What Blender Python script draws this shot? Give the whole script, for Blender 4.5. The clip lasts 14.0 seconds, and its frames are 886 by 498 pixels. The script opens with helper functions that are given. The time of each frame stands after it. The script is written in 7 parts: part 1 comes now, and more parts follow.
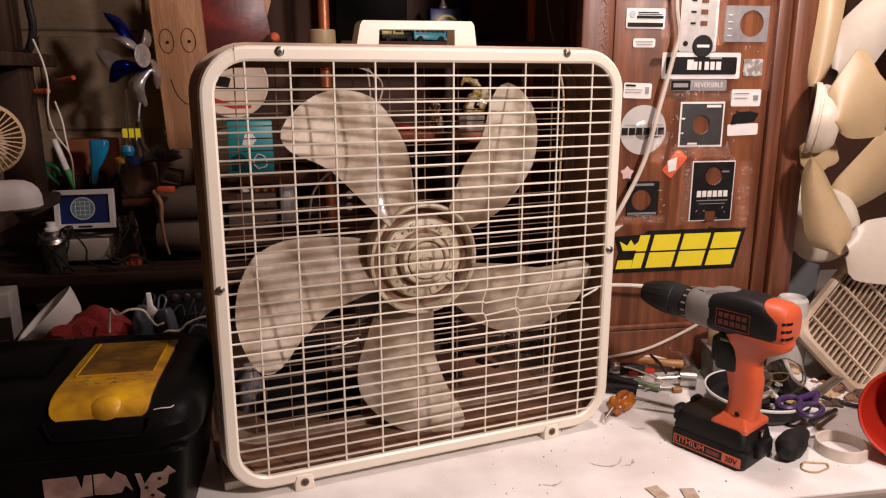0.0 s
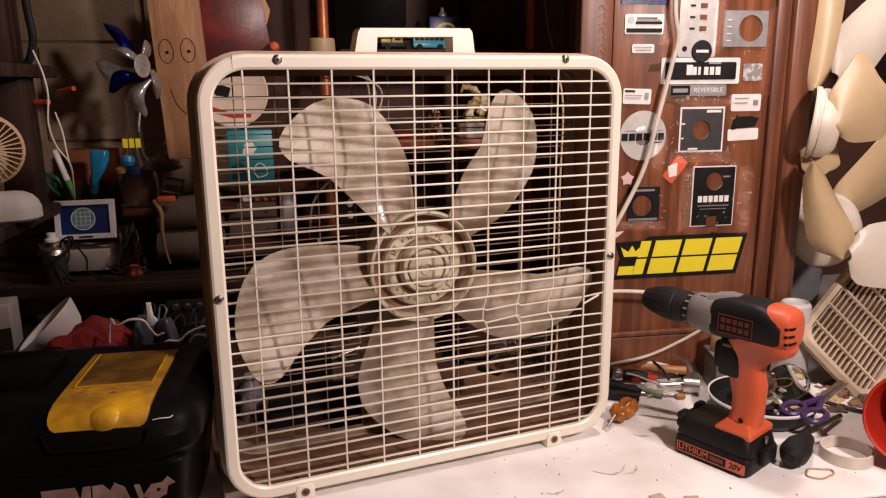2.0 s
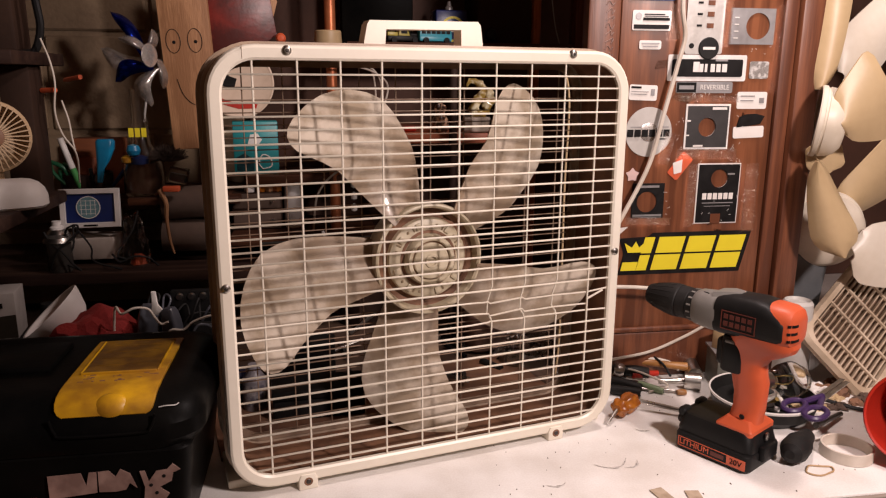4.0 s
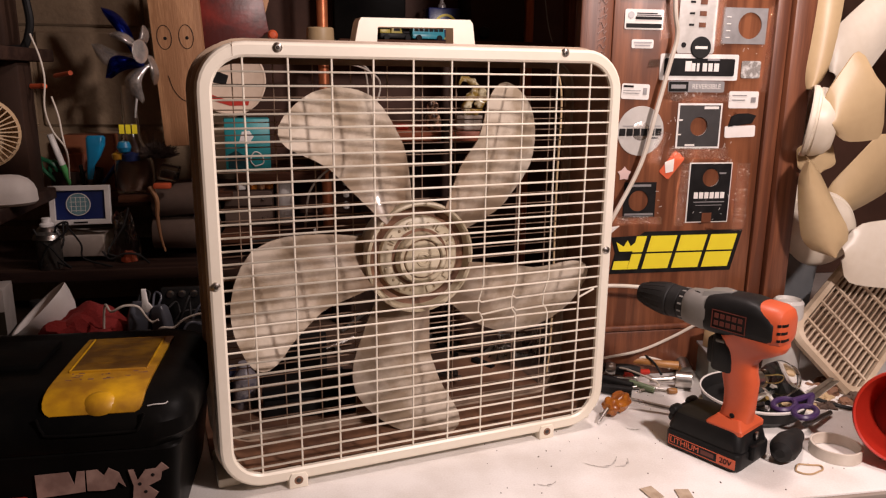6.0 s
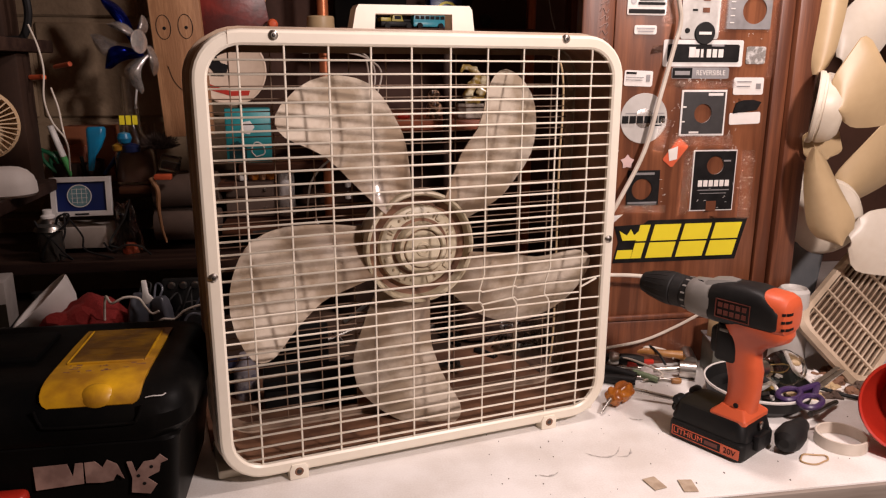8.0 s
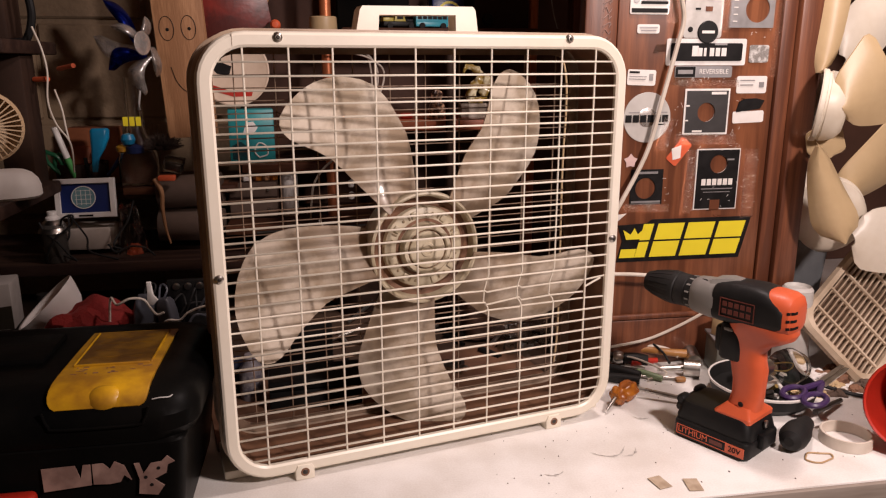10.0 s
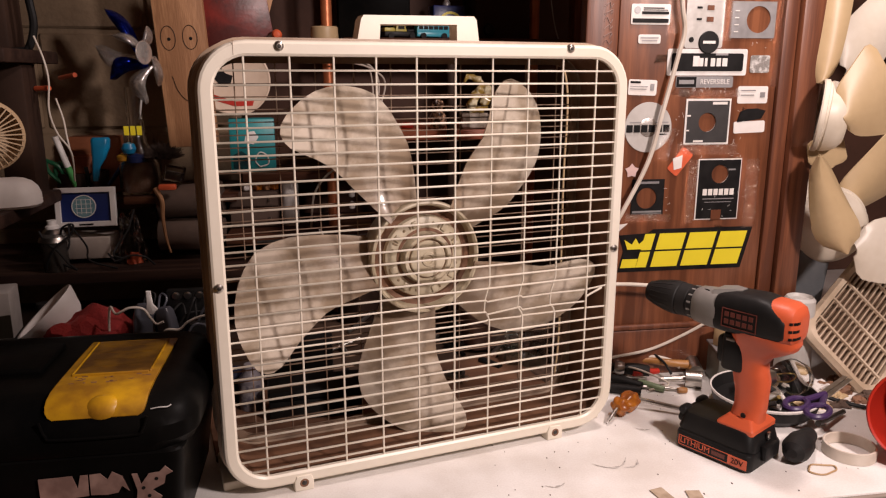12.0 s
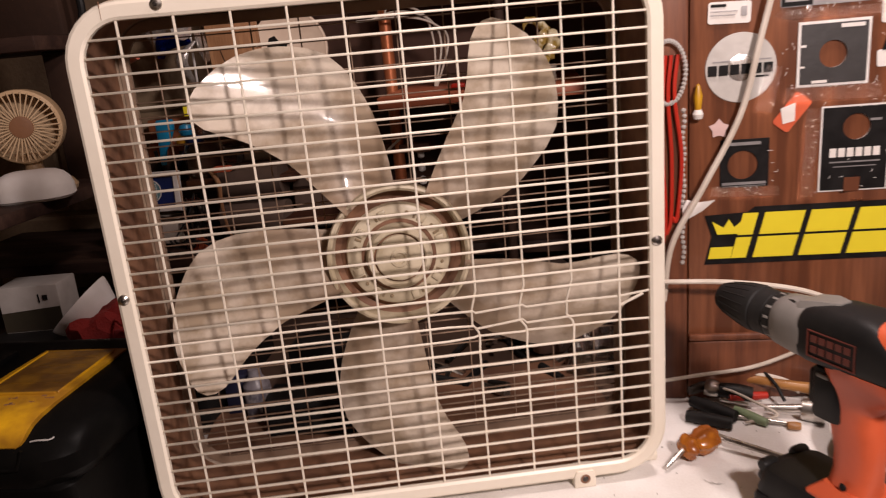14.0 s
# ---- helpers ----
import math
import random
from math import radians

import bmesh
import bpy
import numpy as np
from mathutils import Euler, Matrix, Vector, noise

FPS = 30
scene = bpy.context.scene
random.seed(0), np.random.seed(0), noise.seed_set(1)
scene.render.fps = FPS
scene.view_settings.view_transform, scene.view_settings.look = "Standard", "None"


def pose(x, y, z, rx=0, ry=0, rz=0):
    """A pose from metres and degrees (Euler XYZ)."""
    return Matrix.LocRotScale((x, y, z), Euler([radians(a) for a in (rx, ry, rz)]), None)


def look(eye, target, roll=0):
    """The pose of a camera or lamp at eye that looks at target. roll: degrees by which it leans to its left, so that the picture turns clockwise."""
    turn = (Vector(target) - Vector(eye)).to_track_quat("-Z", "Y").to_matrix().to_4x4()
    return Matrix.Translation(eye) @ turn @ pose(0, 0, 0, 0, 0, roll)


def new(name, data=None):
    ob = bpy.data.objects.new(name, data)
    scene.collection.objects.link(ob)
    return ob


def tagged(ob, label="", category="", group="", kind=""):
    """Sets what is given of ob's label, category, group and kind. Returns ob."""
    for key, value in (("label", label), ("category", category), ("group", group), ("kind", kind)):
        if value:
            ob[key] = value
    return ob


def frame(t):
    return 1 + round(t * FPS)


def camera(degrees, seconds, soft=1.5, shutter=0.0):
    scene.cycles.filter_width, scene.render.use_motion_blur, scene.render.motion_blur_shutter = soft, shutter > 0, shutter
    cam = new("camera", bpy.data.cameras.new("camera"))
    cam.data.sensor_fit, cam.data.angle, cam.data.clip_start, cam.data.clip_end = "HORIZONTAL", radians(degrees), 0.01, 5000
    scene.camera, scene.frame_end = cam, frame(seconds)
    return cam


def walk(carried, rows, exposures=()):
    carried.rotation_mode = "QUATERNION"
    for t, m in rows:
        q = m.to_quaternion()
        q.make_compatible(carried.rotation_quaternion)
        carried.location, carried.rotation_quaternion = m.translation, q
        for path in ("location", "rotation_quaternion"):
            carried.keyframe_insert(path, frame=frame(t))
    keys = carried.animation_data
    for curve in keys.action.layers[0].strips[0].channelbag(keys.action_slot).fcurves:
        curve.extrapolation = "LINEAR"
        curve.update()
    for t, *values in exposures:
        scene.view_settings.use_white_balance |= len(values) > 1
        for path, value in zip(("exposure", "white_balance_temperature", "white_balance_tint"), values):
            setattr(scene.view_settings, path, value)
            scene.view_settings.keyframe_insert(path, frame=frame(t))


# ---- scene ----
cam = camera(62.5, 14.0, 1.2, 0.4)
PATH = [
    (0, (0.0231, -0.0329, 1.398), (0.3472, 1.885, 0.934), -0.0),
    (0.5, (0.0226, -0.0361, 1.398), (0.3498, 1.8814, 0.934), 0.1),
    (1, (0.0223, -0.0341, 1.396), (0.341, 1.8861, 0.939), 0.1),
    (1.5, (0.025, -0.0317, 1.397), (0.3496, 1.8894, 0.948), -0.4),
    (2, (0.0268, -0.0304, 1.396), (0.3449, 1.8938, 0.954), -0.5),
    (2.5, (0.0221, -0.0331, 1.395), (0.3367, 1.8946, 0.964), 0.2),
    (3, (0.0202, -0.0334, 1.394), (0.3384, 1.8898, 0.946), 0.2),
    (5.5, (0.0202, -0.0334, 1.395), (0.3418, 1.8873, 0.938), 0.7),
    (6, (0.023, -0.032, 1.395), (0.3572, 1.8855, 0.933), 0.6),
    (6.5, (0.0237, -0.0298, 1.392), (0.3485, 1.8832, 0.91), 0.2),
    (7, (0.0258, -0.0305, 1.394), (0.3381, 1.8847, 0.908), -0.0),
    (7.5, (0.029, -0.025, 1.391), (0.3474, 1.8901, 0.909), 0.0),
    (8, (0.0321, -0.0255, 1.392), (0.3477, 1.8881, 0.905), 0.2),
    (10.5, (0.0282, -0.0261, 1.395), (0.3408, 1.8871, 0.903), -0.2),
    (11, (0.0303, -0.0268, 1.393), (0.3528, 1.8879, 0.912), -0.2),
    (11.5, (0.0328, -0.0234, 1.394), (0.3467, 1.8951, 0.924), -0.2),
    (12, (0.0287, -0.023, 1.393), (0.3393, 1.897, 0.929), 0.0),
    (12.5, (0.0285, -0.0281, 1.391), (0.3277, 1.9003, 0.954), 0.2),
    (13, (0.1005, 0.0095, 1.379), (0.2448, 1.9388, 0.87), 0.1),
    (13.5, (0.277, 0.081, 1.377), (0.137, 2.003, 0.842), -3.4),
    (14, (0.297, 0.171, 1.371), (0.010, 2.075, 0.827), -5.2),
]
walk(cam, [(t, look(eye, target, roll)) for t, eye, target, roll in PATH])

# ---- light ----
world = bpy.data.worlds.new("basement_air")
world.use_nodes = True
world.node_tree.nodes["Background"].inputs[0].default_value = (1.0, 0.72, 0.5, 1)
world.node_tree.nodes["Background"].inputs[1].default_value = 0.02
scene.world = world
scene.view_settings.exposure = 0.0


def lamp(name, place, watts, radius, colour):
    data = bpy.data.lights.new(name, "POINT")
    data.energy, data.shadow_soft_size, data.color = watts, radius, colour
    ob = new(name, data)
    ob.location = place
    return ob


# the bare bulb over the bench
lamp("ceiling_bulb", (0.57, 0.84, 2.05), 22.0, 0.05, (1.0, 0.825, 0.785))
# the lamp behind the photographer's shoulder
lamp("room_lamp", (0.74, -0.03, 1.77), 55.0, 0.06, (1.0, 0.825, 0.785))


# ---- materials ----
def material(name, a, b=None, rough=0.5, metal=0.0, scale=6.0, fine=90.0, bump=0.15, stretch=(1, 1, 1), spec=0.5, coat=0.0, mix=0.5, grit=0.25, space="Object"):
    """Two tones mixed by broad stains and fine grain, with relief from the grain."""
    m = bpy.data.materials.new(name)
    m.use_nodes = True
    nt = m.node_tree
    n, l = nt.nodes, nt.links
    bsdf = n["Principled BSDF"]
    bsdf.inputs["Roughness"].default_value = rough
    bsdf.inputs["Metallic"].default_value = metal
    bsdf.inputs["Specular IOR Level"].default_value = spec
    bsdf.inputs["Coat Weight"].default_value = coat
    b = b or tuple(0.72 * v for v in a)
    co = n.new("ShaderNodeTexCoord")
    mp = n.new("ShaderNodeMapping")
    mp.inputs["Scale"].default_value = stretch
    l.new(co.outputs[space], mp.inputs[0])
    big = n.new("ShaderNodeTexNoise")
    big.inputs["Scale"].default_value, big.inputs["Detail"].default_value = scale, 5
    small = n.new("ShaderNodeTexNoise")
    small.inputs["Scale"].default_value, small.inputs["Detail"].default_value = fine, 3
    l.new(mp.outputs[0], big.inputs[0])
    l.new(mp.outputs[0], small.inputs[0])
    ramp = n.new("ShaderNodeMapRange")
    ramp.inputs[1].default_value, ramp.inputs[2].default_value = 0.35, 0.7
    l.new(big.outputs[0], ramp.inputs[0])
    add = n.new("ShaderNodeMath")
    add.operation = "MULTIPLY_ADD"
    l.new(small.outputs[0], add.inputs[0])
    add.inputs[1].default_value = grit * 2
    l.new(ramp.outputs[0], add.inputs[2])
    sub = n.new("ShaderNodeMath")
    sub.operation, sub.use_clamp = "SUBTRACT", True
    l.new(add.outputs[0], sub.inputs[0])
    sub.inputs[1].default_value = grit
    mul = n.new("ShaderNodeMath")
    mul.operation = "MULTIPLY"
    mul.inputs[1].default_value = mix * 2
    mul.use_clamp = True
    l.new(sub.outputs[0], mul.inputs[0])
    mc = n.new("ShaderNodeMix")
    mc.data_type = "RGBA"
    mc.inputs["A"].default_value, mc.inputs["B"].default_value = (*a, 1), (*b, 1)
    l.new(mul.outputs[0], mc.inputs["Factor"])
    l.new(mc.outputs["Result"], bsdf.inputs["Base Color"])
    rr = n.new("ShaderNodeMapRange")
    rr.inputs[3].default_value, rr.inputs[4].default_value = max(0.03, rough - 0.1), min(1, rough + 0.12)
    l.new(big.outputs[0], rr.inputs[0])
    l.new(rr.outputs[0], bsdf.inputs["Roughness"])
    if bump:
        bp = n.new("ShaderNodeBump")
        bp.inputs["Strength"].default_value, bp.inputs["Distance"].default_value = bump, 0.002
        l.new(small.outputs[0], bp.inputs["Height"])
        l.new(bp.outputs[0], bsdf.inputs["Normal"])
    return m


def glass(name, tint=(1, 1, 1), rough=0.05):
    m = bpy.data.materials.new(name)
    m.use_nodes = True
    s = m.node_tree.nodes["Principled BSDF"]
    s.inputs["Base Color"].default_value = (*tint, 1)
    s.inputs["Transmission Weight"].default_value = 1
    s.inputs["Roughness"].default_value = rough
    s.inputs["IOR"].default_value = 1.4
    return m


CREAM = material("cream_plastic", (0.86, 0.80, 0.685), (0.74, 0.66, 0.53), 0.35, scale=5, mix=0.35, bump=0.05)
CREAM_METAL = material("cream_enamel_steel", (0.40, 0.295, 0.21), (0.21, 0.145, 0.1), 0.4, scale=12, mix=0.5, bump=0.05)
REAR_DIM = material("dim_rear_steel", (0.38, 0.27, 0.19), (0.22, 0.145, 0.10), 0.6, scale=12, mix=0.5, bump=0.05)
BLADE = material("dusty_translucent_blade", (0.71, 0.62, 0.51), (0.42, 0.33, 0.235), 0.36, scale=26, fine=150, mix=0.75, bump=0.08, spec=0.3, coat=0.5)


def root_dirt(m, near, far, tone):
    """Brown dirt that thins out along x from near to far, broken up by blotches."""
    nt = m.node_tree
    n, l = nt.nodes, nt.links
    bsdf = n["Principled BSDF"]
    was = bsdf.inputs["Base Color"].links[0].from_socket
    co = n.new("ShaderNodeTexCoord")
    xyz = n.new("ShaderNodeSeparateXYZ")
    l.new(co.outputs["Object"], xyz.inputs[0])
    along = n.new("ShaderNodeMapRange")
    for k, v in ((1, near), (2, far), (3, 0.85), (4, 0.0)):
        along.inputs[k].default_value = v
    l.new(xyz.outputs[0], along.inputs[0])
    blot = n.new("ShaderNodeTexNoise")
    blot.inputs["Scale"].default_value, blot.inputs["Detail"].default_value = 18, 4
    l.new(co.outputs["Object"], blot.inputs[0])
    mul = n.new("ShaderNodeMath")
    mul.operation, mul.use_clamp = "MULTIPLY", True
    l.new(along.outputs[0], mul.inputs[0])
    l.new(blot.outputs[0], mul.inputs[1])
    mc = n.new("ShaderNodeMix")
    mc.data_type = "RGBA"
    mc.inputs["B"].default_value = (*tone, 1)
    l.new(mul.outputs[0], mc.inputs["Factor"])
    l.new(was, mc.inputs["A"])
    l.new(mc.outputs["Result"], bsdf.inputs["Base Color"])


BLADE.node_tree.nodes["Principled BSDF"].inputs["Coat Roughness"].default_value = 0.07
root_dirt(BLADE, 0.06, 0.20, (0.20, 0.115, 0.065))
HUB = material("dusty_hub_plastic", (0.68, 0.6, 0.45), (0.44, 0.37, 0.25), 0.4, scale=25, mix=0.7, bump=0.2)
STEEL = material("steel", (0.6, 0.58, 0.55), (0.35, 0.32, 0.28), 0.3, 1.0, scale=40, bump=0.05)
DARK_STEEL = material("dark_steel", (0.09, 0.08, 0.075), (0.04, 0.035, 0.03), 0.4, 0.8, scale=30)
WHITE_TOP = material("speckled_white_laminate", (0.84, 0.82, 0.795), (0.62, 0.575, 0.525), 0.40, scale=11, fine=420, mix=0.40, grit=0.45, bump=0.02)
WOOD_PANEL = material("red_brown_wood", (0.255, 0.094, 0.043), (0.120, 0.041, 0.019), 0.34, scale=9, fine=60, stretch=(5, 5, 0.35), mix=0.8, bump=0.05, spec=0.4)
WOOD_RAIL = material("brown_wood_rail", (0.21, 0.074, 0.034), (0.105, 0.034, 0.016), 0.4, scale=12, fine=90, stretch=(6, 6, 0.3), mix=0.8, bump=0.08)
WOOD_DARK = material("dark_shelf_wood", (0.105, 0.040, 0.020), (0.045, 0.016, 0.008), 0.55, spec=0.25, scale=8, stretch=(0.4, 5, 5), mix=0.7)
PINE = material("bare_pine", (0.50, 0.265, 0.13), (0.30, 0.145, 0.065), 0.6, scale=9, fine=90, stretch=(4, 4, 0.45), mix=0.8, grit=0.4, bump=0.3)
CONCRETE = material("grey_block_paint", (0.255, 0.18, 0.11), (0.14, 0.095, 0.058), 0.85, scale=5, fine=140, bump=0.5, mix=0.6)
BLACK = material("black_plastic", (0.009, 0.009, 0.0095), (0.018, 0.017, 0.016), 0.45, scale=9, mix=0.6, bump=0.08, spec=0.18)
BLACK_RUBBER = material("black_rubber", (0.010, 0.0098, 0.0098), (0.020, 0.0185, 0.018), 0.6, scale=15, spec=0.25)
ORANGE = material("orange_plastic", (0.66, 0.12, 0.045), (0.52, 0.085, 0.03), 0.4, scale=10, mix=0.4, bump=0.05)
YELLOW = material("yellow_plastic", (0.66, 0.36, 0.010), (0.30, 0.14, 0.01), 0.4, scale=18, mix=0.65, bump=0.06)
RED = material("red_plastic", (0.5, 0.03, 0.015), (0.4, 0.02, 0.01), 0.35, scale=8)
DARK_VOID = material("dark_void_brown", (0.045, 0.024, 0.016), (0.02, 0.012, 0.01), 0.7, scale=4, spec=0.15)


# ---- mesh helpers ----
def part(name, bm, mat, parent=None, label="", smooth=30):
    me = bpy.data.meshes.new(name)
    bmesh.ops.recalc_face_normals(bm, faces=bm.faces[:])
    bm.to_mesh(me)
    bm.free()
    me.materials.append(mat)
    if smooth:
        me.shade_smooth()
        me.set_sharp_from_angle(angle=radians(smooth))
    ob = new(name, me)
    ob.parent = parent
    if label:
        ob["label"] = label
    return ob


def thing(name, label, category, at=(0, 0, 0), turn=(0, 0, 0), group="", kind=""):
    ob = new(name)
    ob.empty_display_size = 0.02
    ob.matrix_world = pose(*at, *turn)
    return tagged(ob, label, category, group, kind)


def single(name, bm, mat, label, category, at=(0, 0, 0), turn=(0, 0, 0), group="", kind="", smooth=30):
    ob = part(name, bm, mat, None, "", smooth)
    ob.matrix_world = pose(*at, *turn)
    return tagged(ob, label, category, group, kind)


def box(x0, x1, y0, y1, z0, z1, bevel=0.0, seg=2, bm=None):
    own = bmesh.new()
    bmesh.ops.create_cube(own, size=1)
    for v in own.verts:
        v.co = Vector(((x0 + x1) / 2 + v.co.x * (x1 - x0), (y0 + y1) / 2 + v.co.y * (y1 - y0), (z0 + z1) / 2 + v.co.z * (z1 - z0)))
    if bevel:
        bmesh.ops.bevel(own, geom=own.edges[:], offset=bevel, segments=seg, affect="EDGES", profile=0.5)
    return merge(bm, own)


def merge(bm, own, m=None):
    if m is not None:
        bmesh.ops.transform(own, matrix=m, verts=own.verts[:])
    if bm is None:
        return own
    me = bpy.data.meshes.new("tmp")
    own.to_mesh(me)
    own.free()
    bm.from_mesh(me)
    bpy.data.meshes.remove(me)
    return bm


def rod(p, q, r0, r1=None, seg=14, bm=None, caps=True):
    p, q = Vector(p), Vector(q)
    own = bmesh.new()
    bmesh.ops.create_cone(own, cap_ends=caps, segments=seg, radius1=r0, radius2=r0 if r1 is None else r1, depth=(q - p).length)
    turn = (q - p).to_track_quat("Z", "Y").to_matrix().to_4x4()
    return merge(bm, own, Matrix.Translation((p + q) / 2) @ turn)


def lathe(profile, seg=32, bm=None, m=None):
    """Turns a profile of (radius, height) about z."""
    own = bmesh.new()
    rings = []
    for r, z in profile:
        if r < 1e-5:
            rings.append([own.verts.new((0, 0, z))])
        else:
            rings.append([own.verts.new((r * math.cos(a), r * math.sin(a), z)) for a in (2 * math.pi * i / seg for i in range(seg))])
    for a, b in zip(rings, rings[1:]):
        for i in range(seg):
            j = (i + 1) % seg
            quad = [a[i % len(a)], a[j % len(a)], b[j % len(b)], b[i % len(b)]]
            quad = list(dict.fromkeys(quad))
            if len(quad) > 2:
                own.faces.new(quad)
    return merge(bm, own, m)


def spline(points, steps=8):
    """A Catmull-Rom line through the points."""
    pts = [Vector(p) for p in points]
    pts = [2 * pts[0] - pts[1], *pts, 2 * pts[-1] - pts[-2]]
    out = []
    for a, b, c, d in zip(pts, pts[1:], pts[2:], pts[3:]):
        for k in range(steps):
            t = k / steps
            out.append(0.5 * (2 * b + (c - a) * t + (2 * a - 5 * b + 4 * c - d) * t * t + (3 * b - a - 3 * c + d) * t ** 3))
    return out + [pts[-2]]


def tube(points, r, seg=8, steps=8, bm=None, curved=True):
    """A round cord along the points; r is a radius or a function of 0..1."""
    line = spline(points, steps) if curved else [Vector(p) for p in points]
    own = bmesh.new()
    rings, side = [], None
    for i, p in enumerate(line):
        way = (line[min(i + 1, len(line) - 1)] - line[max(i - 1, 0)]).normalized()
        side = way.orthogonal().normalized() if side is None else (side - way * side.dot(way)).normalized()
        up = way.cross(side)
        rad = r(i / (len(line) - 1)) if callable(r) else r
        rings.append([own.verts.new(p + rad * (math.cos(a) * side + math.sin(a) * up)) for a in (2 * math.pi * k / seg for k in range(seg))])
    for a, b in zip(rings, rings[1:]):
        for k in range(seg):
            own.faces.new((a[k], a[(k + 1) % seg], b[(k + 1) % seg], b[k]))
    own.faces.new(rings[0][::-1])
    own.faces.new(rings[-1])
    return merge(bm, own)


def prism(outline, depth, bevel=0.0, seg=2, bm=None, m=None):
    """An outline of (x, z), extruded along y from 0 to depth."""
    own = bmesh.new()
    f = own.faces.new([own.verts.new((x, 0, z)) for x, z in outline])
    got = bmesh.ops.extrude_face_region(own, geom=[f])
    bmesh.ops.translate(own, vec=(0, depth, 0), verts=[v for v in got["geom"] if isinstance(v, bmesh.types.BMVert)])
    bmesh.ops.recalc_face_normals(own, faces=own.faces[:])
    if bevel:
        rim = [e for e in own.edges if abs(e.verts[0].co.y - e.verts[1].co.y) < 1e-6]
        bmesh.ops.bevel(own, geom=rim, offset=bevel, segments=seg, affect="EDGES", profile=0.5)
    return merge(bm, own, m)


def rounded(hx, z0, z1, r, n=8):
    """A rounded rectangle of (x, z)."""
    out = []
    for cx, cz, a0 in ((hx - r, z1 - r, 0), (-hx + r, z1 - r, 90), (-hx + r, z0 + r, 180), (hx - r, z0 + r, 270)):
        for k in range(n + 1):
            a = radians(a0 + 90 * k / n)
            out.append((cx + r * math.cos(a), cz + r * math.sin(a)))
    return out


def loft(loops, closed=False, bm=None, m=None):
    """Skins loops of equally many 3D points."""
    own = bmesh.new()
    rings = [[own.verts.new(p) for p in lp] for lp in loops]
    pairs = list(zip(rings, rings[1:])) + ([(rings[-1], rings[0])] if closed else [])
    for a, b in pairs:
        for i in range(len(a)):
            j = (i + 1) % len(a)
            own.faces.new((a[i], a[j], b[j], b[i]))
    if not closed:
        own.faces.new(rings[0][::-1])
        own.faces.new(rings[-1])
    return merge(bm, own, m)


# ---- the room ----
BENCH = 0.912
single("floor", box(-2.2, 2.6, -1.6, 2.0, -0.1, 0.0), CONCRETE, "grey concrete basement floor", "floor", kind="structure")
WALL = single("wall_back", box(-2.2, 2.6, 1.62, 1.75, 0, 2.5), CONCRETE, "dim grey painted block wall", "wall", kind="structure")
single("wall_front", box(-2.2, 2.6, -1.75, -1.6, 0, 2.5), CONCRETE, "grey block wall", "wall", kind="structure")
single("wall_left", box(-2.35, -2.2, -1.75, 1.75, 0, 2.5), CONCRETE, "grey block wall", "wall", kind="structure")
single("wall_right", box(2.6, 2.75, -1.75, 1.75, 0, 2.5), CONCRETE, "grey block wall", "wall", kind="structure")
single("ceiling", box(-2.35, 2.75, -1.75, 1.75, 2.5, 2.6), WOOD_DARK, "dark wooden basement ceiling", "ceiling", kind="structure")

bench = thing("workbench", "workbench with a scuffed speckled white laminate top", "workbench")
part("worktop", box(-1.1, 1.5, 0.66, 1.60, BENCH - 0.03, BENCH, 0.003), WHITE_TOP, bench)
part("front_edge", box(-1.1, 1.5, 0.652, 0.6585, BENCH - 0.06, BENCH - 0.001, 0.001), material("worn_grey_edge", (0.34, 0.29, 0.25), (0.2, 0.16, 0.13), 0.6, scale=15, stretch=(0.3, 3, 3)), bench, "worn grey wooden edge strip")
for x in (-1.05, 0.2, 1.4):
    part("leg", box(x, x + 0.07, 0.72, 0.79, 0, BENCH - 0.03, 0.004), WOOD_DARK, bench)

# ---- the box fan ----
fan = thing("box_fan", "old cream white box fan with a dusty five-bladed rotor", "fan", (0.1565, 0.8096, BENCH), (0, 0, 12.5))
FW, Z0, Z1 = 0.2585, 0.009, 0.516


def frame_loop(hx, z0, z1, r, y):
    return [(x, y, z) for x, z in rounded(hx, z0, z1, r)]


def ring(profile, bm=None):
    """A rounded square ring; each profile step is (inset, depth)."""
    return loft([frame_loop(FW - s, Z0 + s, Z1 - s, max(0.052 - s, 0.02), y) for s, y in profile], closed=True, bm=bm)


grille = part("front_bezel", ring([(0, 0.022), (0, 0.005), (0.0015, 0.0015), (0.004, 0), (0.0135, 0), (0.016, 0.002), (0.0165, 0.006), (0.0125, 0.0075), (0.003, 0.0095), (0.003, 0.022)]), CREAM, fan)
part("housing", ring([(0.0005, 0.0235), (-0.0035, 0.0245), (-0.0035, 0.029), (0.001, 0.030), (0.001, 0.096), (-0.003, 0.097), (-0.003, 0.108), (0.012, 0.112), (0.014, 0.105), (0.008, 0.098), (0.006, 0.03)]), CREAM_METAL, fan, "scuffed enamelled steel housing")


def half_width(z, s):
    """Half the opening's width at height z."""
    r, hx = max(0.052 - s, 0.02), FW - s
    over = max(z - (Z1 - s - r), (Z0 + s + r) - z, 0)
    return hx - r + math.sqrt(max(r * r - over * over, 0))


def bar_mesh(name, bm, mat):
    ob = part(name, bm, mat)
    me = ob.data
    bpy.data.objects.remove(ob)
    return me


TOP_BAR, BAR_STEP = 0.4853, 0.014584
SIDE_BAR, SIDE_STEP = -0.2106, 0.04699


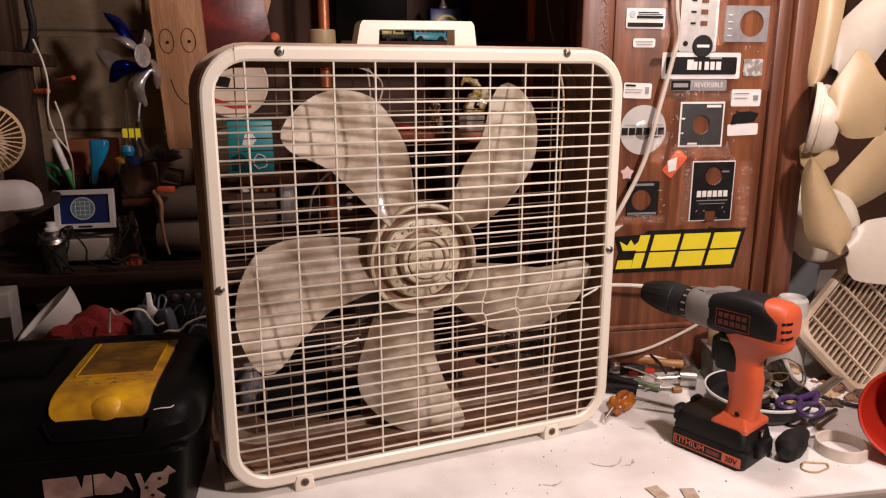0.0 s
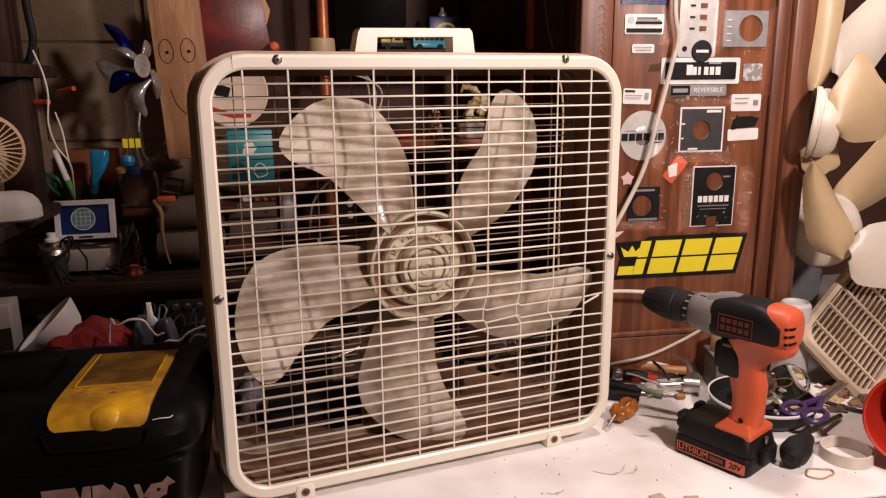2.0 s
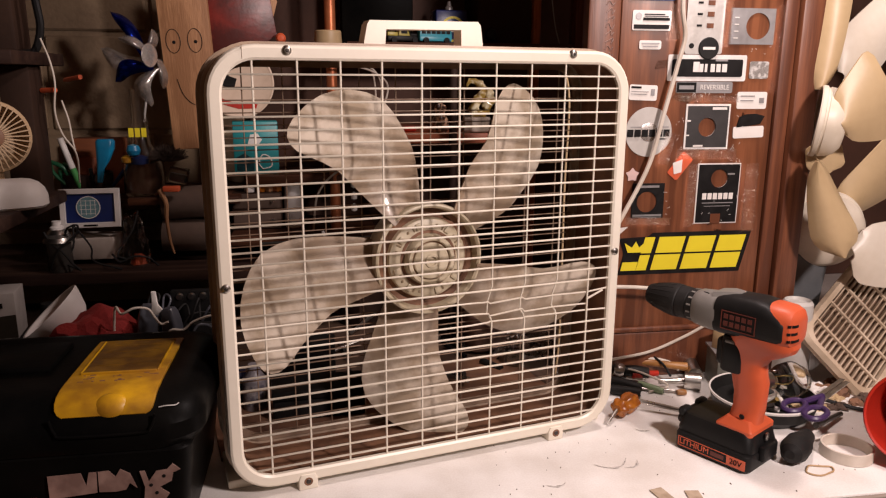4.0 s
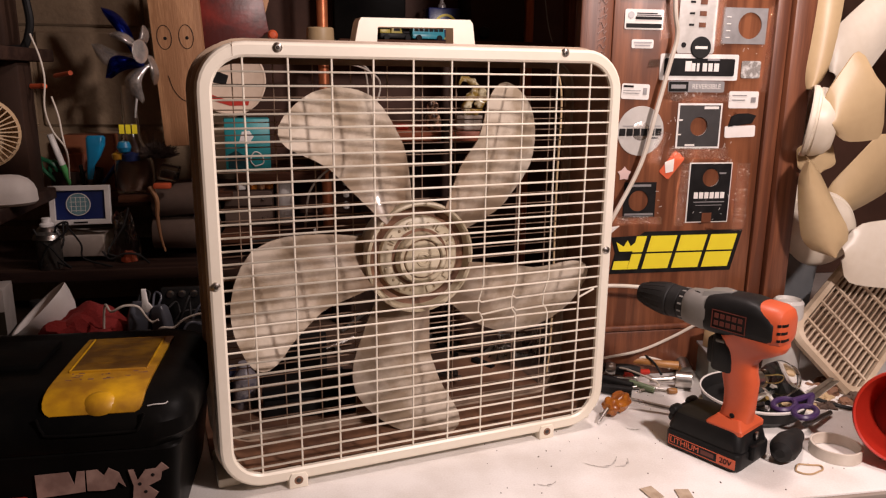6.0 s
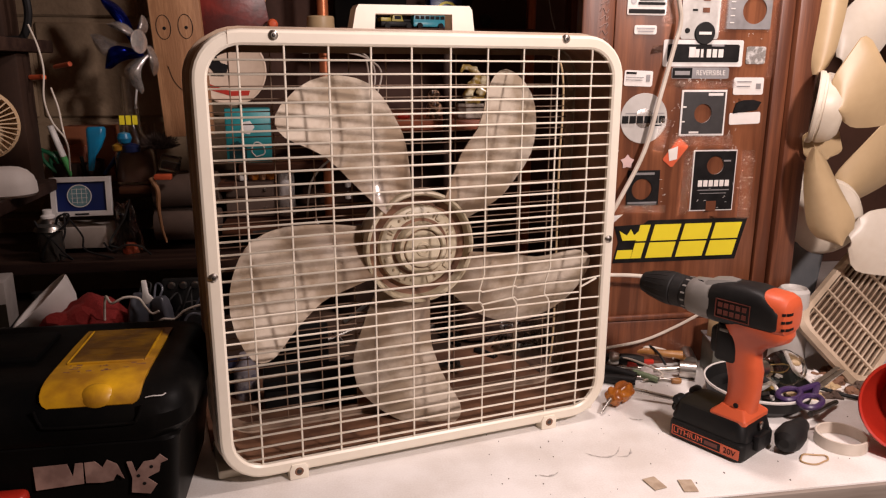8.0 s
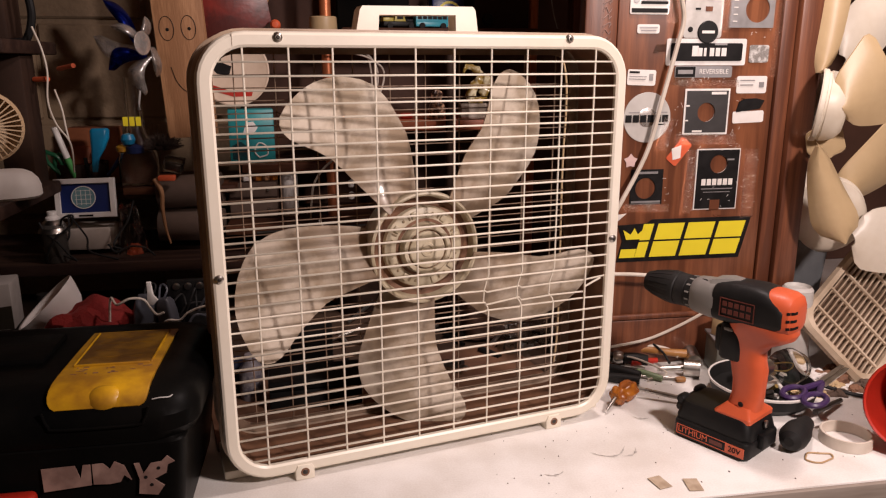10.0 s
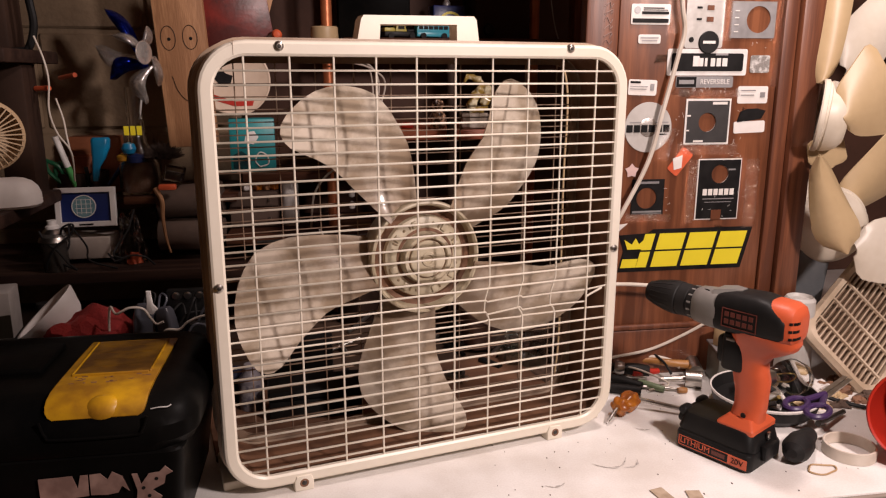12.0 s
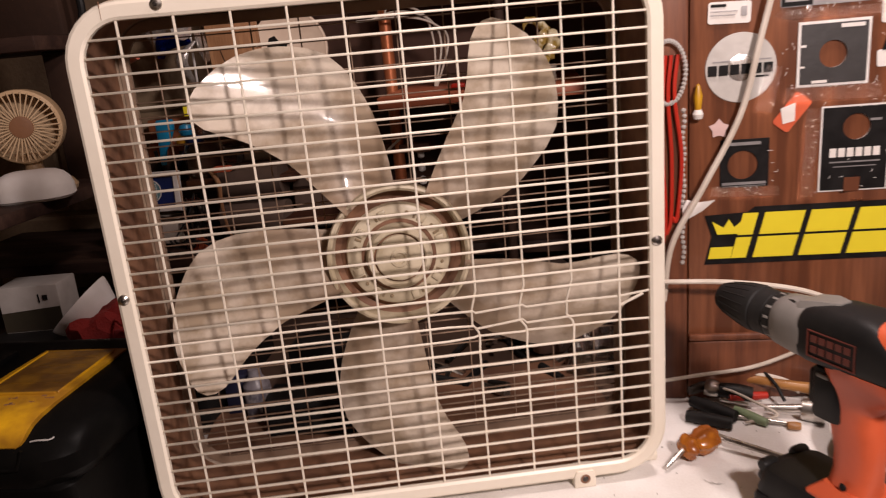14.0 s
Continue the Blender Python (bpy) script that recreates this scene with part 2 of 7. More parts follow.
def bars(y, mat, s, parent, thin):
    """Flat wires across and behind them upright wires, each one a part."""
    flat = bar_mesh("grille_bar", box(-1, 1, 0, 0.0026, -thin, thin, 0.0006, 2), mat)
    tall = bar_mesh("grille_bar", box(-thin, thin, 0.0008, 0.0034, -1, 1, 0.0005, 1), mat)
    for i in range(32):
        z = TOP_BAR - i * BAR_STEP
        if y < 0.02 and i in (19, 20, 21):
            continue
        ob = new("grille_bar", flat)
        ob.parent, ob.location, ob.scale = parent, (0, y, z), (half_width(z, s), 1, 1)
    for i in range(10):
        x = SIDE_BAR + i * SIDE_STEP
        if y < 0.02 and i in (6, 7, 8):
            continue
        over = max(abs(x) - (FW - s - (0.052 - s)), 0)
        cut = 0.052 - s - math.sqrt(max((0.052 - s) ** 2 - over ** 2, 0))
        ob = new("grille_bar", tall)
        ob.parent, ob.location, ob.scale = parent, (x, y, (Z0 + Z1) / 2), (1, 1, (Z1 - Z0) / 2 - s - cut)


bars(0.002, CREAM, 0.016, grille, 0.00108)
# the bars that a knock has bent
X6, X7, X8 = (SIDE_BAR + i * SIDE_STEP for i in (6, 7, 8))
for i in (19, 20, 21):
    z = TOP_BAR - i * BAR_STEP
    w = half_width(z, 0.016)
    dip = {19: -0.004, 20: -0.006, 21: 0.001}[i]
    pts = [(-w, 0.0035, z), (X6 - 0.03, 0.0035, z), (X6 - 0.004, 0.006, z + dip * 0.4), (X6 - 0.001, 0.007, z + dip), (X7 - 0.002, 0.007, z + dip * 0.25), (X7 + 0.002, 0.008, z + dip), (X8 - 0.002, 0.007, z + dip * 0.7), (X8 + SIDE_STEP, 0.006, z + dip * 0.8)]
    pts += [(w, 0.005, z)] if i != 20 else []
    part("grille_bar", tube(pts, 0.0012, 6, curved=False), CREAM, grille, "bent bar")
part("grille_bar", tube([(X8 + SIDE_STEP, 0.006, 0.195), (0.236, 0.004, 0.206)], 0.0014, 6, curved=False), CREAM, grille, "snapped bar")
for x in (X6, X7, X8):
    part("grille_bar", tube([(x, 0.0045, Z0 + 0.014), (x, 0.0045, 0.165), (x + 0.0012, 0.006, 0.178), (x + 0.0005, 0.008, 0.184), (x - 0.0052, 0.008, 0.192), (x - 0.0048, 0.007, 0.208), (x, 0.0045, 0.228), (x, 0.0045, Z1 - 0.014)], 0.0012, 6, curved=False), CREAM, grille, "kinked bar")
# rear grille's dimness behind the front one is put into its browner colour
rear = part("rear_bezel", ring([(0.012, 0.100), (0.014, 0.104), (0.022, 0.104), (0.022, 0.098)]), REAR_DIM, fan, "brown rear rim, its dimness in the colour")
bars(0.098, REAR_DIM, 0.02, rear, 0.0007)

DULL_BROWN = material("dull_brown", (0.24, 0.12, 0.066), (0.125, 0.06, 0.034), 0.7, scale=30)
# feet, screws, handle
for x in (-0.170, 0.170):
    tab = prism([(x - 0.0115, 0.0), (x + 0.0115, 0.0), (x + 0.0115, 0.013), (x + 0.0085, 0.0195), (x - 0.0085, 0.0195), (x - 0.0115, 0.013)], 0.02, 0.002, m=Matrix.Translation((0, -0.002, 0)))
    f = part("foot_tab", tab, CREAM, fan)
    part("screw_well", lathe([(0.0030, 0.0002), (0.0050, 0.0006), (0.0054, 0), (0.0050, -0.002), (0.0030, -0.0015)], 20, m=pose(x, -0.002, 0.0105, 90)), DULL_BROWN, f, "dirty rim round the screw")
    part("screw", lathe([(0, 0.0010), (0.0020, 0.0009), (0.0030, 0.0004), (0.0034, 0), (0.0034, -0.004)], 14, m=pose(x, -0.002, 0.0105, 90)), DARK_STEEL, f, "dark recessed screw")
for x, z in ((-0.1743, 0.5097), (0.1720, 0.5115), (-0.2507, 0.2588), (0.2490, 0.2592)):
    head = part("screw", lathe([(0, 0.0034), (0.0028, 0.0031), (0.0048, 0.0016), (0.0054, -0.001)], 18, m=pose(x, 0, z, 90)), STEEL, fan, "steel screw")
    part("recess", lathe([(0, 0.0040), (0.0012, 0.0040), (0.0020, 0.0034), (0.0020, 0.002)], 12, m=pose(x, 0, z, 90)), DARK_STEEL, head)
part("seam", box(-0.2205, -0.2201, -0.0003, 0.001, 0.5005, 0.5152), DULL_BROWN, fan, "hairline moulding seam")
part("rear_foot", box(0.12, 0.26, 0.03, 0.11, 0.0, 0.012, 0.003), CREAM, fan)
part("rear_foot", box(-0.26, -0.12, 0.03, 0.11, 0.0, 0.012, 0.003), CREAM, fan)

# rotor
# separate ring that makes the inside of the housing darker and browner
part("inner_liner", ring([(0.0045, 0.0105), (0.0055, 0.0105), (0.0105, 0.034), (0.0105, 0.096), (0.0095, 0.096), (0.0095, 0.034)]), DULL_BROWN, fan, "dark brown inside of the housing")
HX, HZ = 0.003, 0.2585
AXLE = Matrix.Translation((HX, 0.072, HZ)) @ pose(0, 0, 0, 90)
rotor = part("hub", lathe([(0.030, 0.0215), (0.049, 0.0205), (0.0515, 0.019), (0.0535, 0.011), (0.058, 0.009), (0.0635, 0.011), (0.0665, 0.025), (0.069, 0.0275), (0.0712, 0.027), (0.0722, 0.024), (0.0722, 0.014), (0.0690, 0.008), (0.0670, -0.024), (0.064, -0.03), (0, -0.03)], 56, m=AXLE), HUB, fan, "grimy stepped rotor hub")
part("grime_ring", lathe([(0.0525, 0.0135), (0.0545, 0.0118), (0.058, 0.0100), (0.0622, 0.0115), (0.0640, 0.0135), (0.058, 0.0108)], 56, m=AXLE), DULL_BROWN, rotor, "brown dirt packed into the groove")
part("boss", lathe([(0.0335, 0.018), (0.0318, 0.0325), (0.0305, 0.0345), (0.0268, 0.0345), (0.0255, 0.033), (0.0252, 0.0295), (0.0236, 0.0295), (0.0232, 0.033), (0.022, 0.0338), (0.0095, 0.0345), (0.0085, 0.036), (0.006, 0.036), (0.005, 0.0335), (0, 0.0335)], 48, m=AXLE), HUB, rotor, "raised round centre boss")
part("grime_ring", lathe([(0.0233, 0.0302), (0.0252, 0.0302), (0.0252, 0.0296), (0.0233, 0.0296)], 40, m=AXLE), DULL_BROWN, rotor)
part("grime_ring", lathe([(0.0338, 0.0222), (0.0375, 0.0217), (0.0375, 0.021), (0.0338, 0.021)], 40, m=AXLE), DULL_BROWN, rotor)
# slots and rivets carry their shadow in this darker hub tone
HUB_SHADE = material("hub_shade", (0.33, 0.26, 0.16), (0.2, 0.14, 0.08), 0.6, scale=40)
for k in range(8):
    a = radians(45 * k + (9 if k % 2 else 17))
    part("rib", box(0.0395, 0.0485, -0.004, 0.004, 0.0195, 0.0235, 0.0015, 2), HUB, rotor).matrix_basis = AXLE @ Matrix.Rotation(a, 4, "Z")
    part("slot", box(0.0400, 0.0470, -0.0012, 0.0012, 0.0195, 0.0218, 0.0004, 1), HUB_SHADE, rotor).matrix_basis = AXLE @ Matrix.Rotation(a + 0.17, 4, "Z")
    part("rivet", lathe([(0, 0.0022), (0.0014, 0.0018), (0.0022, 0)], 10, m=Matrix.Translation((0.044, 0, 0.0203))), HUB_SHADE, rotor).matrix_basis = AXLE @ Matrix.Rotation(a + 0.36, 4, "Z")
SPAN = [(0.066, -34, 13), (0.10, -31, 12.5), (0.14, -27.5, 12), (0.165, -24.5, 12.6), (0.185, -21.8, 14.2), (0.205, -18, 16.2), (0.218, -13.5, 17), (0.229, -8.5, 16.8), (0.237, -4, 15.8), (0.2425, 0.5, 14), (0.2450, 5, 11)]


def blade_relief(r, d):
    """Twist and hollow of a blade's inner half, d radians off its middle line."""
    w = 1 - min(max((r - 0.12) / 0.05, 0), 1)
    w = w * w * (3 - 2 * w)
    return w * (1.3 * (r - 0.1) * 0.3 * math.tanh(d / 0.3) + 0.6 * r * d * d / (1 + (d / 0.3) ** 2))


def blade_mesh():
    bm = bmesh.new()
    cols, grid = 16, []
    rows = [tuple(p + (q - p) * j / 3 for p, q in zip(a, b)) for a, b in zip(SPAN, SPAN[1:]) for j in range(3)] + SPAN[-1:]
    for r, a0, a1 in rows:
        row = []
        for k in range(cols + 1):
            off = radians(a0 + (a1 - a0) * k / cols)
            mid = radians((a0 + a1) / 2)
            y = -0.40 * r * off + 0.3 * r * (off - mid) ** 2 + blade_relief(r, off - mid)
            row.append((r * math.cos(off), r * math.sin(off), y))
        grid.append(row)
    vs = {}
    for side, lift in (("f", 0.0), ("b", 0.0022)):
        vs[side] = [[bm.verts.new((x, z, y + lift)) for x, z, y in row] for row in grid]
    n, c = len(grid), cols
    for i in range(n - 1):
        for k in range(c):
            for s in vs.values():
                bm.faces.new((s[i][k], s[i][k + 1], s[i + 1][k + 1], s[i + 1][k]))
    f, b = vs["f"], vs["b"]
    rim = [(i, 0) for i in range(n)] + [(n - 1, k) for k in range(1, c + 1)] + [(i, c) for i in range(n - 2, -1, -1)] + [(0, k) for k in range(c - 1, 0, -1)]
    for (i, k), (i2, k2) in zip(rim, rim[1:] + rim[:1]):
        bm.faces.new((f[i][k], f[i2][k2], b[i2][k2], b[i][k]))
    # the sheet stands in x-z: swap its axes
    bmesh.ops.transform(bm, matrix=Matrix(((1, 0, 0, 0), (0, 0, 1, 0), (0, 1, 0, 0), (0, 0, 0, 1))), verts=bm.verts[:])
    return bm


blade_data = bar_mesh("blade", blade_mesh(), BLADE)
for k in range(5):
    ob = new("blade", blade_data)
    ob.parent = rotor
    ob.matrix_basis = pose(HX, 0.054, HZ) @ Matrix.Rotation(-radians(122 + 72 * k), 4, "Y")
part("motor", lathe([(0, 0), (0.045, 0.0), (0.048, 0.003), (0.048, 0.02), (0.04, 0.022), (0, 0.022)], 32, m=pose(HX, 0.126, HZ, 90)), DARK_STEEL, fan)
hd = part("handle", loft([[(x, y, z) for x, z in ((-0.0795, 0.515), (-0.074, 0.542), (-0.071, 0.5465), (0.0645, 0.5485), (0.068, 0.544), (0.072, 0.515), (0.043, 0.515), (0.0425, 0.5385), (-0.0515, 0.537), (-0.053, 0.515))] for y in (0.044, 0.046, 0.066, 0.068)]), CREAM, fan, "white moulded carry handle")

# ---- more materials ----
SILVER = material("brushed_silver", (0.6, 0.58, 0.55), (0.42, 0.4, 0.37), 0.35, 0.3, scale=30)
GREY_PLATE = material("grey_plate", (0.34, 0.33, 0.33), (0.22, 0.21, 0.21), 0.4, 0.3, scale=25)
PAPER = material("white_label", (0.78, 0.75, 0.72), (0.66, 0.62, 0.57), 0.55, scale=20, mix=0.4)
INK = material("black_print", (0.007, 0.0065, 0.0065), (0.013, 0.012, 0.012), 0.5, scale=40, mix=0.7, spec=0.12)
PLATE_DARK = material("dark_plate", (0.045, 0.042, 0.042), (0.025, 0.023, 0.023), 0.4, scale=30)
LOGO_YELLOW = material("sticker_yellow", (0.78, 0.66, 0.03), (0.7, 0.58, 0.02), 0.4, scale=20, mix=0.3, bump=0)
WIRE_WHITE = material("white_flex", (0.66, 0.6, 0.52), (0.5, 0.43, 0.35), 0.5, scale=20)
COPPER = material("copper_pipe", (0.52, 0.17, 0.07), (0.35, 0.1, 0.04), 0.4, 0.5, scale=14)
AMBER = material("amber_plastic", (0.42, 0.14, 0.015), (0.25, 0.07, 0.01), 0.25, scale=60, mix=0.8)
PURPLE = material("purple_plastic", (0.055, 0.026, 0.10), (0.035, 0.017, 0.07), 0.4)
TEAL = material("teal_print", (0.02, 0.28, 0.30), (0.015, 0.18, 0.2), 0.4, scale=18)
BLUE = material("blue_plastic", (0.01, 0.22, 0.42), (0.01, 0.15, 0.3), 0.3, scale=20)
NAVY = material("navy_print", (0.012, 0.025, 0.13), (0.01, 0.02, 0.08), 0.3, scale=20)
FOIL_BLUE = material("blue_foil", (0.012, 0.05, 0.62), (0.006, 0.015, 0.25), 0.2, 0.9, scale=22, fine=45, mix=0.8, bump=0.9)
FOIL = material("silver_foil", (0.90, 0.87, 0.84), (0.60, 0.57, 0.54), 0.22, 0.75, scale=26, fine=45, mix=0.8, bump=0.9)
CLOTH = material("red_cloth", (0.24, 0.013, 0.010), (0.13, 0.006, 0.006), 0.95, scale=12, fine=260, bump=0.6)
CARD = material("brown_card", (0.115, 0.074, 0.054), (0.065, 0.041, 0.03), 0.8, scale=9)
BLADE_WHITE = material("aged_white_blade", (0.76, 0.70, 0.6), (0.62, 0.54, 0.42), 0.4, scale=5, mix=0.5, bump=0.04)
BLADE_TAN = material("yellowed_shaded_blade", (0.52, 0.385, 0.22), (0.42, 0.30, 0.165), 0.4, scale=5, mix=0.5, bump=0.04)
WOOD_HANDLE = material("varnished_handle", (0.42, 0.2, 0.06), (0.28, 0.12, 0.03), 0.35, scale=12, stretch=(0.6, 4, 4))
GREEN = material("green_plastic", (0.02, 0.16, 0.07), (0.015, 0.1, 0.045), 0.35)
GOLD = material("gold_paint", (0.55, 0.4, 0.12), (0.3, 0.2, 0.06), 0.35, 0.6, scale=40)
PINK = material("faded_pink_sticker", (0.33, 0.215, 0.18), (0.2, 0.12, 0.1), 0.6, scale=40, mix=0.7)
DARK_RED = material("dark_red_print", (0.2, 0.022, 0.016), (0.07, 0.01, 0.008), 0.35, scale=16, mix=0.8)
SCREEN = material("print_globe", (0.16, 0.3, 0.32), (0.1, 0.2, 0.24), 0.3, scale=60)
CLEAR = glass("clear_plastic", (0.95, 0.93, 0.9), 0.12)
BULB_GLASS = glass("bulb_glass", (1, 0.98, 0.95), 0.02)
OLIVE = material("cloudy_oil", (0.16, 0.11, 0.04), (0.1, 0.07, 0.03), 0.3)


def cable(points, r, mat, label, name="cable", steps=8):
    return single(name, tube(points, r, 8, steps), mat, label, "cable")


# ---- the stickered door ----
DOOR_Y = 1.038
panel = thing("cabinet_door", "reddish brown wooden cabinet door covered with stickers and plates", "door", (0, DOOR_Y, BENCH))
part("board", box(0.462, 0.722, 0, 0.02, 0.08, 1.05, 0.002), WOOD_PANEL, panel)
part("stile", box(0.724, 0.748, -0.004, 0.025, 0.0, 1.05, 0.003), WOOD_RAIL, panel)
part("stile", box(0.7495, 0.79, -0.012, 0.06, 0.0, 1.05, 0.004), WOOD_RAIL, panel)
part("stile", box(0.41, 0.4605, -0.004, 0.022, 0.0, 1.05, 0.003), WOOD_RAIL, panel)
part("rail", box(0.4615, 0.7225, -0.005, 0.021, 0.0, 0.078, 0.003), WOOD_RAIL, panel)
part("bead", box(0.4615, 0.7225, -0.008, 0.0, 0.079, 0.088, 0.003), WOOD_RAIL, panel)
E1 = 0.0006


def plate(name, x0, x1, z0, z1, mat, label, category="sticker", hole=None, rim=None, notch=False, bevel=0.0, corner=0.003, tilt=0.0, edge=0.003):
    """A thin plate or label on the door; hole is (x, z, radius)."""
    cx, cz, hx, hz = (x0 + x1) / 2, (z0 + z1) / 2, (x1 - x0) / 2, (z1 - z0) / 2
    own = thing(name, label, category, (cx, DOOR_Y - E1, cz), (0, tilt, 0))
    lines = [rounded(hx, -hz, hz, corner, 5)]
    if rim:
        part("rim", cut_plate(lines[0], hole and (hole[0] - cx, hole[1] - cz, hole[2]), 0, -0.0012), rim, own, "white rim")
        face = rounded(hx - edge, -hz + edge, hz - edge, corner, 5)
        part("face", cut_plate(face, hole and (hole[0] - cx, hole[1] - cz, hole[2]), -0.0008, -0.0014), mat, own)
    else:
        part("face", cut_plate(lines[0], hole and (hole[0] - cx, hole[1] - cz, hole[2]), 0, -0.0012), mat, own)
    return own


def cut_plate(outline, hole, y0, depth):
    if not hole:
        return prism(outline, depth, m=Matrix.Translation((0, y0, 0)))
    hx, hz, r = hole
    wx, wz = max(x for x, z in outline), max(z for x, z in outline)
    turns = sorted([2 * math.pi * k / 36 - math.pi for k in range(36)] + [math.atan2(sz * wz - hz, sx * wx - hx) for sx in (-1, 1) for sz in (-1, 1)])
    out, inn = [], []
    for a in turns:
        c, s = math.cos(a), math.sin(a)
        reach = min(((wx if c > 0 else -wx) - hx) / c if abs(c) > 1e-6 else 9, ((wz if s > 0 else -wz) - hz) / s if abs(s) > 1e-6 else 9)
        out.append((hx + reach * c, hz + reach * s))
        inn.append((hx + r * c, hz + r * s))
    return loft([[(x, y0, z) for x, z in out], [(x, y0 + depth, z) for x, z in out], [(x, y0 + depth, z) for x, z in inn], [(x, y0, z) for x, z in inn]], closed=True)


def bar(own, x0, x1, z0, z1, mat, name="print_bar", y=-0.0016, slant=0.0):
    """A raised printed bar on a plate, in the plate's own metres."""
    part(name, prism([(x0, z0), (x1, z0), (x1 + slant, z1), (x0 + slant, z1)], -0.0005, m=Matrix.Translation((0, y, 0))), mat, own)


def words(own, text, x, z, size, mat, y=-0.0017, name="lettering", wide=1.0):
    cu = bpy.data.curves.new(name, "FONT")
    cu.body, cu.size, cu.extrude, cu.align_x, cu.align_y = text, size, 0.0002, "CENTER", "CENTER"
    tmp = new("tmp", cu)
    bpy.context.view_layer.update()
    me = bpy.data.meshes.new_from_object(tmp.evaluated_get(bpy.context.evaluated_depsgraph_get()))
    bpy.data.objects.remove(tmp)
    me.materials.clear()
    me.materials.append(mat)
    ob = new(name, me)
    ob.parent = own
    ob.matrix_basis = pose(x, y, z, 90) @ Matrix.Diagonal((wide, 1, 1, 1))
    return ob


WHITE_RIM = material("white_rim_paint", (0.8, 0.78, 0.75), (0.66, 0.63, 0.6), 0.35, scale=40)
p = plate("rating_label", 0.479, 0.540, 1.465, 1.494, PAPER, "white rating label with black bands on the door")
bar(p, -0.028, 0.028, -0.012, -0.006, INK), bar(p, -0.014, 0.028, 0.0, 0.004, INK), bar(p, -0.012, 0.02, 0.008, 0.0095, INK), bar(p, -0.012, 0.026, 0.0055, 0.0065, INK)
part("emblem", lathe([(0, 0.0004), (0.005, 0.0004), (0.005, 0)], 16, m=pose(-0.021, -0.0014, 0.006, 90)), GREY_PLATE, p)
p = plate("navy_label", 0.472, 0.546, 1.508, 1.540, NAVY, "dark blue printed label near the door top")
bar(p, -0.03, 0.03, -0.010, -0.006, PAPER), bar(p, -0.03, 0.01, 0.0, 0.006, PAPER)
p = plate("small_label", 0.492, 0.527, 1.438, 1.451, PAPER, "small white printed label on the door")
bar(p, -0.014, 0.014, 0.001, 0.003, GREY_PLATE), bar(p, -0.012, 0.012, -0.003, -0.0015, GREY_PLATE)
p = plate("control_plate", 0.565, 0.626, 1.432, 1.56, SILVER, "brushed silver control plate with four switch holes", "plate", corner=0.004)
for k in range(4):
    bar(p, 0.002, 0.013, -0.026 + 0.0165 * k, -0.019 + 0.0165 * k, WOOD_PANEL, "switch_hole")
    bar(p, -0.014, -0.006, -0.024 + 0.0165 * k, -0.021 + 0.0165 * k, INK)
part("knob_hole", lathe([(0, 0.0005), (0.004, 0.0005), (0.004, 0)], 16, m=pose(-0.02, -0.0014, -0.052, 90)), INK, p)
d = single("round_badge", lathe([(0, 0.002), (0.0155, 0.002), (0.0165, 0.001), (0.0165, 0)], 28), BLACK, "round black badge stuck over the control plate", "badge", (0.6035, DOOR_Y - 0.0022, 1.4405), (90, 0, 0))
part("print_bar", box(-0.010, 0.010, -0.002, 0.002, 0.002, 0.0024), PAPER, d)
p = plate("dial_plate", 0.637, 0.710, 1.447, 1.500, GREY_PLATE, "grey dial plate with a large round hole", "plate", hole=(0.682, 1.474, 0.0195), corner=0.006)
for k in range(4):
    bar(p, -0.031, -0.024, -0.018 + 0.010 * k, -0.0165 + 0.010 * k, PAPER)
p = plate("name_plate", 0.540, 0.669, 1.392, 1.431, INK, "black name plate with a wide white border", "plate", rim=WHITE_RIM, edge=0.0065)
for k, w in enumerate((0.010, 0.007, 0.004, 0.007, 0.007, 0.008)):
    x = -0.024 + 0.0095 * k
    bar(p, x, x + w, -0.006, 0.006 if k else 0.009, PAPER, y=-0.0024)
bar(p, 0.012, 0.032, 0.010, 0.013, GREY_PLATE, y=-0.0024)
p = plate("foil_label", 0.675, 0.707, 1.396, 1.422, material("crinkled_label", (0.78, 0.76, 0.73), (0.3, 0.28, 0.26), 0.25, 0.2, scale=130, mix=0.95, bump=0.6), "crinkled square foil label")
p = plate("strip_label", 0.556, 0.649, 1.374, 1.391, GREY_PLATE, "grey strip label reading reversible")
bar(p, -0.0455, -0.014, -0.0075, 0.0075, INK), bar(p, -0.042, -0.018, -0.003, 0.003, GREY_PLATE, y=-0.0022)
words(p, "REVERSIBLE", 0.0165, 0.0, 0.0105, PAPER, wide=0.9)
p = plate("care_label", 0.481, 0.526, 1.363, 1.386, PAPER, "white printed label with a small black heading", tilt=2)
bar(p, -0.02, -0.004, 0.006, 0.009, INK), bar(p, -0.02, 0.008, 0.001, 0.002, GREY_PLATE), bar(p, -0.02, 0.006, -0.003, -0.002, GREY_PLATE), bar(p, 0.012, 0.018, -0.004, 0.006, GREY_PLATE)
p = plate("approval_label", 0.659, 0.709, 1.350, 1.376, PAPER, "white approval label with faint print")
bar(p, -0.02, 0.004, 0.006, 0.0075, GREY_PLATE), bar(p, -0.02, 0.002, -0.001, 0.0005, GREY_PLATE), bar(p, 0.012, 0.020, -0.004, 0.004, GREY_PLATE)
d = thing("round_badge", "round grey maker's badge with a black band across", "badge", (0.5165, DOOR_Y - E1, 1.315), (90, 0, 0))
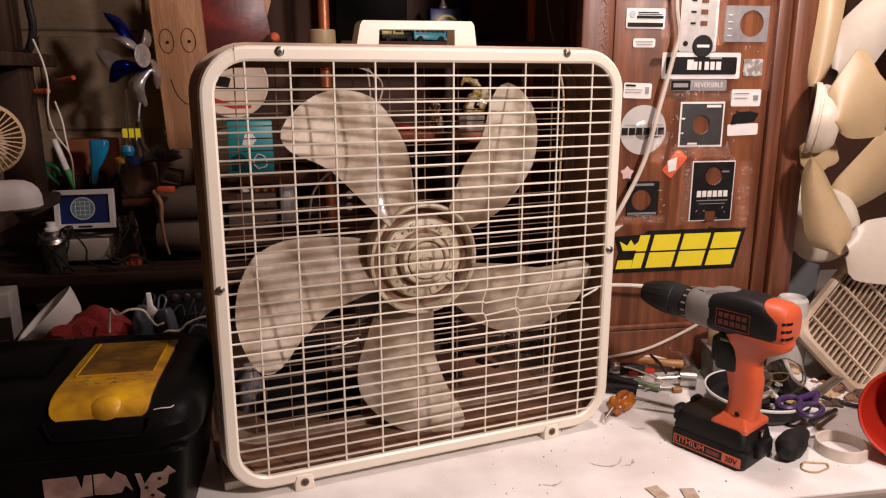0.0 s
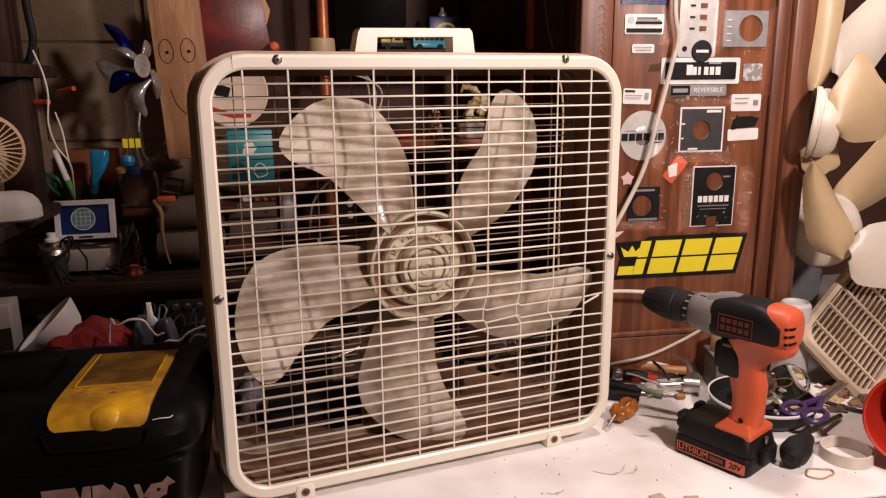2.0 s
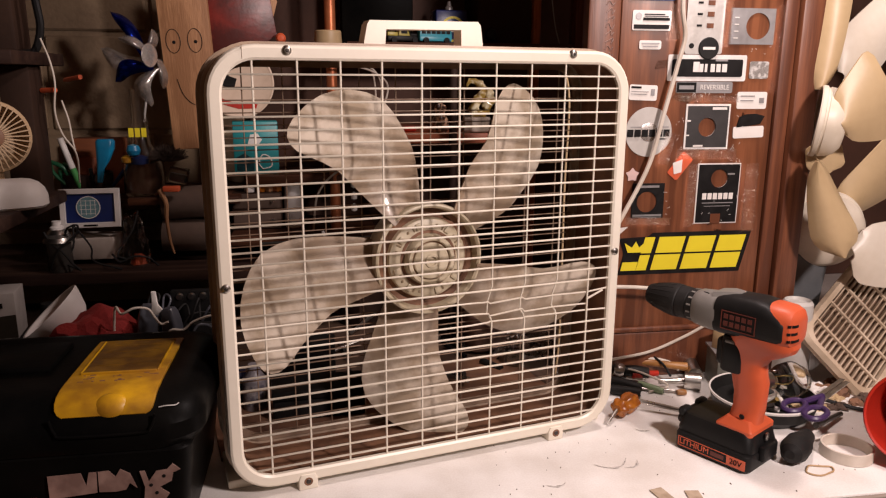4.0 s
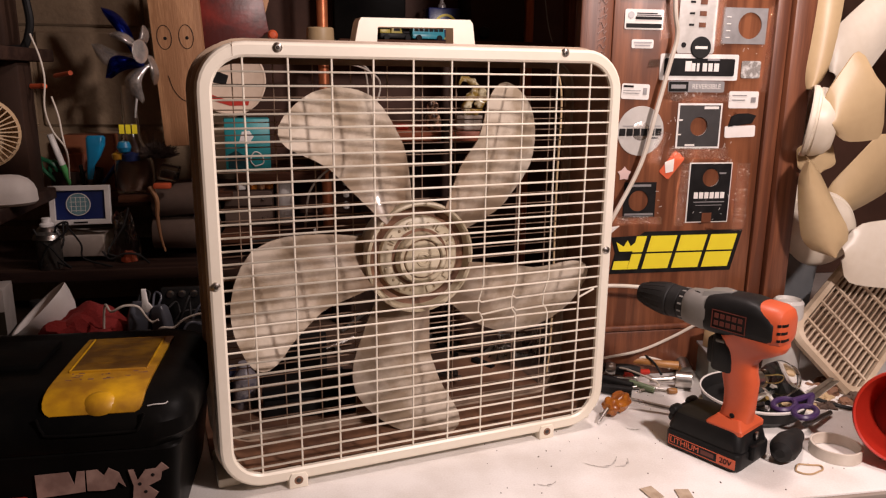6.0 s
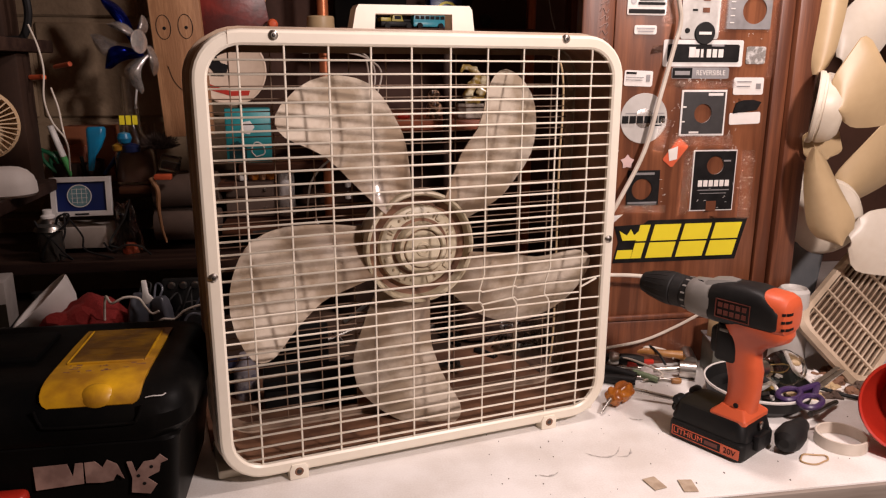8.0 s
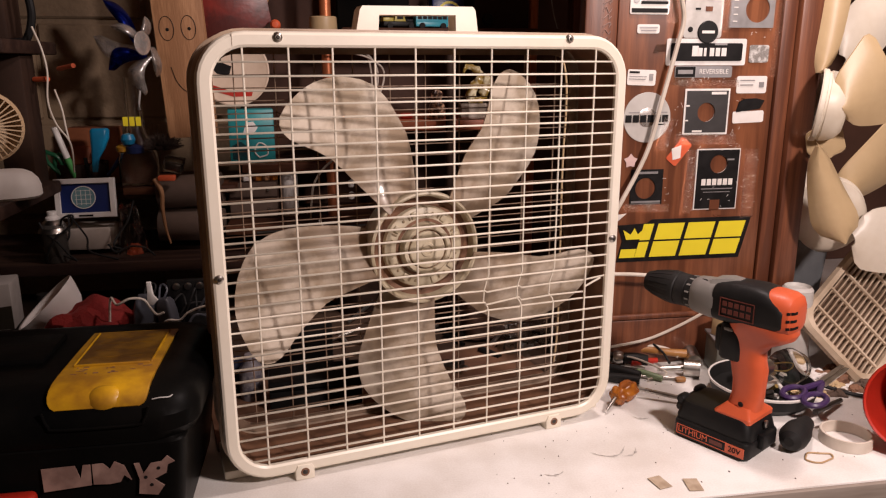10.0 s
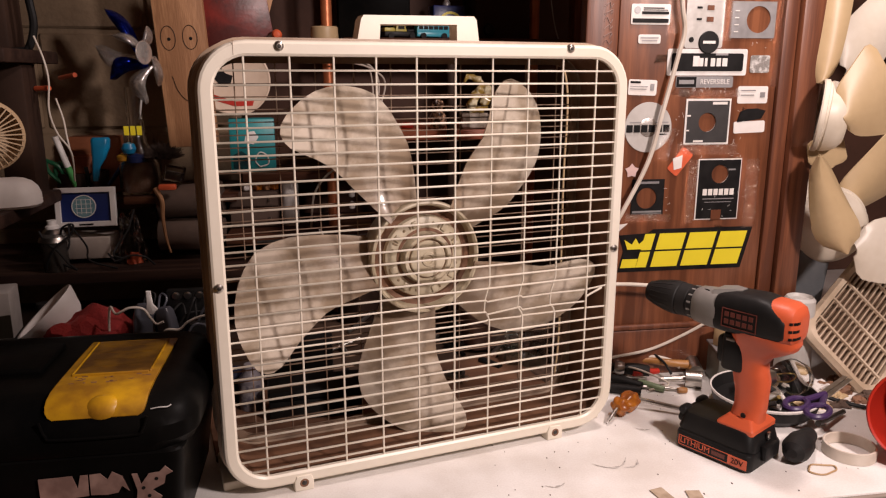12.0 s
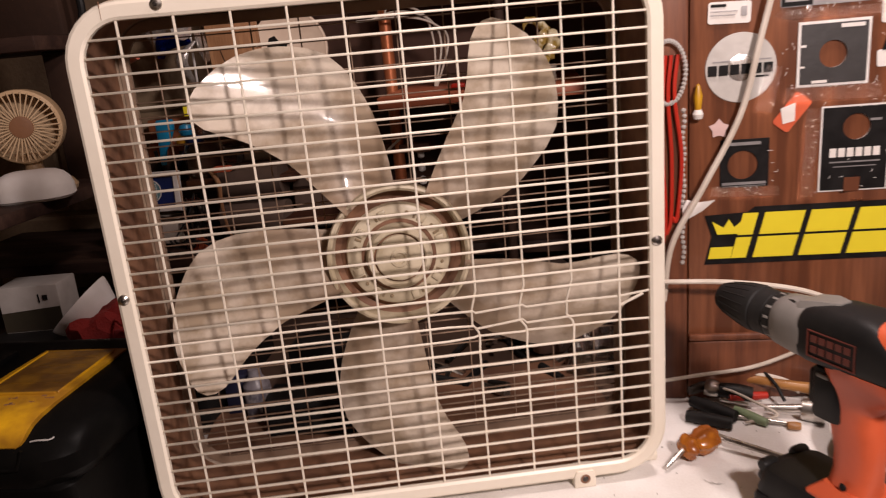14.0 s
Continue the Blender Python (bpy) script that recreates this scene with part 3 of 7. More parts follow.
part("disc", lathe([(0, 0.0010), (0.0375, 0.0010), (0.0380, 0)], 48), material("badge_grey", (0.55, 0.53, 0.5), (0.45, 0.43, 0.4), 0.4, 0.2, scale=20), d)
part("boss", lathe([(0, 0.0022), (0.010, 0.0020), (0.0145, 0.0011), (0.0145, 0)], 32), FOIL, d)
for k in range(6):
    x = -0.035 + 0.0118 * k
    part("print_bar", box(x, x + 0.0095, -0.007, 0.004, 0.0022, 0.0027), INK, d)
part("print_bar", box(-0.03, -0.012, 0.007, 0.0085, 0.0012, 0.0016), GREY_PLATE, d)
part("print_bar", box(0.010, 0.032, 0.007, 0.0085, 0.0012, 0.0016), GREY_PLATE, d)
part("print_bar", box(0.012, 0.030, -0.0115, -0.0095, 0.0012, 0.0016), INK, d)
p = plate("switch_plate", 0.5755, 0.6495, 1.288, 1.3575, PLATE_DARK, "dark square switch plate with a white rim and round hole", "plate", hole=(0.612, 1.322, 0.0145), rim=WHITE_RIM, corner=0.005)
bar(p, 0.006, 0.03, 0.026, 0.030, PAPER, y=-0.0024), bar(p, -0.035, -0.029, 0.008, 0.0105, PAPER, y=-0.0024), bar(p, -0.035, -0.030, -0.014, -0.012, PAPER, y=-0.0024), bar(p, -0.022, -0.006, -0.031, -0.028, PAPER, y=-0.0024)
p = plate("two_tone_label", 0.657, 0.709, 1.305, 1.323, PAPER, "white label with a black curved top", tilt=-2)
part("print_bar", prism([(-0.021, 0.008), (0.019, 0.012), (0.026, 0.024), (0.012, 0.028), (-0.004, 0.028), (-0.016, 0.024)], -0.0018), INK, p)
p = plate("wrapper", 0.562, 0.583, 1.241, 1.283, ORANGE, "torn orange and white sweet wrapper", tilt=38)
part("stripe", prism([(-0.013, -0.004), (0.0, -0.016), (0.008, -0.006), (-0.004, 0.01)], -0.0006, m=Matrix.Translation((0, -0.0014, 0))), PAPER, p)
star = []
for k in range(10):
    rr = 0.0115 if k % 2 == 0 else 0.0075
    star.append((rr * math.cos(radians(36 * k + 18)), rr * math.sin(radians(36 * k + 18))))
single("flower_sticker", prism(star, -0.0012), material("pale_pink", (0.7, 0.5, 0.47), None, 0.5), "pale pink flower sticker", "sticker", (0.4945, DOOR_Y - E1, 1.249))
p = plate("speed_plate", 0.4965, 0.5495, 1.180, 1.2355, INK, "black speed plate with a round hole", "plate", hole=(0.521, 1.206, 0.0165), corner=0.002)
bar(p, -0.0245, 0.0235, -0.0265, -0.0215, GREY_PLATE), bar(p, -0.0245, 0.0235, -0.0255, -0.0245, INK, y=-0.0022), bar(p, -0.018, 0.017, 0.021, 0.0245, GREY_PLATE)
p = plate("tall_plate", 0.6035, 0.6765, 1.169, 1.2655, INK, "tall black plate with thin pale rim and round hole", "plate", hole=(0.641, 1.2415, 0.0145), rim=WHITE_RIM, corner=0.004, edge=0.0018)
for k in range(6):
    bar(p, -0.0265 + 0.0091 * k, -0.0195 + 0.0091 * k, -0.009, 0.001, PAPER, y=-0.0024)
bar(p, -0.026, 0.027, -0.0155, -0.014, GREY_PLATE, y=-0.0024), bar(p, -0.022, 0.023, -0.0205, -0.0195, GREY_PLATE, y=-0.0024)
bar(p, -0.0095, 0.0070, -0.0482, -0.0325, WOOD_PANEL, "notch", y=-0.0024)
bar(p, 0.014, 0.026, 0.030, 0.0325, GREY_PLATE, y=-0.0024)

# the yellow and black racing sticker: slanted blocks on a black ground
logo = thing("racing_sticker", "black sticker with slanted yellow blocks and a little crown", "sticker", (0.592, DOOR_Y - E1, 1.122))
part("ground", prism([(-0.112, -0.034), (0.098, -0.034), (0.114, 0.034), (-0.056, 0.034), (-0.064, 0.028), (-0.112, 0.026), (-0.104, 0.0)], -0.0010), INK, logo)
for x0, x1 in ((-0.082, -0.061), (-0.0575, -0.009), (-0.0065, 0.0435), (0.046, 0.096)):
    bar(logo, x0, x1 - 0.004, -0.027, -0.002, LOGO_YELLOW, "yellow_block", y=-0.0012, slant=0.006)
    bar(logo, x0 + 0.0068, x1 + 0.0028, 0.001, 0.027, LOGO_YELLOW, "yellow_block", y=-0.0012, slant=0.0062)
bar(logo, -0.108, -0.0825, -0.027, -0.013, LOGO_YELLOW, "yellow_block", y=-0.0012, slant=0.003)
part("crown", prism([(-0.098, 0.003), (-0.075, 0.003), (-0.070, 0.019), (-0.079, 0.011), (-0.085, 0.021), (-0.091, 0.011), (-0.104, 0.019)], -0.0006, m=Matrix.Translation((0, -0.0024, 0))), LOGO_YELLOW, logo)
# chalk marks down the stile
for k in range(11):
    z = 1.50 - 0.0105 * k
    single("chalk_mark", tube([(0.437, DOOR_Y - 0.0045, z), (0.441 + 0.004 * (k % 3), DOOR_Y - 0.0046, z + 0.006), (0.446, DOOR_Y - 0.0045, z - 0.002 * (k % 2)), (0.450, DOOR_Y - 0.0045, z + 0.004)], 0.0006, 5, 3), PINK, "pale chalk squiggle on the door stile", "mark", group="chalk marks on the stile")
for k in range(6):
    a = 0.52 + 0.03 * k
    z = (1.41, 1.365, 1.30, 1.19, 1.16, 1.345)[k]
    single("tape_scrap", prism([(0, 0), (0.03, 0.004), (0.034, 0.014), (0.004, 0.012)], -0.0003), CLEAR, "scrap of clear sticky tape", "tape", (a, DOOR_Y - E1, z), (0, 20 * k, 0), group="tape scraps on the door")

FILM = glass("crinkled_tape_film", (1, 1, 1), 0.04)
fn = FILM.node_tree
crinkle = fn.nodes.new("ShaderNodeTexNoise")
crinkle.inputs["Scale"].default_value, crinkle.inputs["Detail"].default_value = 120, 2
dent = fn.nodes.new("ShaderNodeBump")
dent.inputs["Strength"].default_value, dent.inputs["Distance"].default_value = 1.0, 0.006
fn.links.new(crinkle.outputs[0], dent.inputs["Height"])
fn.links.new(dent.outputs[0], fn.nodes["Principled BSDF"].inputs["Normal"])
fn.nodes["Principled BSDF"].inputs["IOR"].default_value = 1.12
fn.nodes["Principled BSDF"].inputs["Coat Weight"].default_value = 1.0
fn.nodes["Principled BSDF"].inputs["Coat IOR"].default_value = 1.9
fn.nodes["Principled BSDF"].inputs["Coat Roughness"].default_value = 0.06
fn.links.new(dent.outputs[0], fn.nodes["Principled BSDF"].inputs["Coat Normal"])
for x, z, w, h, a in ((0.61, 1.366, 0.10, 0.010, 1), (0.613, 1.281, 0.10, 0.016, 1), (0.694, 1.21, 0.022, 0.11, -1), (0.592, 1.215, 0.014, 0.10, 2), (0.523, 1.176, 0.075, 0.012, 2), (0.546, 1.29, 0.018, 0.05, 12), (0.545, 1.478, 0.016, 0.05, 1), (0.63, 1.478, 0.014, 0.07, 0), (0.716, 1.44, 0.010, 0.13, 2)):
    sheet = single("tape_strip", box(-w / 2, w / 2, -0.0002, 0, -h / 2, h / 2), FILM, "strip of crinkled clear tape over the door stickers", "tape", (x, DOOR_Y - 0.0062, z), (0, a, 0), group="clear tape strips")
    sheet.visible_shadow = False

cable([(0.548, 1.021, 1.62), (0.549, 1.021, 1.505), (0.557, 1.022, 1.457), (0.549, 1.022, 1.417), (0.532, 1.022, 1.342), (0.514, 1.023, 1.265), (0.475, 1.02, 1.187), (0.44, 1.02, 1.12), (0.43, 1.02, 1.05)], 0.0035, WIRE_WHITE, "dirty white flat cable hanging before the door")
cable([(0.30, 1.0, 1.085), (0.43, 1.0, 1.081), (0.505, 1.0, 1.077), (0.58, 1.0, 1.064), (0.632, 0.99, 1.042), (0.68, 0.98, 1.01)], 0.003, WIRE_WHITE, "white cable sagging behind the drill")
cable([(0.40, 1.02, 0.94), (0.47, 1.02, 0.951), (0.53, 1.01, 0.965), (0.58, 1.0, 0.99), (0.62, 0.985, 1.02)], 0.0024, WIRE_WHITE, "white cable rising from the bench")

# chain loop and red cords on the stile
# pale slivers for glints on creased tape round the plates, highlight in their colour
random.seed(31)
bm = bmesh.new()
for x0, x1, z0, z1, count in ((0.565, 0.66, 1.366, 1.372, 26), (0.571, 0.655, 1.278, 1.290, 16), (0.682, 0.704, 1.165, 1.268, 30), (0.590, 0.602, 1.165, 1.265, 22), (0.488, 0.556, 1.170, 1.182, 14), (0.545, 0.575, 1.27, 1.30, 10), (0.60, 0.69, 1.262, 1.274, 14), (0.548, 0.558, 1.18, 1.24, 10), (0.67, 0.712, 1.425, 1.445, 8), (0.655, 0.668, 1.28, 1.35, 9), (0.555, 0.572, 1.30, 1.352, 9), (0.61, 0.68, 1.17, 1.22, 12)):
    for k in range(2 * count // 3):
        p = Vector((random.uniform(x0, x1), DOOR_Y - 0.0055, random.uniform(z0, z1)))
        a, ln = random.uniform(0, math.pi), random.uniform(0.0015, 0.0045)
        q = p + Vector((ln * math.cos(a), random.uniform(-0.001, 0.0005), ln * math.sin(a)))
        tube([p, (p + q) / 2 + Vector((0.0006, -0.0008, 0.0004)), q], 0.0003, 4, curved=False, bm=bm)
single("tape_glints", bm, material("tape_glint_white", (0.85, 0.83, 0.8), None, 0.12, spec=0.8), "pale slivers painted as glints on the creased clear tape", "tape", kind="stuff")
chain = thing("key_chain", "silver bead chain loop hanging from the door", "chain", (0.437, DOOR_Y - 0.008, 1.318))
link = bar_mesh("bead", lathe([(0, -0.0031), (0.0022, -0.0021), (0.0031, 0), (0.0022, 0.0021), (0, 0.0031)], 8), material("bright_bead", (0.8, 0.78, 0.75), (0.6, 0.58, 0.55), 0.2, 0.5))
for k in range(44):
    a = 2 * math.pi * k / 44
    ob = new("bead", link)
    ob.parent, ob.location = chain, (0.019 * math.cos(a), -0.002, 0.036 * math.sin(a) * (1.0 if math.sin(a) < 0 else 0.9))
for k in range(30):
    ob = new("bead", link)
    ob.parent, ob.location = chain, (0.018 + 0.001 * math.sin(k), 0.004, -0.045 - 0.0062 * k)
for k, x in enumerate((0.424, 0.431, 0.437, 0.444)):
    single("string", tube([(x + 0.004, 1.031, 1.335), (x, 1.028, 1.29), (x + 0.004 * (k - 1), 1.029, 1.22), (x + 0.003, 1.029, 1.15), (x - 0.002, 1.029, 1.09 + 0.02 * k)], 0.0024, 6), RED, "thin red string hanging by the door stile", "string", group="red strings")
tag = thing("key_tag", "small white and yellow tag on a cord", "tag", (0.470, 1.030, 1.268))
part("bead", lathe([(0, -0.007), (0.005, -0.005), (0.006, 0), (0.004, 0.005), (0, 0.006)], 14), PAPER, tag)
part("tassel", lathe([(0.0035, 0.005), (0.005, 0.02), (0.002, 0.032), (0, 0.034)], 10), YELLOW, tag)
single("plastic_clip", prism([(-0.012, -0.012), (-0.004, -0.010), (0.010, -0.002), (0.024, 0.010), (0.006, 0.008), (-0.008, 0.012), (-0.013, 0.002)], -0.004, 0.001), PAPER, "white plastic clip hooked on the door", "clip", (0.466, 1.033, 1.158))

GREY_SCUFF = material("scraped_plastic", (0.42, 0.40, 0.38), None, 0.5, scale=60)
DIM_ORANGE = material("dim_orange_print", (0.13, 0.024, 0.013), None, 0.5)
# ---- the cordless drill ----
drill = thing("cordless_drill", "orange and black cordless drill standing on its battery", "drill", (0.5375, 0.7820, BENCH), (0, 0, 121))


def slab(x0, x1, hy, z0, z1, r, mat, name, parent, label="", lean=0.0, n=5, draw=0.0):
    """A pad with rounded corners seen from above, drawn in at its rims and, by draw, towards its top."""
    def lp(s, z):
        s += draw * (z - z0) / (z1 - z0)
        pts = rounded((x1 - x0) / 2 - s, -hy + s, hy - s, r, n)
        return [((x0 + x1) / 2 + px + lean * (z - z0), py, z) for px, py in pts]
    e = min(0.004, (z1 - z0) / 4)
    return part(name, loft([lp(e, z0), lp(e * 0.3, z0 + e * 0.3), lp(0, z0 + e), lp(0, z1 - e), lp(e * 0.3, z1 - e * 0.3), lp(e, z1)]), mat, parent, label)


batt = slab(-0.053, 0.052, 0.042, 0.001, 0.025, 0.010, BLACK, "battery", drill, "black slide-on battery pack")
slab(-0.0525, 0.054, 0.039, 0.0235, 0.050, 0.012, BLACK, "battery_shoe", drill, draw=0.006)
slab(0.030, 0.060, 0.030, 0.030, 0.046, 0.008, BLACK, "battery_nose", drill, draw=0.003)
for y in (-0.020, 0.020):
    part("latch", lathe([(0, -0.009), (0.005, -0.0085), (0.0065, -0.005), (0.0065, 0.005), (0.005, 0.0085), (0, 0.009)], 18, m=pose(0.051, y, 0.0465, 90)), BLACK, batt, "round black release button")
part("rear_clip", box(-0.060, -0.050, -0.016, 0.016, 0.012, 0.032, 0.003), BLACK, batt)
part("steel_tab", box(-0.0545, -0.051, -0.004, 0.002, 0.036, 0.046, 0.001), STEEL, batt, "bright steel tab")
part("label_block", box(-0.049, -0.024, 0.0416, 0.0426, 0.0055, 0.0190, 0.0003, 1), ORANGE, batt)
for z in (0.0055, 0.0180):
    part("label_line", box(-0.024, 0.045, 0.0416, 0.0424, z, z + 0.0010), ORANGE, batt)
part("label_line", box(0.044, 0.045, 0.0416, 0.0424, 0.0055, 0.0190), ORANGE, batt)
w = words(batt, "LITHIUM", 0.0, 0.0, 0.0112, ORANGE, name="lettering", wide=1.0)
w.matrix_basis = pose(0.0215, 0.0424, 0.0124, 90, 0, 180)
w = words(batt, "20V", 0.0, 0.0, 0.0105, INK, name="lettering")
w.matrix_basis = pose(-0.0365, 0.0430, 0.0124, 90, 0, 180)
part("label_line", box(-0.020, -0.002, 0.0416, 0.0424, 0.0095, 0.0150), DIM_ORANGE, batt)


def grip(profile, mat, name, label="", square=0.72):
    """Stacked ovals: (height, centre, half length, half width)."""
    loops = []
    for z, cx, hx, hy in profile:
        loops.append([(cx + hx * abs(math.cos(a)) ** square * (1 if math.cos(a) > 0 else -1), hy * abs(math.sin(a)) ** square * (1 if math.sin(a) > 0 else -1), z) for a in (2 * math.pi * k / 32 for k in range(32))])
    return part(name, loft(loops), mat, drill, label)


foot = [[(-0.0225 + px, py, z) for px, py in rounded(0.0245 - s, -0.031 + s * 1.3, 0.031 - s * 1.3, 0.004, 5)] for z, s in ((0.046, 0.0), (0.0515, 0.0), (0.0535, 0.0012), (0.057, 0.005), (0.061, 0.0085))]
part("grip_foot", loft(foot), ORANGE, drill, "orange flared foot of the grip")
grip([(0.055, -0.0235, 0.0205, 0.0215), (0.062, -0.0245, 0.0195, 0.0180), (0.074, -0.0265, 0.0192, 0.0158), (0.092, -0.0265, 0.0200, 0.0152), (0.110, -0.0245, 0.0225, 0.0158), (0.122, -0.0215, 0.0220, 0.0160), (0.134, -0.0205, 0.0218, 0.0165), (0.144, -0.0235, 0.0250, 0.0180), (0.152, -0.0310, 0.0330, 0.0205), (0.159, -0.0355, 0.0395, 0.0232), (0.166, -0.0370, 0.0410, 0.0262), (0.174, -0.0370, 0.0400, 0.0272)], ORANGE, "grip", "orange moulded grip")
part("screw_hole", lathe([(0, 0.001), (0.0030, 0.001), (0.0036, 0)], 14, m=pose(-0.0275, 0.0200, 0.0655, -90, 0, 0)), INK, drill)


def barrel(rows, mat, name, label="", square=1.0, parent=None):
    """Stacked rings along the drill's axis: (x, half width, half height, centre height)."""
    loops = []
    for x, hy, hz, cz in rows:
        loops.append([(x, hy * abs(math.cos(a)) ** square * (1 if math.cos(a) > 0 else -1), cz + hz * abs(math.sin(a)) ** square * (1 if math.sin(a) > 0 else -1)) for a in (2 * math.pi * k / 36 for k in range(36))])
    return part(name, loft(loops), mat, parent or drill, label)


AX = 0.189
CAP = [(-0.0795, 0.010, 0.011, AX + 0.003), (-0.0785, 0.0165, 0.018, AX + 0.003), (-0.0745, 0.0225, 0.0235, AX + 0.003), (-0.066, 0.0265, 0.0268, AX + 0.003), (-0.050, 0.0275, 0.0282, AX + 0.0025), (-0.036, 0.0275, 0.0280, AX + 0.002), (-0.034, 0.0265, 0.0270, AX + 0.002)]
barrel(CAP, ORANGE, "motor_cap", "orange rear motor cap", 0.66)
body = barrel([(-0.0685, 0.0268, 0.0135, AX + 0.000), (-0.067, 0.0278, 0.0168, AX + 0.000), (-0.062, 0.0284, 0.0205, AX + 0.001), (-0.053, 0.0287, 0.0240, AX + 0.0025), (-0.044, 0.0288, 0.0272, AX + 0.0035), (-0.030, 0.0288, 0.0285, AX + 0.004), (0.000, 0.0284, 0.0275, AX + 0.0035), (0.014, 0.0276, 0.0262, AX + 0.002), (0.021, 0.0262, 0.0245, AX + 0.001), (0.023, 0.024, 0.022, AX)], BLACK, "motor_housing", "black rubbery motor housing", 0.58)
COLLAR_GREY = material("collar_grey", (0.23, 0.22, 0.205), (0.15, 0.14, 0.13), 0.42)
barrel([(0.012, 0.0255, 0.0252, AX + 0.001), (0.020, 0.0268, 0.0262, AX + 0.001), (0.032, 0.0262, 0.0258, AX), (0.044, 0.0245, 0.0245, AX), (0.0535, 0.0232, 0.0235, AX), (0.056, 0.0215, 0.0220, AX)], COLLAR_GREY, "gear_collar", "grey gear collar", 0.82)
part("collar_tongue", loft([[(x, y, z) for y, z in ((-h, AX + b), (h, AX + b), (h * 0.8, AX + t), (-h * 0.8, AX + t))] for x, h, b, t in ((0.030, 0.017, 0.022, 0.0275), (0.012, 0.016, 0.024, 0.0315), (-0.004, 0.008, 0.026, 0.0325))]), COLLAR_GREY, drill, "grey tongue over the housing")
part("mode_arrow", prism([(-0.004, -0.003), (0.005, 0.0), (-0.004, 0.003)], 0.0008, m=pose(0.040, 0.010, AX + 0.0232, 90, 0, 0)), INK, drill)
clutch = barrel([(0.054, 0.0210, 0.0210, AX), (0.0555, 0.0222, 0.0222, AX), (0.0640, 0.0222, 0.0222, AX), (0.0655, 0.0212, 0.0212, AX)], BLACK, "clutch_ring")
for k in range(14):
    a = 2 * math.pi * k / 14
    part("tick", box(0.0568, 0.0625, -0.0012, 0.0012, 0.0219, 0.0226, 0.0002, 1), COLLAR_GREY, clutch).matrix_basis = pose(0, 0, AX) @ Matrix.Rotation(a, 4, "X")
barrel([(0.065, 0.0205, 0.0205, AX), (0.0665, 0.0215, 0.0215, AX), (0.0795, 0.0220, 0.0220, AX), (0.081, 0.0212, 0.0212, AX)], BLACK_RUBBER, "chuck_base")
chuck = barrel([(0.0805, 0.0205, 0.0205, AX), (0.0825, 0.0225, 0.0225, AX), (0.088, 0.0228, 0.0228, AX), (0.100, 0.0212, 0.0212, AX), (0.115, 0.0178, 0.0178, AX), (0.1265, 0.0150, 0.0150, AX), (0.1305, 0.0135, 0.0135, AX), (0.1315, 0.0105, 0.0105, AX), (0.130, 0.006, 0.006, AX)], BLACK_RUBBER, "chuck", "black keyless chuck")
for k in range(18):
    a = 2 * math.pi * k / 18
    part("rib", tube([(0.088, 0.0225 * math.cos(a), AX + 0.0225 * math.sin(a)), (0.100, 0.0210 * math.cos(a), AX + 0.0210 * math.sin(a)), (0.122, 0.0161 * math.cos(a), AX + 0.0161 * math.sin(a))], 0.0008, 5, curved=False), BLACK_RUBBER, chuck)
part("trigger", box(-0.002, 0.022, -0.0105, 0.0105, 0.121, 0.158, 0.006, 3), BLACK, drill)
slab(-0.019, 0.011, 0.0195, 0.117, 0.166, 0.007, BLACK, "trigger_guard", drill)
part("direction_switch", box(-0.008, 0.004, -0.0215, 0.0215, 0.157, 0.161, 0.0012), COLLAR_GREY, drill, "grey direction switch")


def cap_side(x, z):
    """Half width of the motor cap at a length and height."""
    for (xa, ya, za, ca), (xb, yb, zb, cb) in zip(CAP, CAP[1:]):
        if xa <= x <= xb:
            u = (x - xa) / (xb - xa)
            hy, hz, cz = ya + (yb - ya) * u, za + (zb - za) * u, ca + (cb - ca) * u
            return hy * (1 - min(abs((z - cz) / hz), 0.98) ** 3.0) ** 0.33
    return 0.0


for k in range(3):
    z = AX - 0.0095 + 0.0095 * k
    for x0 in (-0.0792, -0.0755):
        run = [x0 + 0.0006 * i for i in range(6)]
        part("vent", loft([[(x - 0.0003, cap_side(x, z) + e, z + h) for e, h in ((-0.002, -0.0017), (0.0004, -0.0017), (0.0004, 0.0017), (-0.002, 0.0017))] for x in run]), INK, drill)
for z0, z1, x0, x1 in ((AX - 0.012, AX - 0.0110, -0.036, 0.008), (AX + 0.0110, AX + 0.0120, -0.036, 0.008), (AX - 0.012, AX + 0.012, -0.0365, -0.0355), (AX - 0.012, AX + 0.012, 0.0075, 0.0085)):
    part("badge_line", box(x0, x1, 0.0278, 0.0292, z0, z1), DIM_ORANGE, body)
for row in (0, 1):
    for k in range(5):
        part("badge_bar", box(-0.032 + 0.0078 * k, -0.0265 + 0.0078 * k, 0.0278, 0.0292, AX - 0.0075 + 0.0095 * row, AX - 0.0015 + 0.0095 * row), DIM_ORANGE, body)

# ---- the toolbox ----
BOX_BLACK = material("worn_black_plastic", (0.0022, 0.0022, 0.0023), (0.005, 0.0046, 0.0042), 0.36, scale=9, mix=0.6, bump=0.10, spec=0.04)
tool = thing("toolbox", "black plastic toolbox with a yellow lid latch, scuffed", "toolbox", (-0.345, 0.785, BENCH))


def shell(hx, rows, r, mat, name, parent, label="", shift=0.0):
    loops = []
    for z, s, f in rows:
        loops.append([(px + shift, py, z) for px, py in rounded(hx - s, -0.115 + f, 0.118 - s, r, 8)])
    return part(name, loft(loops), mat, parent, label)


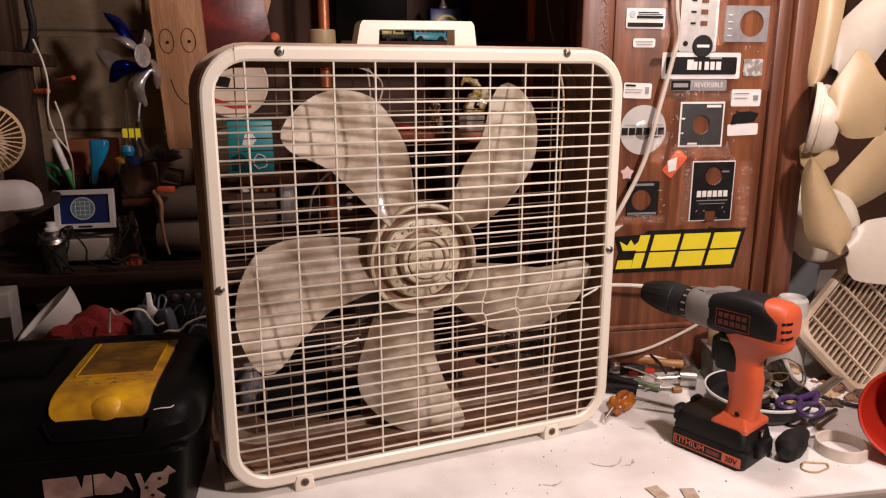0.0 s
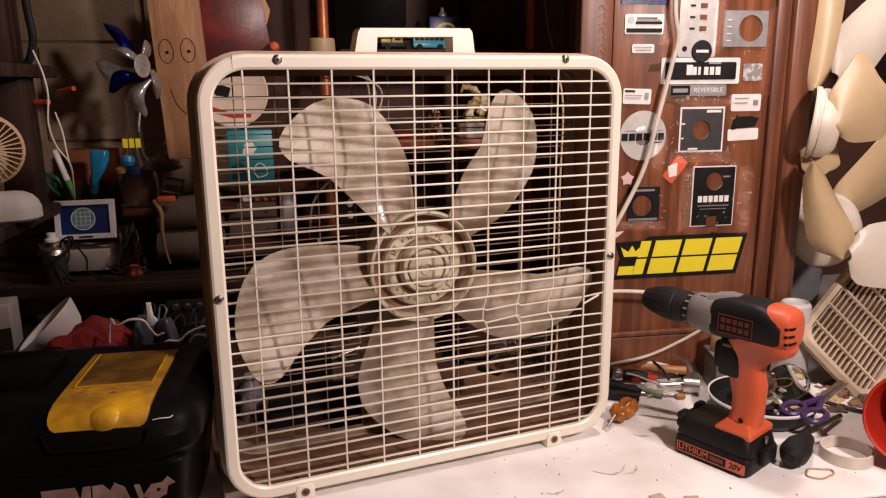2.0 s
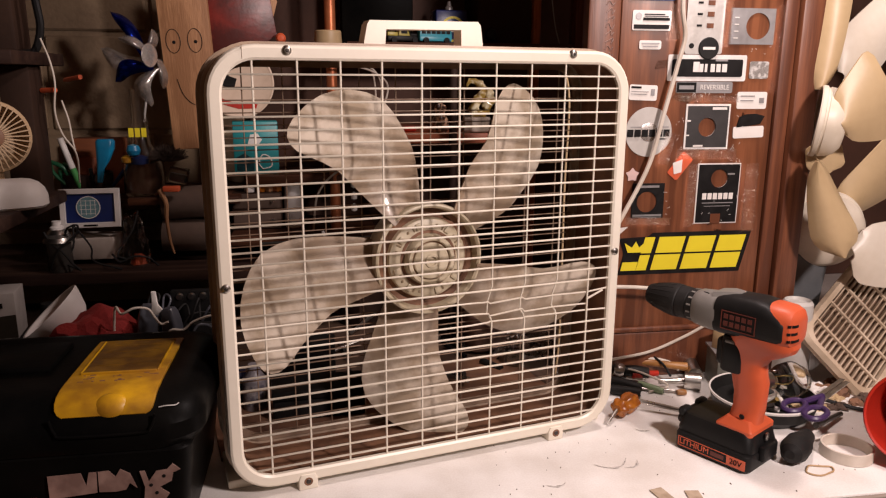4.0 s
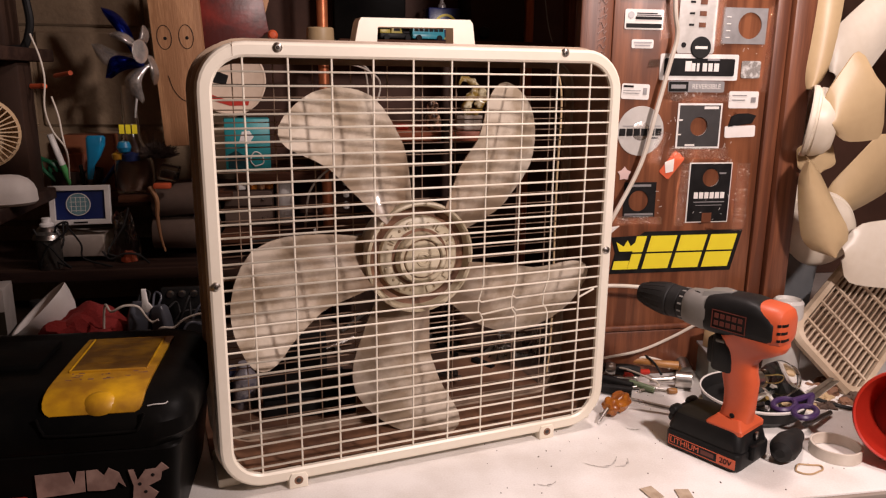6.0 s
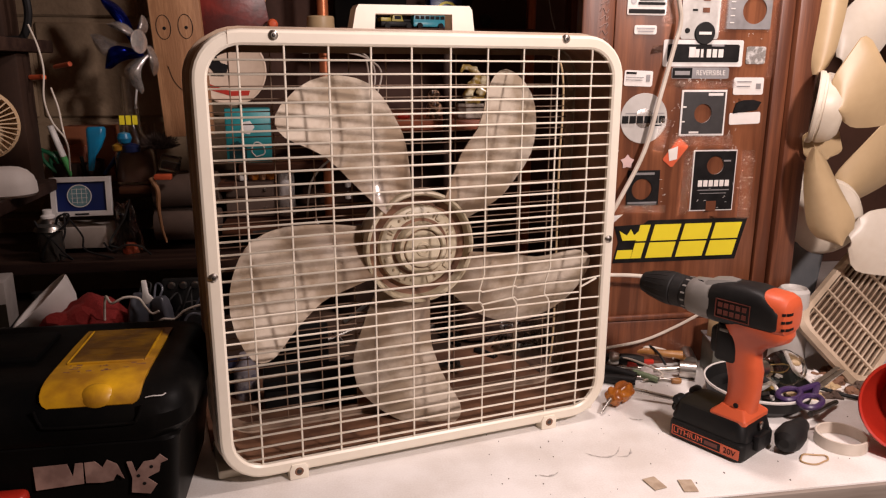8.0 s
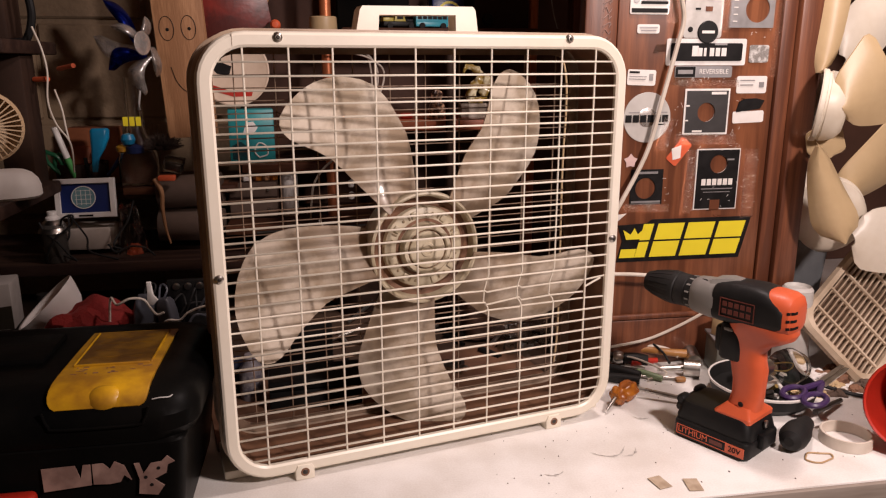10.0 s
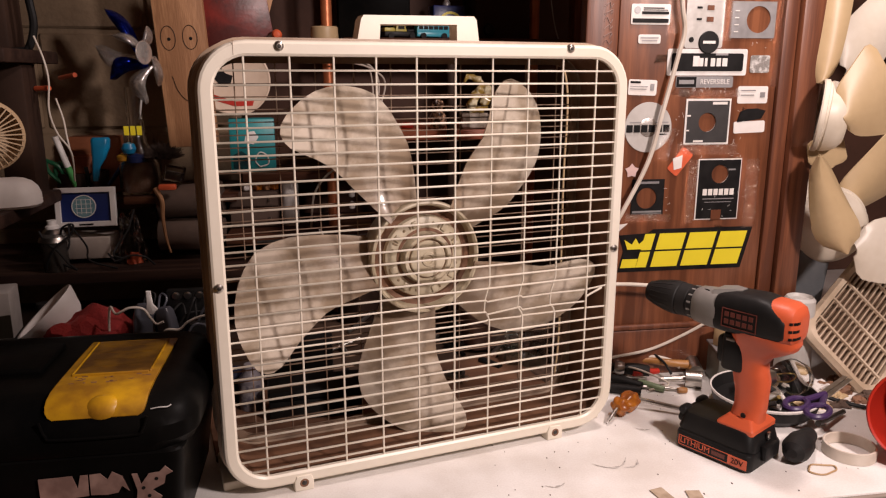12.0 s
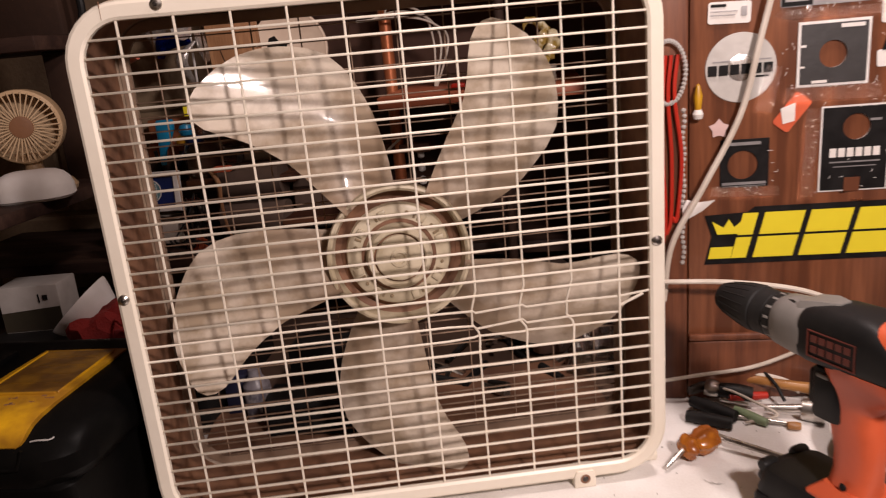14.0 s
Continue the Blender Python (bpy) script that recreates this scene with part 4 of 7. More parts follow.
shell(0.214, [(0.001, 0.016, 0.010), (0.006, 0.012, 0.006), (0.06, 0.005, 0.001), (0.108, 0.0, -0.001), (0.118, -0.001, -0.003), (0.123, 0.004, 0.0)], 0.016, BOX_BLACK, "tub", tool, shift=0.009)
shell(0.226, [(0.118, 0.010, 0.003), (0.121, 0.006, -0.003), (0.132, 0.0, -0.008), (0.148, 0.0, -0.007), (0.158, 0.004, -0.001), (0.166, 0.012, 0.010), (0.171, 0.023, 0.022), (0.1735, 0.036, 0.036)], 0.040, BOX_BLACK, "lid", tool, shift=0.011)
# latch: a rounded tongue lying on the lid, its lip bent down over the front
LX, LW = 0.1455, 0.0475


def tongue(lift, inset=0.0):
    """Rows across the tongue from its back to its lip: the half width draws in at the lip's corners."""
    rows = []
    for y, z, w in ((0.053, 0.1752, 1), (0.0, 0.1765, 1), (-0.070, 0.1765, 1), (-0.088, 0.1758, 1), (-0.100, 0.1735, 0.995), (-0.108, 0.1695, 0.985), (-0.1125, 0.1650, 0.96), (-0.1145, 0.1610, 0.91), (-0.1155, 0.1580, 0.82)):
        rows.append((y, z + lift, (LW - inset) * w))
    return rows


lat = part("latch", loft([[(LX + w * k, y, z + (-0.0006 if abs(k) == 1 else 0.0)) for k in (-1, -0.97, 0.97, 1)] + [(LX + w * k, y + 0.003, z - 0.005) for k in (0.98, -0.98)] for y, z, w in tongue(0.0012)]), YELLOW, tool, "dirty yellow latch with a thumb grip")
part("thumb_grip", lathe([(0, 0.0055), (0.008, 0.0048), (0.0135, 0.0024), (0.0165, -0.001), (0.018, -0.006)], 28, m=Matrix.Translation((LX + 0.006, -0.1085, 0.1660)) @ pose(0, 0, 0, 52) @ Matrix.Diagonal((1.1, 0.8, 1, 1))), YELLOW, lat)
STAINED = material("stained_yellow", (0.30, 0.15, 0.012), (0.12, 0.055, 0.010), 0.3, scale=22, mix=0.8)
part("inset", box(LX - 0.037, LX + 0.037, -0.050, 0.046, 0.1770, 0.1784, 0.0004, 1), STAINED, lat, "stained recessed panel")
part("inset_edge", box(LX - 0.038, LX + 0.038, -0.0535, -0.0502, 0.1768, 0.1798, 0.001), YELLOW, lat)
for s in (-1, 1):
    part("inset_edge", box(LX + s * 0.0385 - 0.0012, LX + s * 0.0385 + 0.0012, -0.0500, 0.046, 0.1768, 0.1792, 0.0008, 1), YELLOW, lat)
for k in range(4):
    part("moulded_line", box(LX - 0.028, LX + 0.028, -0.03 + 0.020 * k, -0.0285 + 0.020 * k, 0.1782, 0.1787), STAINED, lat)
random.seed(77)
for k in range(22):
    x, y = LX + random.uniform(-0.036, 0.038), random.uniform(-0.074, -0.056)
    part("dirt_fleck", box(x, x + random.uniform(0.001, 0.006), y, y + random.uniform(0.0006, 0.002), 0.1775, 0.17805), DULL_BROWN, lat)
# unidentified red thing, likely separate, added as a part of the toolbox
part("red_thing", box(0.040, 0.0835, -0.136, -0.118, 0.030, 0.080, 0.006, 3), RED, tool, "bright red plastic thing in front of the toolbox")
part("lid_ridge", box(-0.19, 0.07, -0.03, 0.05, 0.172, 0.180, 0.003), BOX_BLACK, tool)
part("catch_rim", tube([(LX - 0.049, -0.1215, 0.160), (LX - 0.044, -0.1235, 0.147), (LX - 0.034, -0.1240, 0.1425), (LX + 0.034, -0.1240, 0.1425), (LX + 0.044, -0.1235, 0.147), (LX + 0.049, -0.1215, 0.160)], 0.0016, 8, 5), BOX_BLACK, tool, "moulded rim under the latch")
part("scuff", tube([(0.196, -0.111, 0.1625), (0.203, -0.110, 0.1632), (0.211, -0.107, 0.1620), (0.214, -0.104, 0.1628)], 0.0007, 5, 4), GREY_SCUFF, tool, "pale scrape on the lid corner")
# what is left of two peeling stickers
part("sticker_scrap", prism([(0.088, 0.0995), (0.119, 0.1005), (0.123, 0.086), (0.1265, 0.1005), (0.1335, 0.1005), (0.1325, 0.078), (0.088, 0.0745)], -0.0008, m=Matrix.Translation((0, -0.1175, 0))), PINK, tool)
part("sticker_scrap", prism([(0.1345, 0.0785), (0.1350, 0.1005), (0.145, 0.1010), (0.151, 0.094), (0.156, 0.1020), (0.165, 0.0965), (0.1705, 0.0800), (0.164, 0.0860), (0.160, 0.0790), (0.150, 0.0775)], -0.0008, m=Matrix.Translation((0, -0.1175, 0))), PINK, tool)
part("sticker_scrap", prism([(0.176, 0.064), (0.194, 0.061), (0.201, 0.071), (0.192, 0.079), (0.204, 0.085), (0.206, 0.094), (0.213, 0.097), (0.206, 0.104), (0.200, 0.098), (0.190, 0.097), (0.182, 0.086), (0.179, 0.098), (0.174, 0.098), (0.178, 0.080)], -0.0008, m=Matrix.Translation((0, -0.1175, 0))), PINK, tool)
for x, z in ((0.184, 0.082), (0.189, 0.073), (0.197, 0.091)):
    part("sticker_hole", lathe([(0, 0.0004), (0.0018, 0.0004), (0.0018, 0)], 10, m=pose(x, -0.1183, z, 90)), INK, tool)

# ---- right of the door: fan blades and a grille ----
def paddle(length, w0, w1, bow=0.02, thick=0.0022):
    """A broad fan blade along x, in the x-z plane, bowed along y."""
    bm = bmesh.new()
    rows, cols = 12, 8
    side = {}
    for s, off in (("f", 0.0), ("b", thick)):
        grid = []
        for i in range(rows + 1):
            u = i / rows
            half = (w0 + (w1 - w0) * u ** 0.8) * (math.sqrt(max(1 - ((u - 0.72) / 0.28) ** 2, 0.03)) if u > 0.72 else math.sqrt(max(1 - ((0.22 - u) / 0.22) ** 2, 0.06)) if u < 0.22 else 1)
            grid.append([bm.verts.new((u * length, off + bow * (v * v - 0.4) + bow * 0.6 * v * (1 - 0.5 * u), half * v + 0.12 * length * u * u)) for v in (2 * k / cols - 1 for k in range(cols + 1))])
        side[s] = grid
    for g in side.values():
        for i in range(rows):
            for k in range(cols):
                bm.faces.new((g[i][k], g[i][k + 1], g[i + 1][k + 1], g[i + 1][k]))
    f, b = side["f"], side["b"]
    rim = [(i, 0) for i in range(rows + 1)] + [(rows, k) for k in range(1, cols + 1)] + [(i, cols) for i in range(rows - 1, -1, -1)] + [(0, k) for k in range(cols - 1, 0, -1)]
    for (i, k), (i2, k2) in zip(rim, rim[1:] + rim[:1]):
        bm.faces.new((f[i][k], f[i2][k2], b[i2][k2], b[i][k]))
    return bm


def rotor_thing(label, at, axis, hub_r, blades, hub_mat):
    """A spare rotor: a rimmed drum whose open face looks along axis, and blades given by root, heading in the x-z plane, length, half widths, bow and tilt."""
    own = thing("fan_rotor", label, "fan blade", at, group="spare fan rotors")
    turn = Vector(axis).normalized().to_track_quat("Z", "Y").to_matrix().to_4x4()
    k = hub_r / 0.062
    part("hub", lathe([(r * k, h * k * 0.72) for r, h in ((0, 0.022), (0.040, 0.022), (0.052, 0.024), (0.057, 0.030), (0.0605, 0.0305), (0.062, 0.027), (0.0615, 0.018), (0.0585, 0.0165), (0.0585, 0.012), (0.0600, 0.0105), (0.0585, -0.004), (0.053, -0.022), (0.043, -0.033), (0.02, -0.038), (0, -0.038))], 44, m=turn), hub_mat, own)
    for root, ang, ln, w0, w1, mat, bow, tilt in blades:
        ob = part("blade", paddle(ln, w0, w1, bow), mat, own)
        ob.matrix_basis = Matrix.Translation(Vector(root) - Vector(at)) @ Matrix.Rotation(-radians(ang), 4, "Y") @ Matrix.Rotation(radians(tilt), 4, "X")
    return own


rotor_thing("aged white plastic fan rotor with yellowed blades", (0.793, 0.998, 1.331), (-0.84, 0.53, 0.10), 0.055, (
    ((0.778, 0.955, 1.332), 27, 0.094, 0.026, 0.082, BLADE_TAN, 0.012, 6),
    # tan here is both yellowing and the shade on this upright blade
    ((0.784, 1.020, 1.380), 80, 0.200, 0.018, 0.030, BLADE_TAN, 0.010, -14),
    ((0.800, 1.010, 1.300), -82, 0.050, 0.030, 0.032, BLADE_TAN, 0.008, 10),
    ((0.757, 0.965, 1.276), -74, 0.160, 0.010, 0.041, BLADE_TAN, 0.022, 24)), BLADE_WHITE)
rotor_thing("aged white plastic fan rotor stacked under another", (0.868, 1.075, 1.140), (0.30, 0.90, 0.25), 0.068, (
    # blade in shadow: the tan colour stands for its shade
    ((0.892, 1.075, 1.178), 33, 0.150, 0.024, 0.072, BLADE_TAN, 0.014, 22),
    ((0.868, 1.000, 1.118), -6, 0.170, 0.045, 0.070, BLADE_WHITE, 0.010, 6),
    ((0.850, 1.080, 1.185), 105, 0.060, 0.030, 0.034, BLADE_WHITE, 0.008, 10)), BLADE_WHITE)
rotor_thing("white plastic fan rotor behind the others", (1.08, 1.16, 1.57), (0, -1, 0.1), 0.050, (
    ((1.075, 1.16, 1.560), 220, 0.215, 0.035, 0.056, BLADE_WHITE, 0.012, 10),
    ((1.08, 1.16, 1.58), 100, 0.20, 0.03, 0.07, BLADE_WHITE, 0.012, 10),
    ((1.09, 1.16, 1.56), -40, 0.20, 0.03, 0.07, BLADE_WHITE, 0.012, 10)), BLADE_WHITE)

single("wall_hook", rod((1.08, 1.586, 1.60), (1.08, 1.17, 1.60), 0.006, None, 12), DARK_STEEL, "long dark steel hook carrying a spare rotor", "hook")

gr = thing("loose_grille", "cream plastic fan grille leaning on its corner", "grille")
A0 = Vector((0.757, 0.968, 1.002))
e1 = Vector((0.060, -0.045, -0.072)).normalized()
e2 = Vector((0.13, 0.10, 0.075)).normalized()
e2 = (e2 - e1 * e2.dot(e1)).normalized()
e3 = e1.cross(e2)
gr.matrix_world = Matrix(((e1.x, e2.x, e3.x, A0.x), (e1.y, e2.y, e3.y, A0.y), (e1.z, e2.z, e3.z, A0.z), (0, 0, 0, 1)))
GRILLE_TAN = material("grubby_cream_plastic", (0.60, 0.49, 0.37), (0.42, 0.32, 0.22), 0.45, scale=14, mix=0.6)
GL, GW = 0.32, 0.15


def flat_loop(s, z):
    return [(px + GW / 2, py, z) for px, py in rounded(GW / 2 - s, s, GL - s, 0.028, 6)]


part("rim", loft([flat_loop(0, -0.004), flat_loop(-0.002, 0.004), flat_loop(0.002, 0.012), flat_loop(0.010, 0.012), flat_loop(0.011, -0.004)], closed=True), GRILLE_TAN, gr)
for k in range(15):
    x = 0.015 + k * (GW - 0.030) / 14
    part("slat", box(x - 0.0011, x + 0.0011, 0.01, GL - 0.01, -0.002, 0.007, 0.0005, 1), GRILLE_TAN, gr)
for k in range(5):
    y = 0.05 + 0.055 * k
    part("cross_bar", box(0.008, GW - 0.008, y - 0.002, y + 0.002, 0.005, 0.010, 0.0005, 1), GRILLE_TAN, gr)

# board added behind the slats; its brown stands for the shade between them
part("backing", box(0.012, GW - 0.012, 0.012, GL - 0.012, -0.009, -0.006), material("slat_shade_brown", (0.21, 0.13, 0.08), (0.12, 0.07, 0.042), 0.8, scale=14, mix=0.8), gr, "brown board added for the shade behind the slats")

# ---- the back of the bench ----
for i in range(4):
    for k in range(6):
        x = -1.35 + 0.41 * i - (0.2 if k % 2 else 0)
        if x < -0.2:
            ob = part("block", box(x, min(x + 0.40, 0.02), 1.612, 1.63, 0.885 + 0.2 * k, 1.075 + 0.2 * k, 0.004, 1), CONCRETE, WALL)
single("back_board", box(-0.13, 1.6, 1.585, 1.608, BENCH, 2.1, 0.002), material("brown_board_paint", (0.095, 0.042, 0.026), (0.05, 0.022, 0.014), 0.7, scale=5), "dark brown board behind the bench", "board")
# dark brown sheet added over the white bench top behind the fan
single("dark_bench_sheet", box(-1.08, 0.395, 0.965, 1.60, BENCH + 0.0005, BENCH + 0.0035, 0.0005, 1), material("dark_sheet_tone", (0.09, 0.05, 0.03), (0.05, 0.027, 0.017), 0.7), "dark brown sheet lying behind the fan", "board")
# shelf wood darkened so that its colour holds the dimness of the left end
SHELF_DIM = material("dim_shelf_wood", (0.050, 0.027, 0.019), (0.024, 0.012, 0.009), 0.6, spec=0.2, scale=8, stretch=(0.4, 5, 5), mix=0.7)
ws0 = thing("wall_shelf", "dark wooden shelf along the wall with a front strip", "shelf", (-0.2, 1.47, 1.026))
part("board", box(-0.66, 0.60, -0.134, 0.14, 0.002, 0.020, 0.001), SHELF_DIM, ws0)
part("front_strip", box(-0.66, 0.60, -0.140, -0.1342, 0.0, 0.0205, 0.002), SHELF_DIM, ws0)
# near-black colour stands in for the shade on this upright
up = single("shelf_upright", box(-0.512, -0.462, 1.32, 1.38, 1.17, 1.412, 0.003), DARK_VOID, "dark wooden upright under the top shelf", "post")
single("top_shelf", box(-0.95, -0.448, 1.22, 1.46, 1.412, 1.434, 0.003), SHELF_DIM, "brown wooden top shelf", "shelf")
single("side_shelf", box(-0.95, -0.425, 0.98, 1.325, 1.180, 1.200, 0.003), SHELF_DIM, "dark wooden side shelf", "shelf")
single("side_board", box(-0.95, -0.93, 0.98, 1.46, BENCH, 1.6, 0.002), SHELF_DIM, "dark wooden board at the end of the shelves", "board")
single("bent_tube", tube([(-0.454, 1.360, 1.575), (-0.452, 1.360, 1.521), (-0.449, 1.360, 1.475), (-0.461, 1.360, 1.438), (-0.479, 1.360, 1.432), (-0.559, 1.360, 1.428)], 0.0065, 10), BLACK, "glossy black bent steel tube on the top shelf", "tube")
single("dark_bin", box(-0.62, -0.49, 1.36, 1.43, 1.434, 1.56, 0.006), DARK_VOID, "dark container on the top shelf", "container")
for a, b, m in (((-0.458, 1.360, 1.370), (-0.430, 1.340, 1.371), ORANGE), ((-0.462, 1.500, 1.387), (-0.423, 1.460, 1.393), ORANGE)):
    single("wall_peg", rod(a, b, 0.0045, 0.0045, 12), m, "short orange peg on the wall", "peg", group="orange pegs")
single("wall_peg", lathe([(0, 0.012), (0.006, 0.011), (0.0095, 0.006), (0.0095, -0.01), (0.004, -0.012), (0.004, -0.118), (0, -0.118)], 18, m=pose(-0.053, 1.466, 1.468, 90)), ORANGE, "round orange knob on the board behind the fan", "peg", group="orange pegs")
cable([(-0.441, 1.330, 1.456), (-0.430, 1.330, 1.419), (-0.426, 1.330, 1.382), (-0.431, 1.330, 1.335), (-0.426, 1.340, 1.296), (-0.413, 1.360, 1.259), (-0.419, 1.380, 1.206)], 0.0016, WIRE_WHITE, "thin white cord hanging past the pens")
cable([(-0.428, 1.360, 1.353), (-0.420, 1.360, 1.319), (-0.417, 1.360, 1.284), (-0.415, 1.370, 1.243)], 0.0016, WIRE_WHITE, "loose end of thin white cord")

# small desk fan on the side shelf
AGED = material("aged_cream_plastic", (0.52, 0.37, 0.22), (0.4, 0.27, 0.15), 0.4, scale=20)
df = thing("desk_fan", "small cream desk fan on the side shelf", "fan", (-0.492, 1.215, 1.20), (0, 0, 28))
cage = part("cage_shell", lathe([(0.050, 0.0), (0.055, 0.004), (0.056, 0.012), (0.055, 0.055), (0.046, 0.062), (0.0, 0.064), (0.0, 0.058), (0.044, 0.056), (0.050, 0.05), (0.051, 0.01)], 36, m=pose(0, -0.03, 0.103, -90)), AGED, df)
part("hub_cap", lathe([(0, 0.0), (0.016, 0.001), (0.0175, 0.004), (0.0175, 0.012), (0, 0.012)], 24, m=pose(0, -0.033, 0.103, -90)), material("brown_cap", (0.2, 0.09, 0.04), None, 0.4), df)
for k in range(36):
    part("spoke", box(0.016, 0.0525, -0.0009, 0.0009, 0.0, 0.003), AGED, cage).matrix_basis = pose(0, -0.031, 0.103, -90) @ Matrix.Rotation(radians(10 * k), 4, "Z")
part("neck", rod((0, 0, 0.02), (0, 0, 0.06), 0.014, 0.012), AGED, df)
part("base", lathe([(0, 0), (0.055, 0.0), (0.057, 0.006), (0.05, 0.016), (0.025, 0.024), (0, 0.025)], 32), AGED, df)
single("white_case", loft([[(px, py, z) for px, py in rounded(0.055 - s, -0.04 + s, 0.04 - s, 0.036 - s, 7)] for z, s in ((0, 0.004), (0.004, 0), (0.018, 0.0005), (0.028, 0.004), (0.036, 0.011), (0.041, 0.021), (0.043, 0.032))]), PAPER, "glossy white rounded plastic case on the shelf", "case", (-0.452, 1.15, 1.20), (0, 0, 20))
cable([(-0.50, 1.03, 1.206), (-0.47, 1.05, 1.222), (-0.49, 1.08, 1.208), (-0.52, 1.05, 1.215), (-0.48, 1.02, 1.206), (-0.455, 1.04, 1.212), (-0.50, 1.09, 1.222), (-0.53, 1.06, 1.206)], 0.0028, BLADE_TAN, "coiled cream cord on the side shelf")
single("cream_bracket", prism([(-0.05, 0), (0.03, -0.004), (0.05, 0.006), (0.01, 0.012), (-0.01, 0.026), (-0.03, 0.012)], 0.02, 0.002), BLADE_TAN, "broken cream plastic bracket at the shelf edge", "bracket", (-0.47, 1.0, 1.206), (0, 0, 15))

# picture in a white frame, on a white box
pic = thing("picture_frame", "small white frame with a pale globe on navy", "picture", (-0.411, 1.390, 1.119), (-8, 0, 4))
PW, PH = 0.052, 0.073
part("frame", loft([[(x, y, z) for x, z in ((-PW + s, s), (PW - s, s), (PW - s, PH - s), (-PW + s, PH - s))] for s, y in ((0, 0.012), (0, 0.001), (0.001, 0), (0.009, 0), (0.010, 0.004), (0.010, 0.012))], closed=True), PAPER, pic)
part("print", box(-PW + 0.0095, PW - 0.0095, 0.004, 0.010, 0.0095, PH - 0.0095), NAVY, pic)
part("globe", lathe([(0, 0.001), (0.0195, 0.001), (0.0195, 0)], 32, m=pose(-0.003, 0.0038, 0.038, 90)), SCREEN, pic)
part("globe_ring", lathe([(0.0195, 0), (0.0195, 0.0014), (0.021, 0.0014), (0.021, 0)], 32, m=pose(-0.003, 0.0036, 0.038, 90)), PAPER, pic)
for k in range(4):
    part("globe_line", box(-0.019 + 0.003 * abs(k - 1.5), 0.013 - 0.003 * abs(k - 1.5), 0.0022, 0.0028, 0.026 + 0.008 * k, 0.0268 + 0.008 * k), PAPER, pic)
    part("globe_line", box(-0.0155 + 0.008 * k, -0.0147 + 0.008 * k, 0.0022, 0.0028, 0.024, 0.052), PAPER, pic)
part("emblem", box(-0.012, 0.012, -0.001, 0.0005, 0.003, 0.006), INK, pic)
single("white_box", box(-0.05, 0.05, -0.02, 0.05, 0, 0.042, 0.004), material("grubby_white", (0.58, 0.51, 0.45), (0.42, 0.36, 0.31), 0.6, scale=18), "grubby white box under the picture", "box", (-0.426, 1.420, 1.055))
for a in (0, 1):
    cable([(-0.437, 1.375, 1.129), (-0.436 + 0.03 * a, 1.36, 1.09), (-0.45 + 0.05 * a, 1.35, 1.065), (-0.42 + 0.07 * a, 1.34, 1.05)], 0.0018, BLACK_RUBBER, "thin black cable over the white box")
cable([(-0.323, 1.380, 1.151), (-0.334, 1.370, 1.116), (-0.354, 1.360, 1.086), (-0.356, 1.345, 1.074), (-0.342, 1.345, 1.068)], 0.0018, BLACK_RUBBER, "thin black cable on the shelf")
cable([(-0.478, 1.345, 1.122), (-0.465, 1.340, 1.100), (-0.448, 1.335, 1.088), (-0.433, 1.335, 1.066), (-0.420, 1.340, 1.050)], 0.0019, BLACK_RUBBER, "thin black cable drooping past the spray can")
cable([(-0.445, 1.350, 1.112), (-0.436, 1.340, 1.129), (-0.419, 1.340, 1.134), (-0.424, 1.340, 1.116), (-0.452, 1.335, 1.092), (-0.470, 1.340, 1.060), (-0.466, 1.345, 1.048)], 0.0019, BLACK_RUBBER, "thin black cable looped before the picture")
cable([(-0.366, 1.345, 1.078), (-0.352, 1.340, 1.064), (-0.330, 1.345, 1.072), (-0.305, 1.350, 1.068), (-0.290, 1.36, 1.050)], 0.0019, BLACK_RUBBER, "thin black cable along the shelf edge")
bot = thing("spray_can", "silver spray can with a white nozzle on the shelf", "spray can", (-0.460, 1.36, 1.046))
CH = 1.140 - 1.046
part("can_body", lathe([(0, 0), (0.020, 0), (0.0215, 0.003), (0.0215, CH - 0.034), (0.0225, CH - 0.032), (0.0225, CH - 0.029), (0.019, CH - 0.024), (0.013, CH - 0.017), (0, CH - 0.017)], 28), material("silver_paint", (0.17, 0.155, 0.14), (0.09, 0.08, 0.07), 0.25, 0.6), bot)
part("shoulder", lathe([(0.0120, CH - 0.016), (0.0165, CH - 0.020), (0.0250, CH - 0.034), (0.0262, CH - 0.038), (0.0240, CH - 0.0385), (0.0150, CH - 0.022)], 30), STEEL, bot, "flared bright steel shoulder")
part("nozzle", lathe([(0.012, CH - 0.019), (0.012, CH - 0.012), (0.008, CH - 0.009), (0.008, CH - 0.001), (0, CH)], 18), PAPER, bot)
single("rust_box", box(-0.475, -0.379, 1.54, 1.58, 1.159, 1.273, 0.003), material("rust_brown_card", (0.30, 0.10, 0.04), (0.17, 0.05, 0.02), 0.6, scale=14), "rust brown box behind the pens", "box")

# cup of pens
cup = thing("pen_cup", "dark pen cup crowded with pens", "cup", (-0.442, 1.500, 1.159))
part("cup_body", lathe([(0, 0), (0.045, 0), (0.048, 0.05), (0.044, 0.05), (0.042, 0.004), (0, 0.004)], 24), DARK_VOID, cup)
single("cup_shelf", box(-0.46, -0.30, 1.44, 1.61, 1.159 - 0.016, 1.159, 0.002), WOOD_DARK, "small dark shelf behind the picture", "shelf")
mk = thing("marker", "white marker with a green barrel", "pen", (0, 0, 0))
part("cap", rod((-0.464, 1.440, 1.282), (-0.451, 1.450, 1.224), 0.0055, 0.006), PAPER, mk)
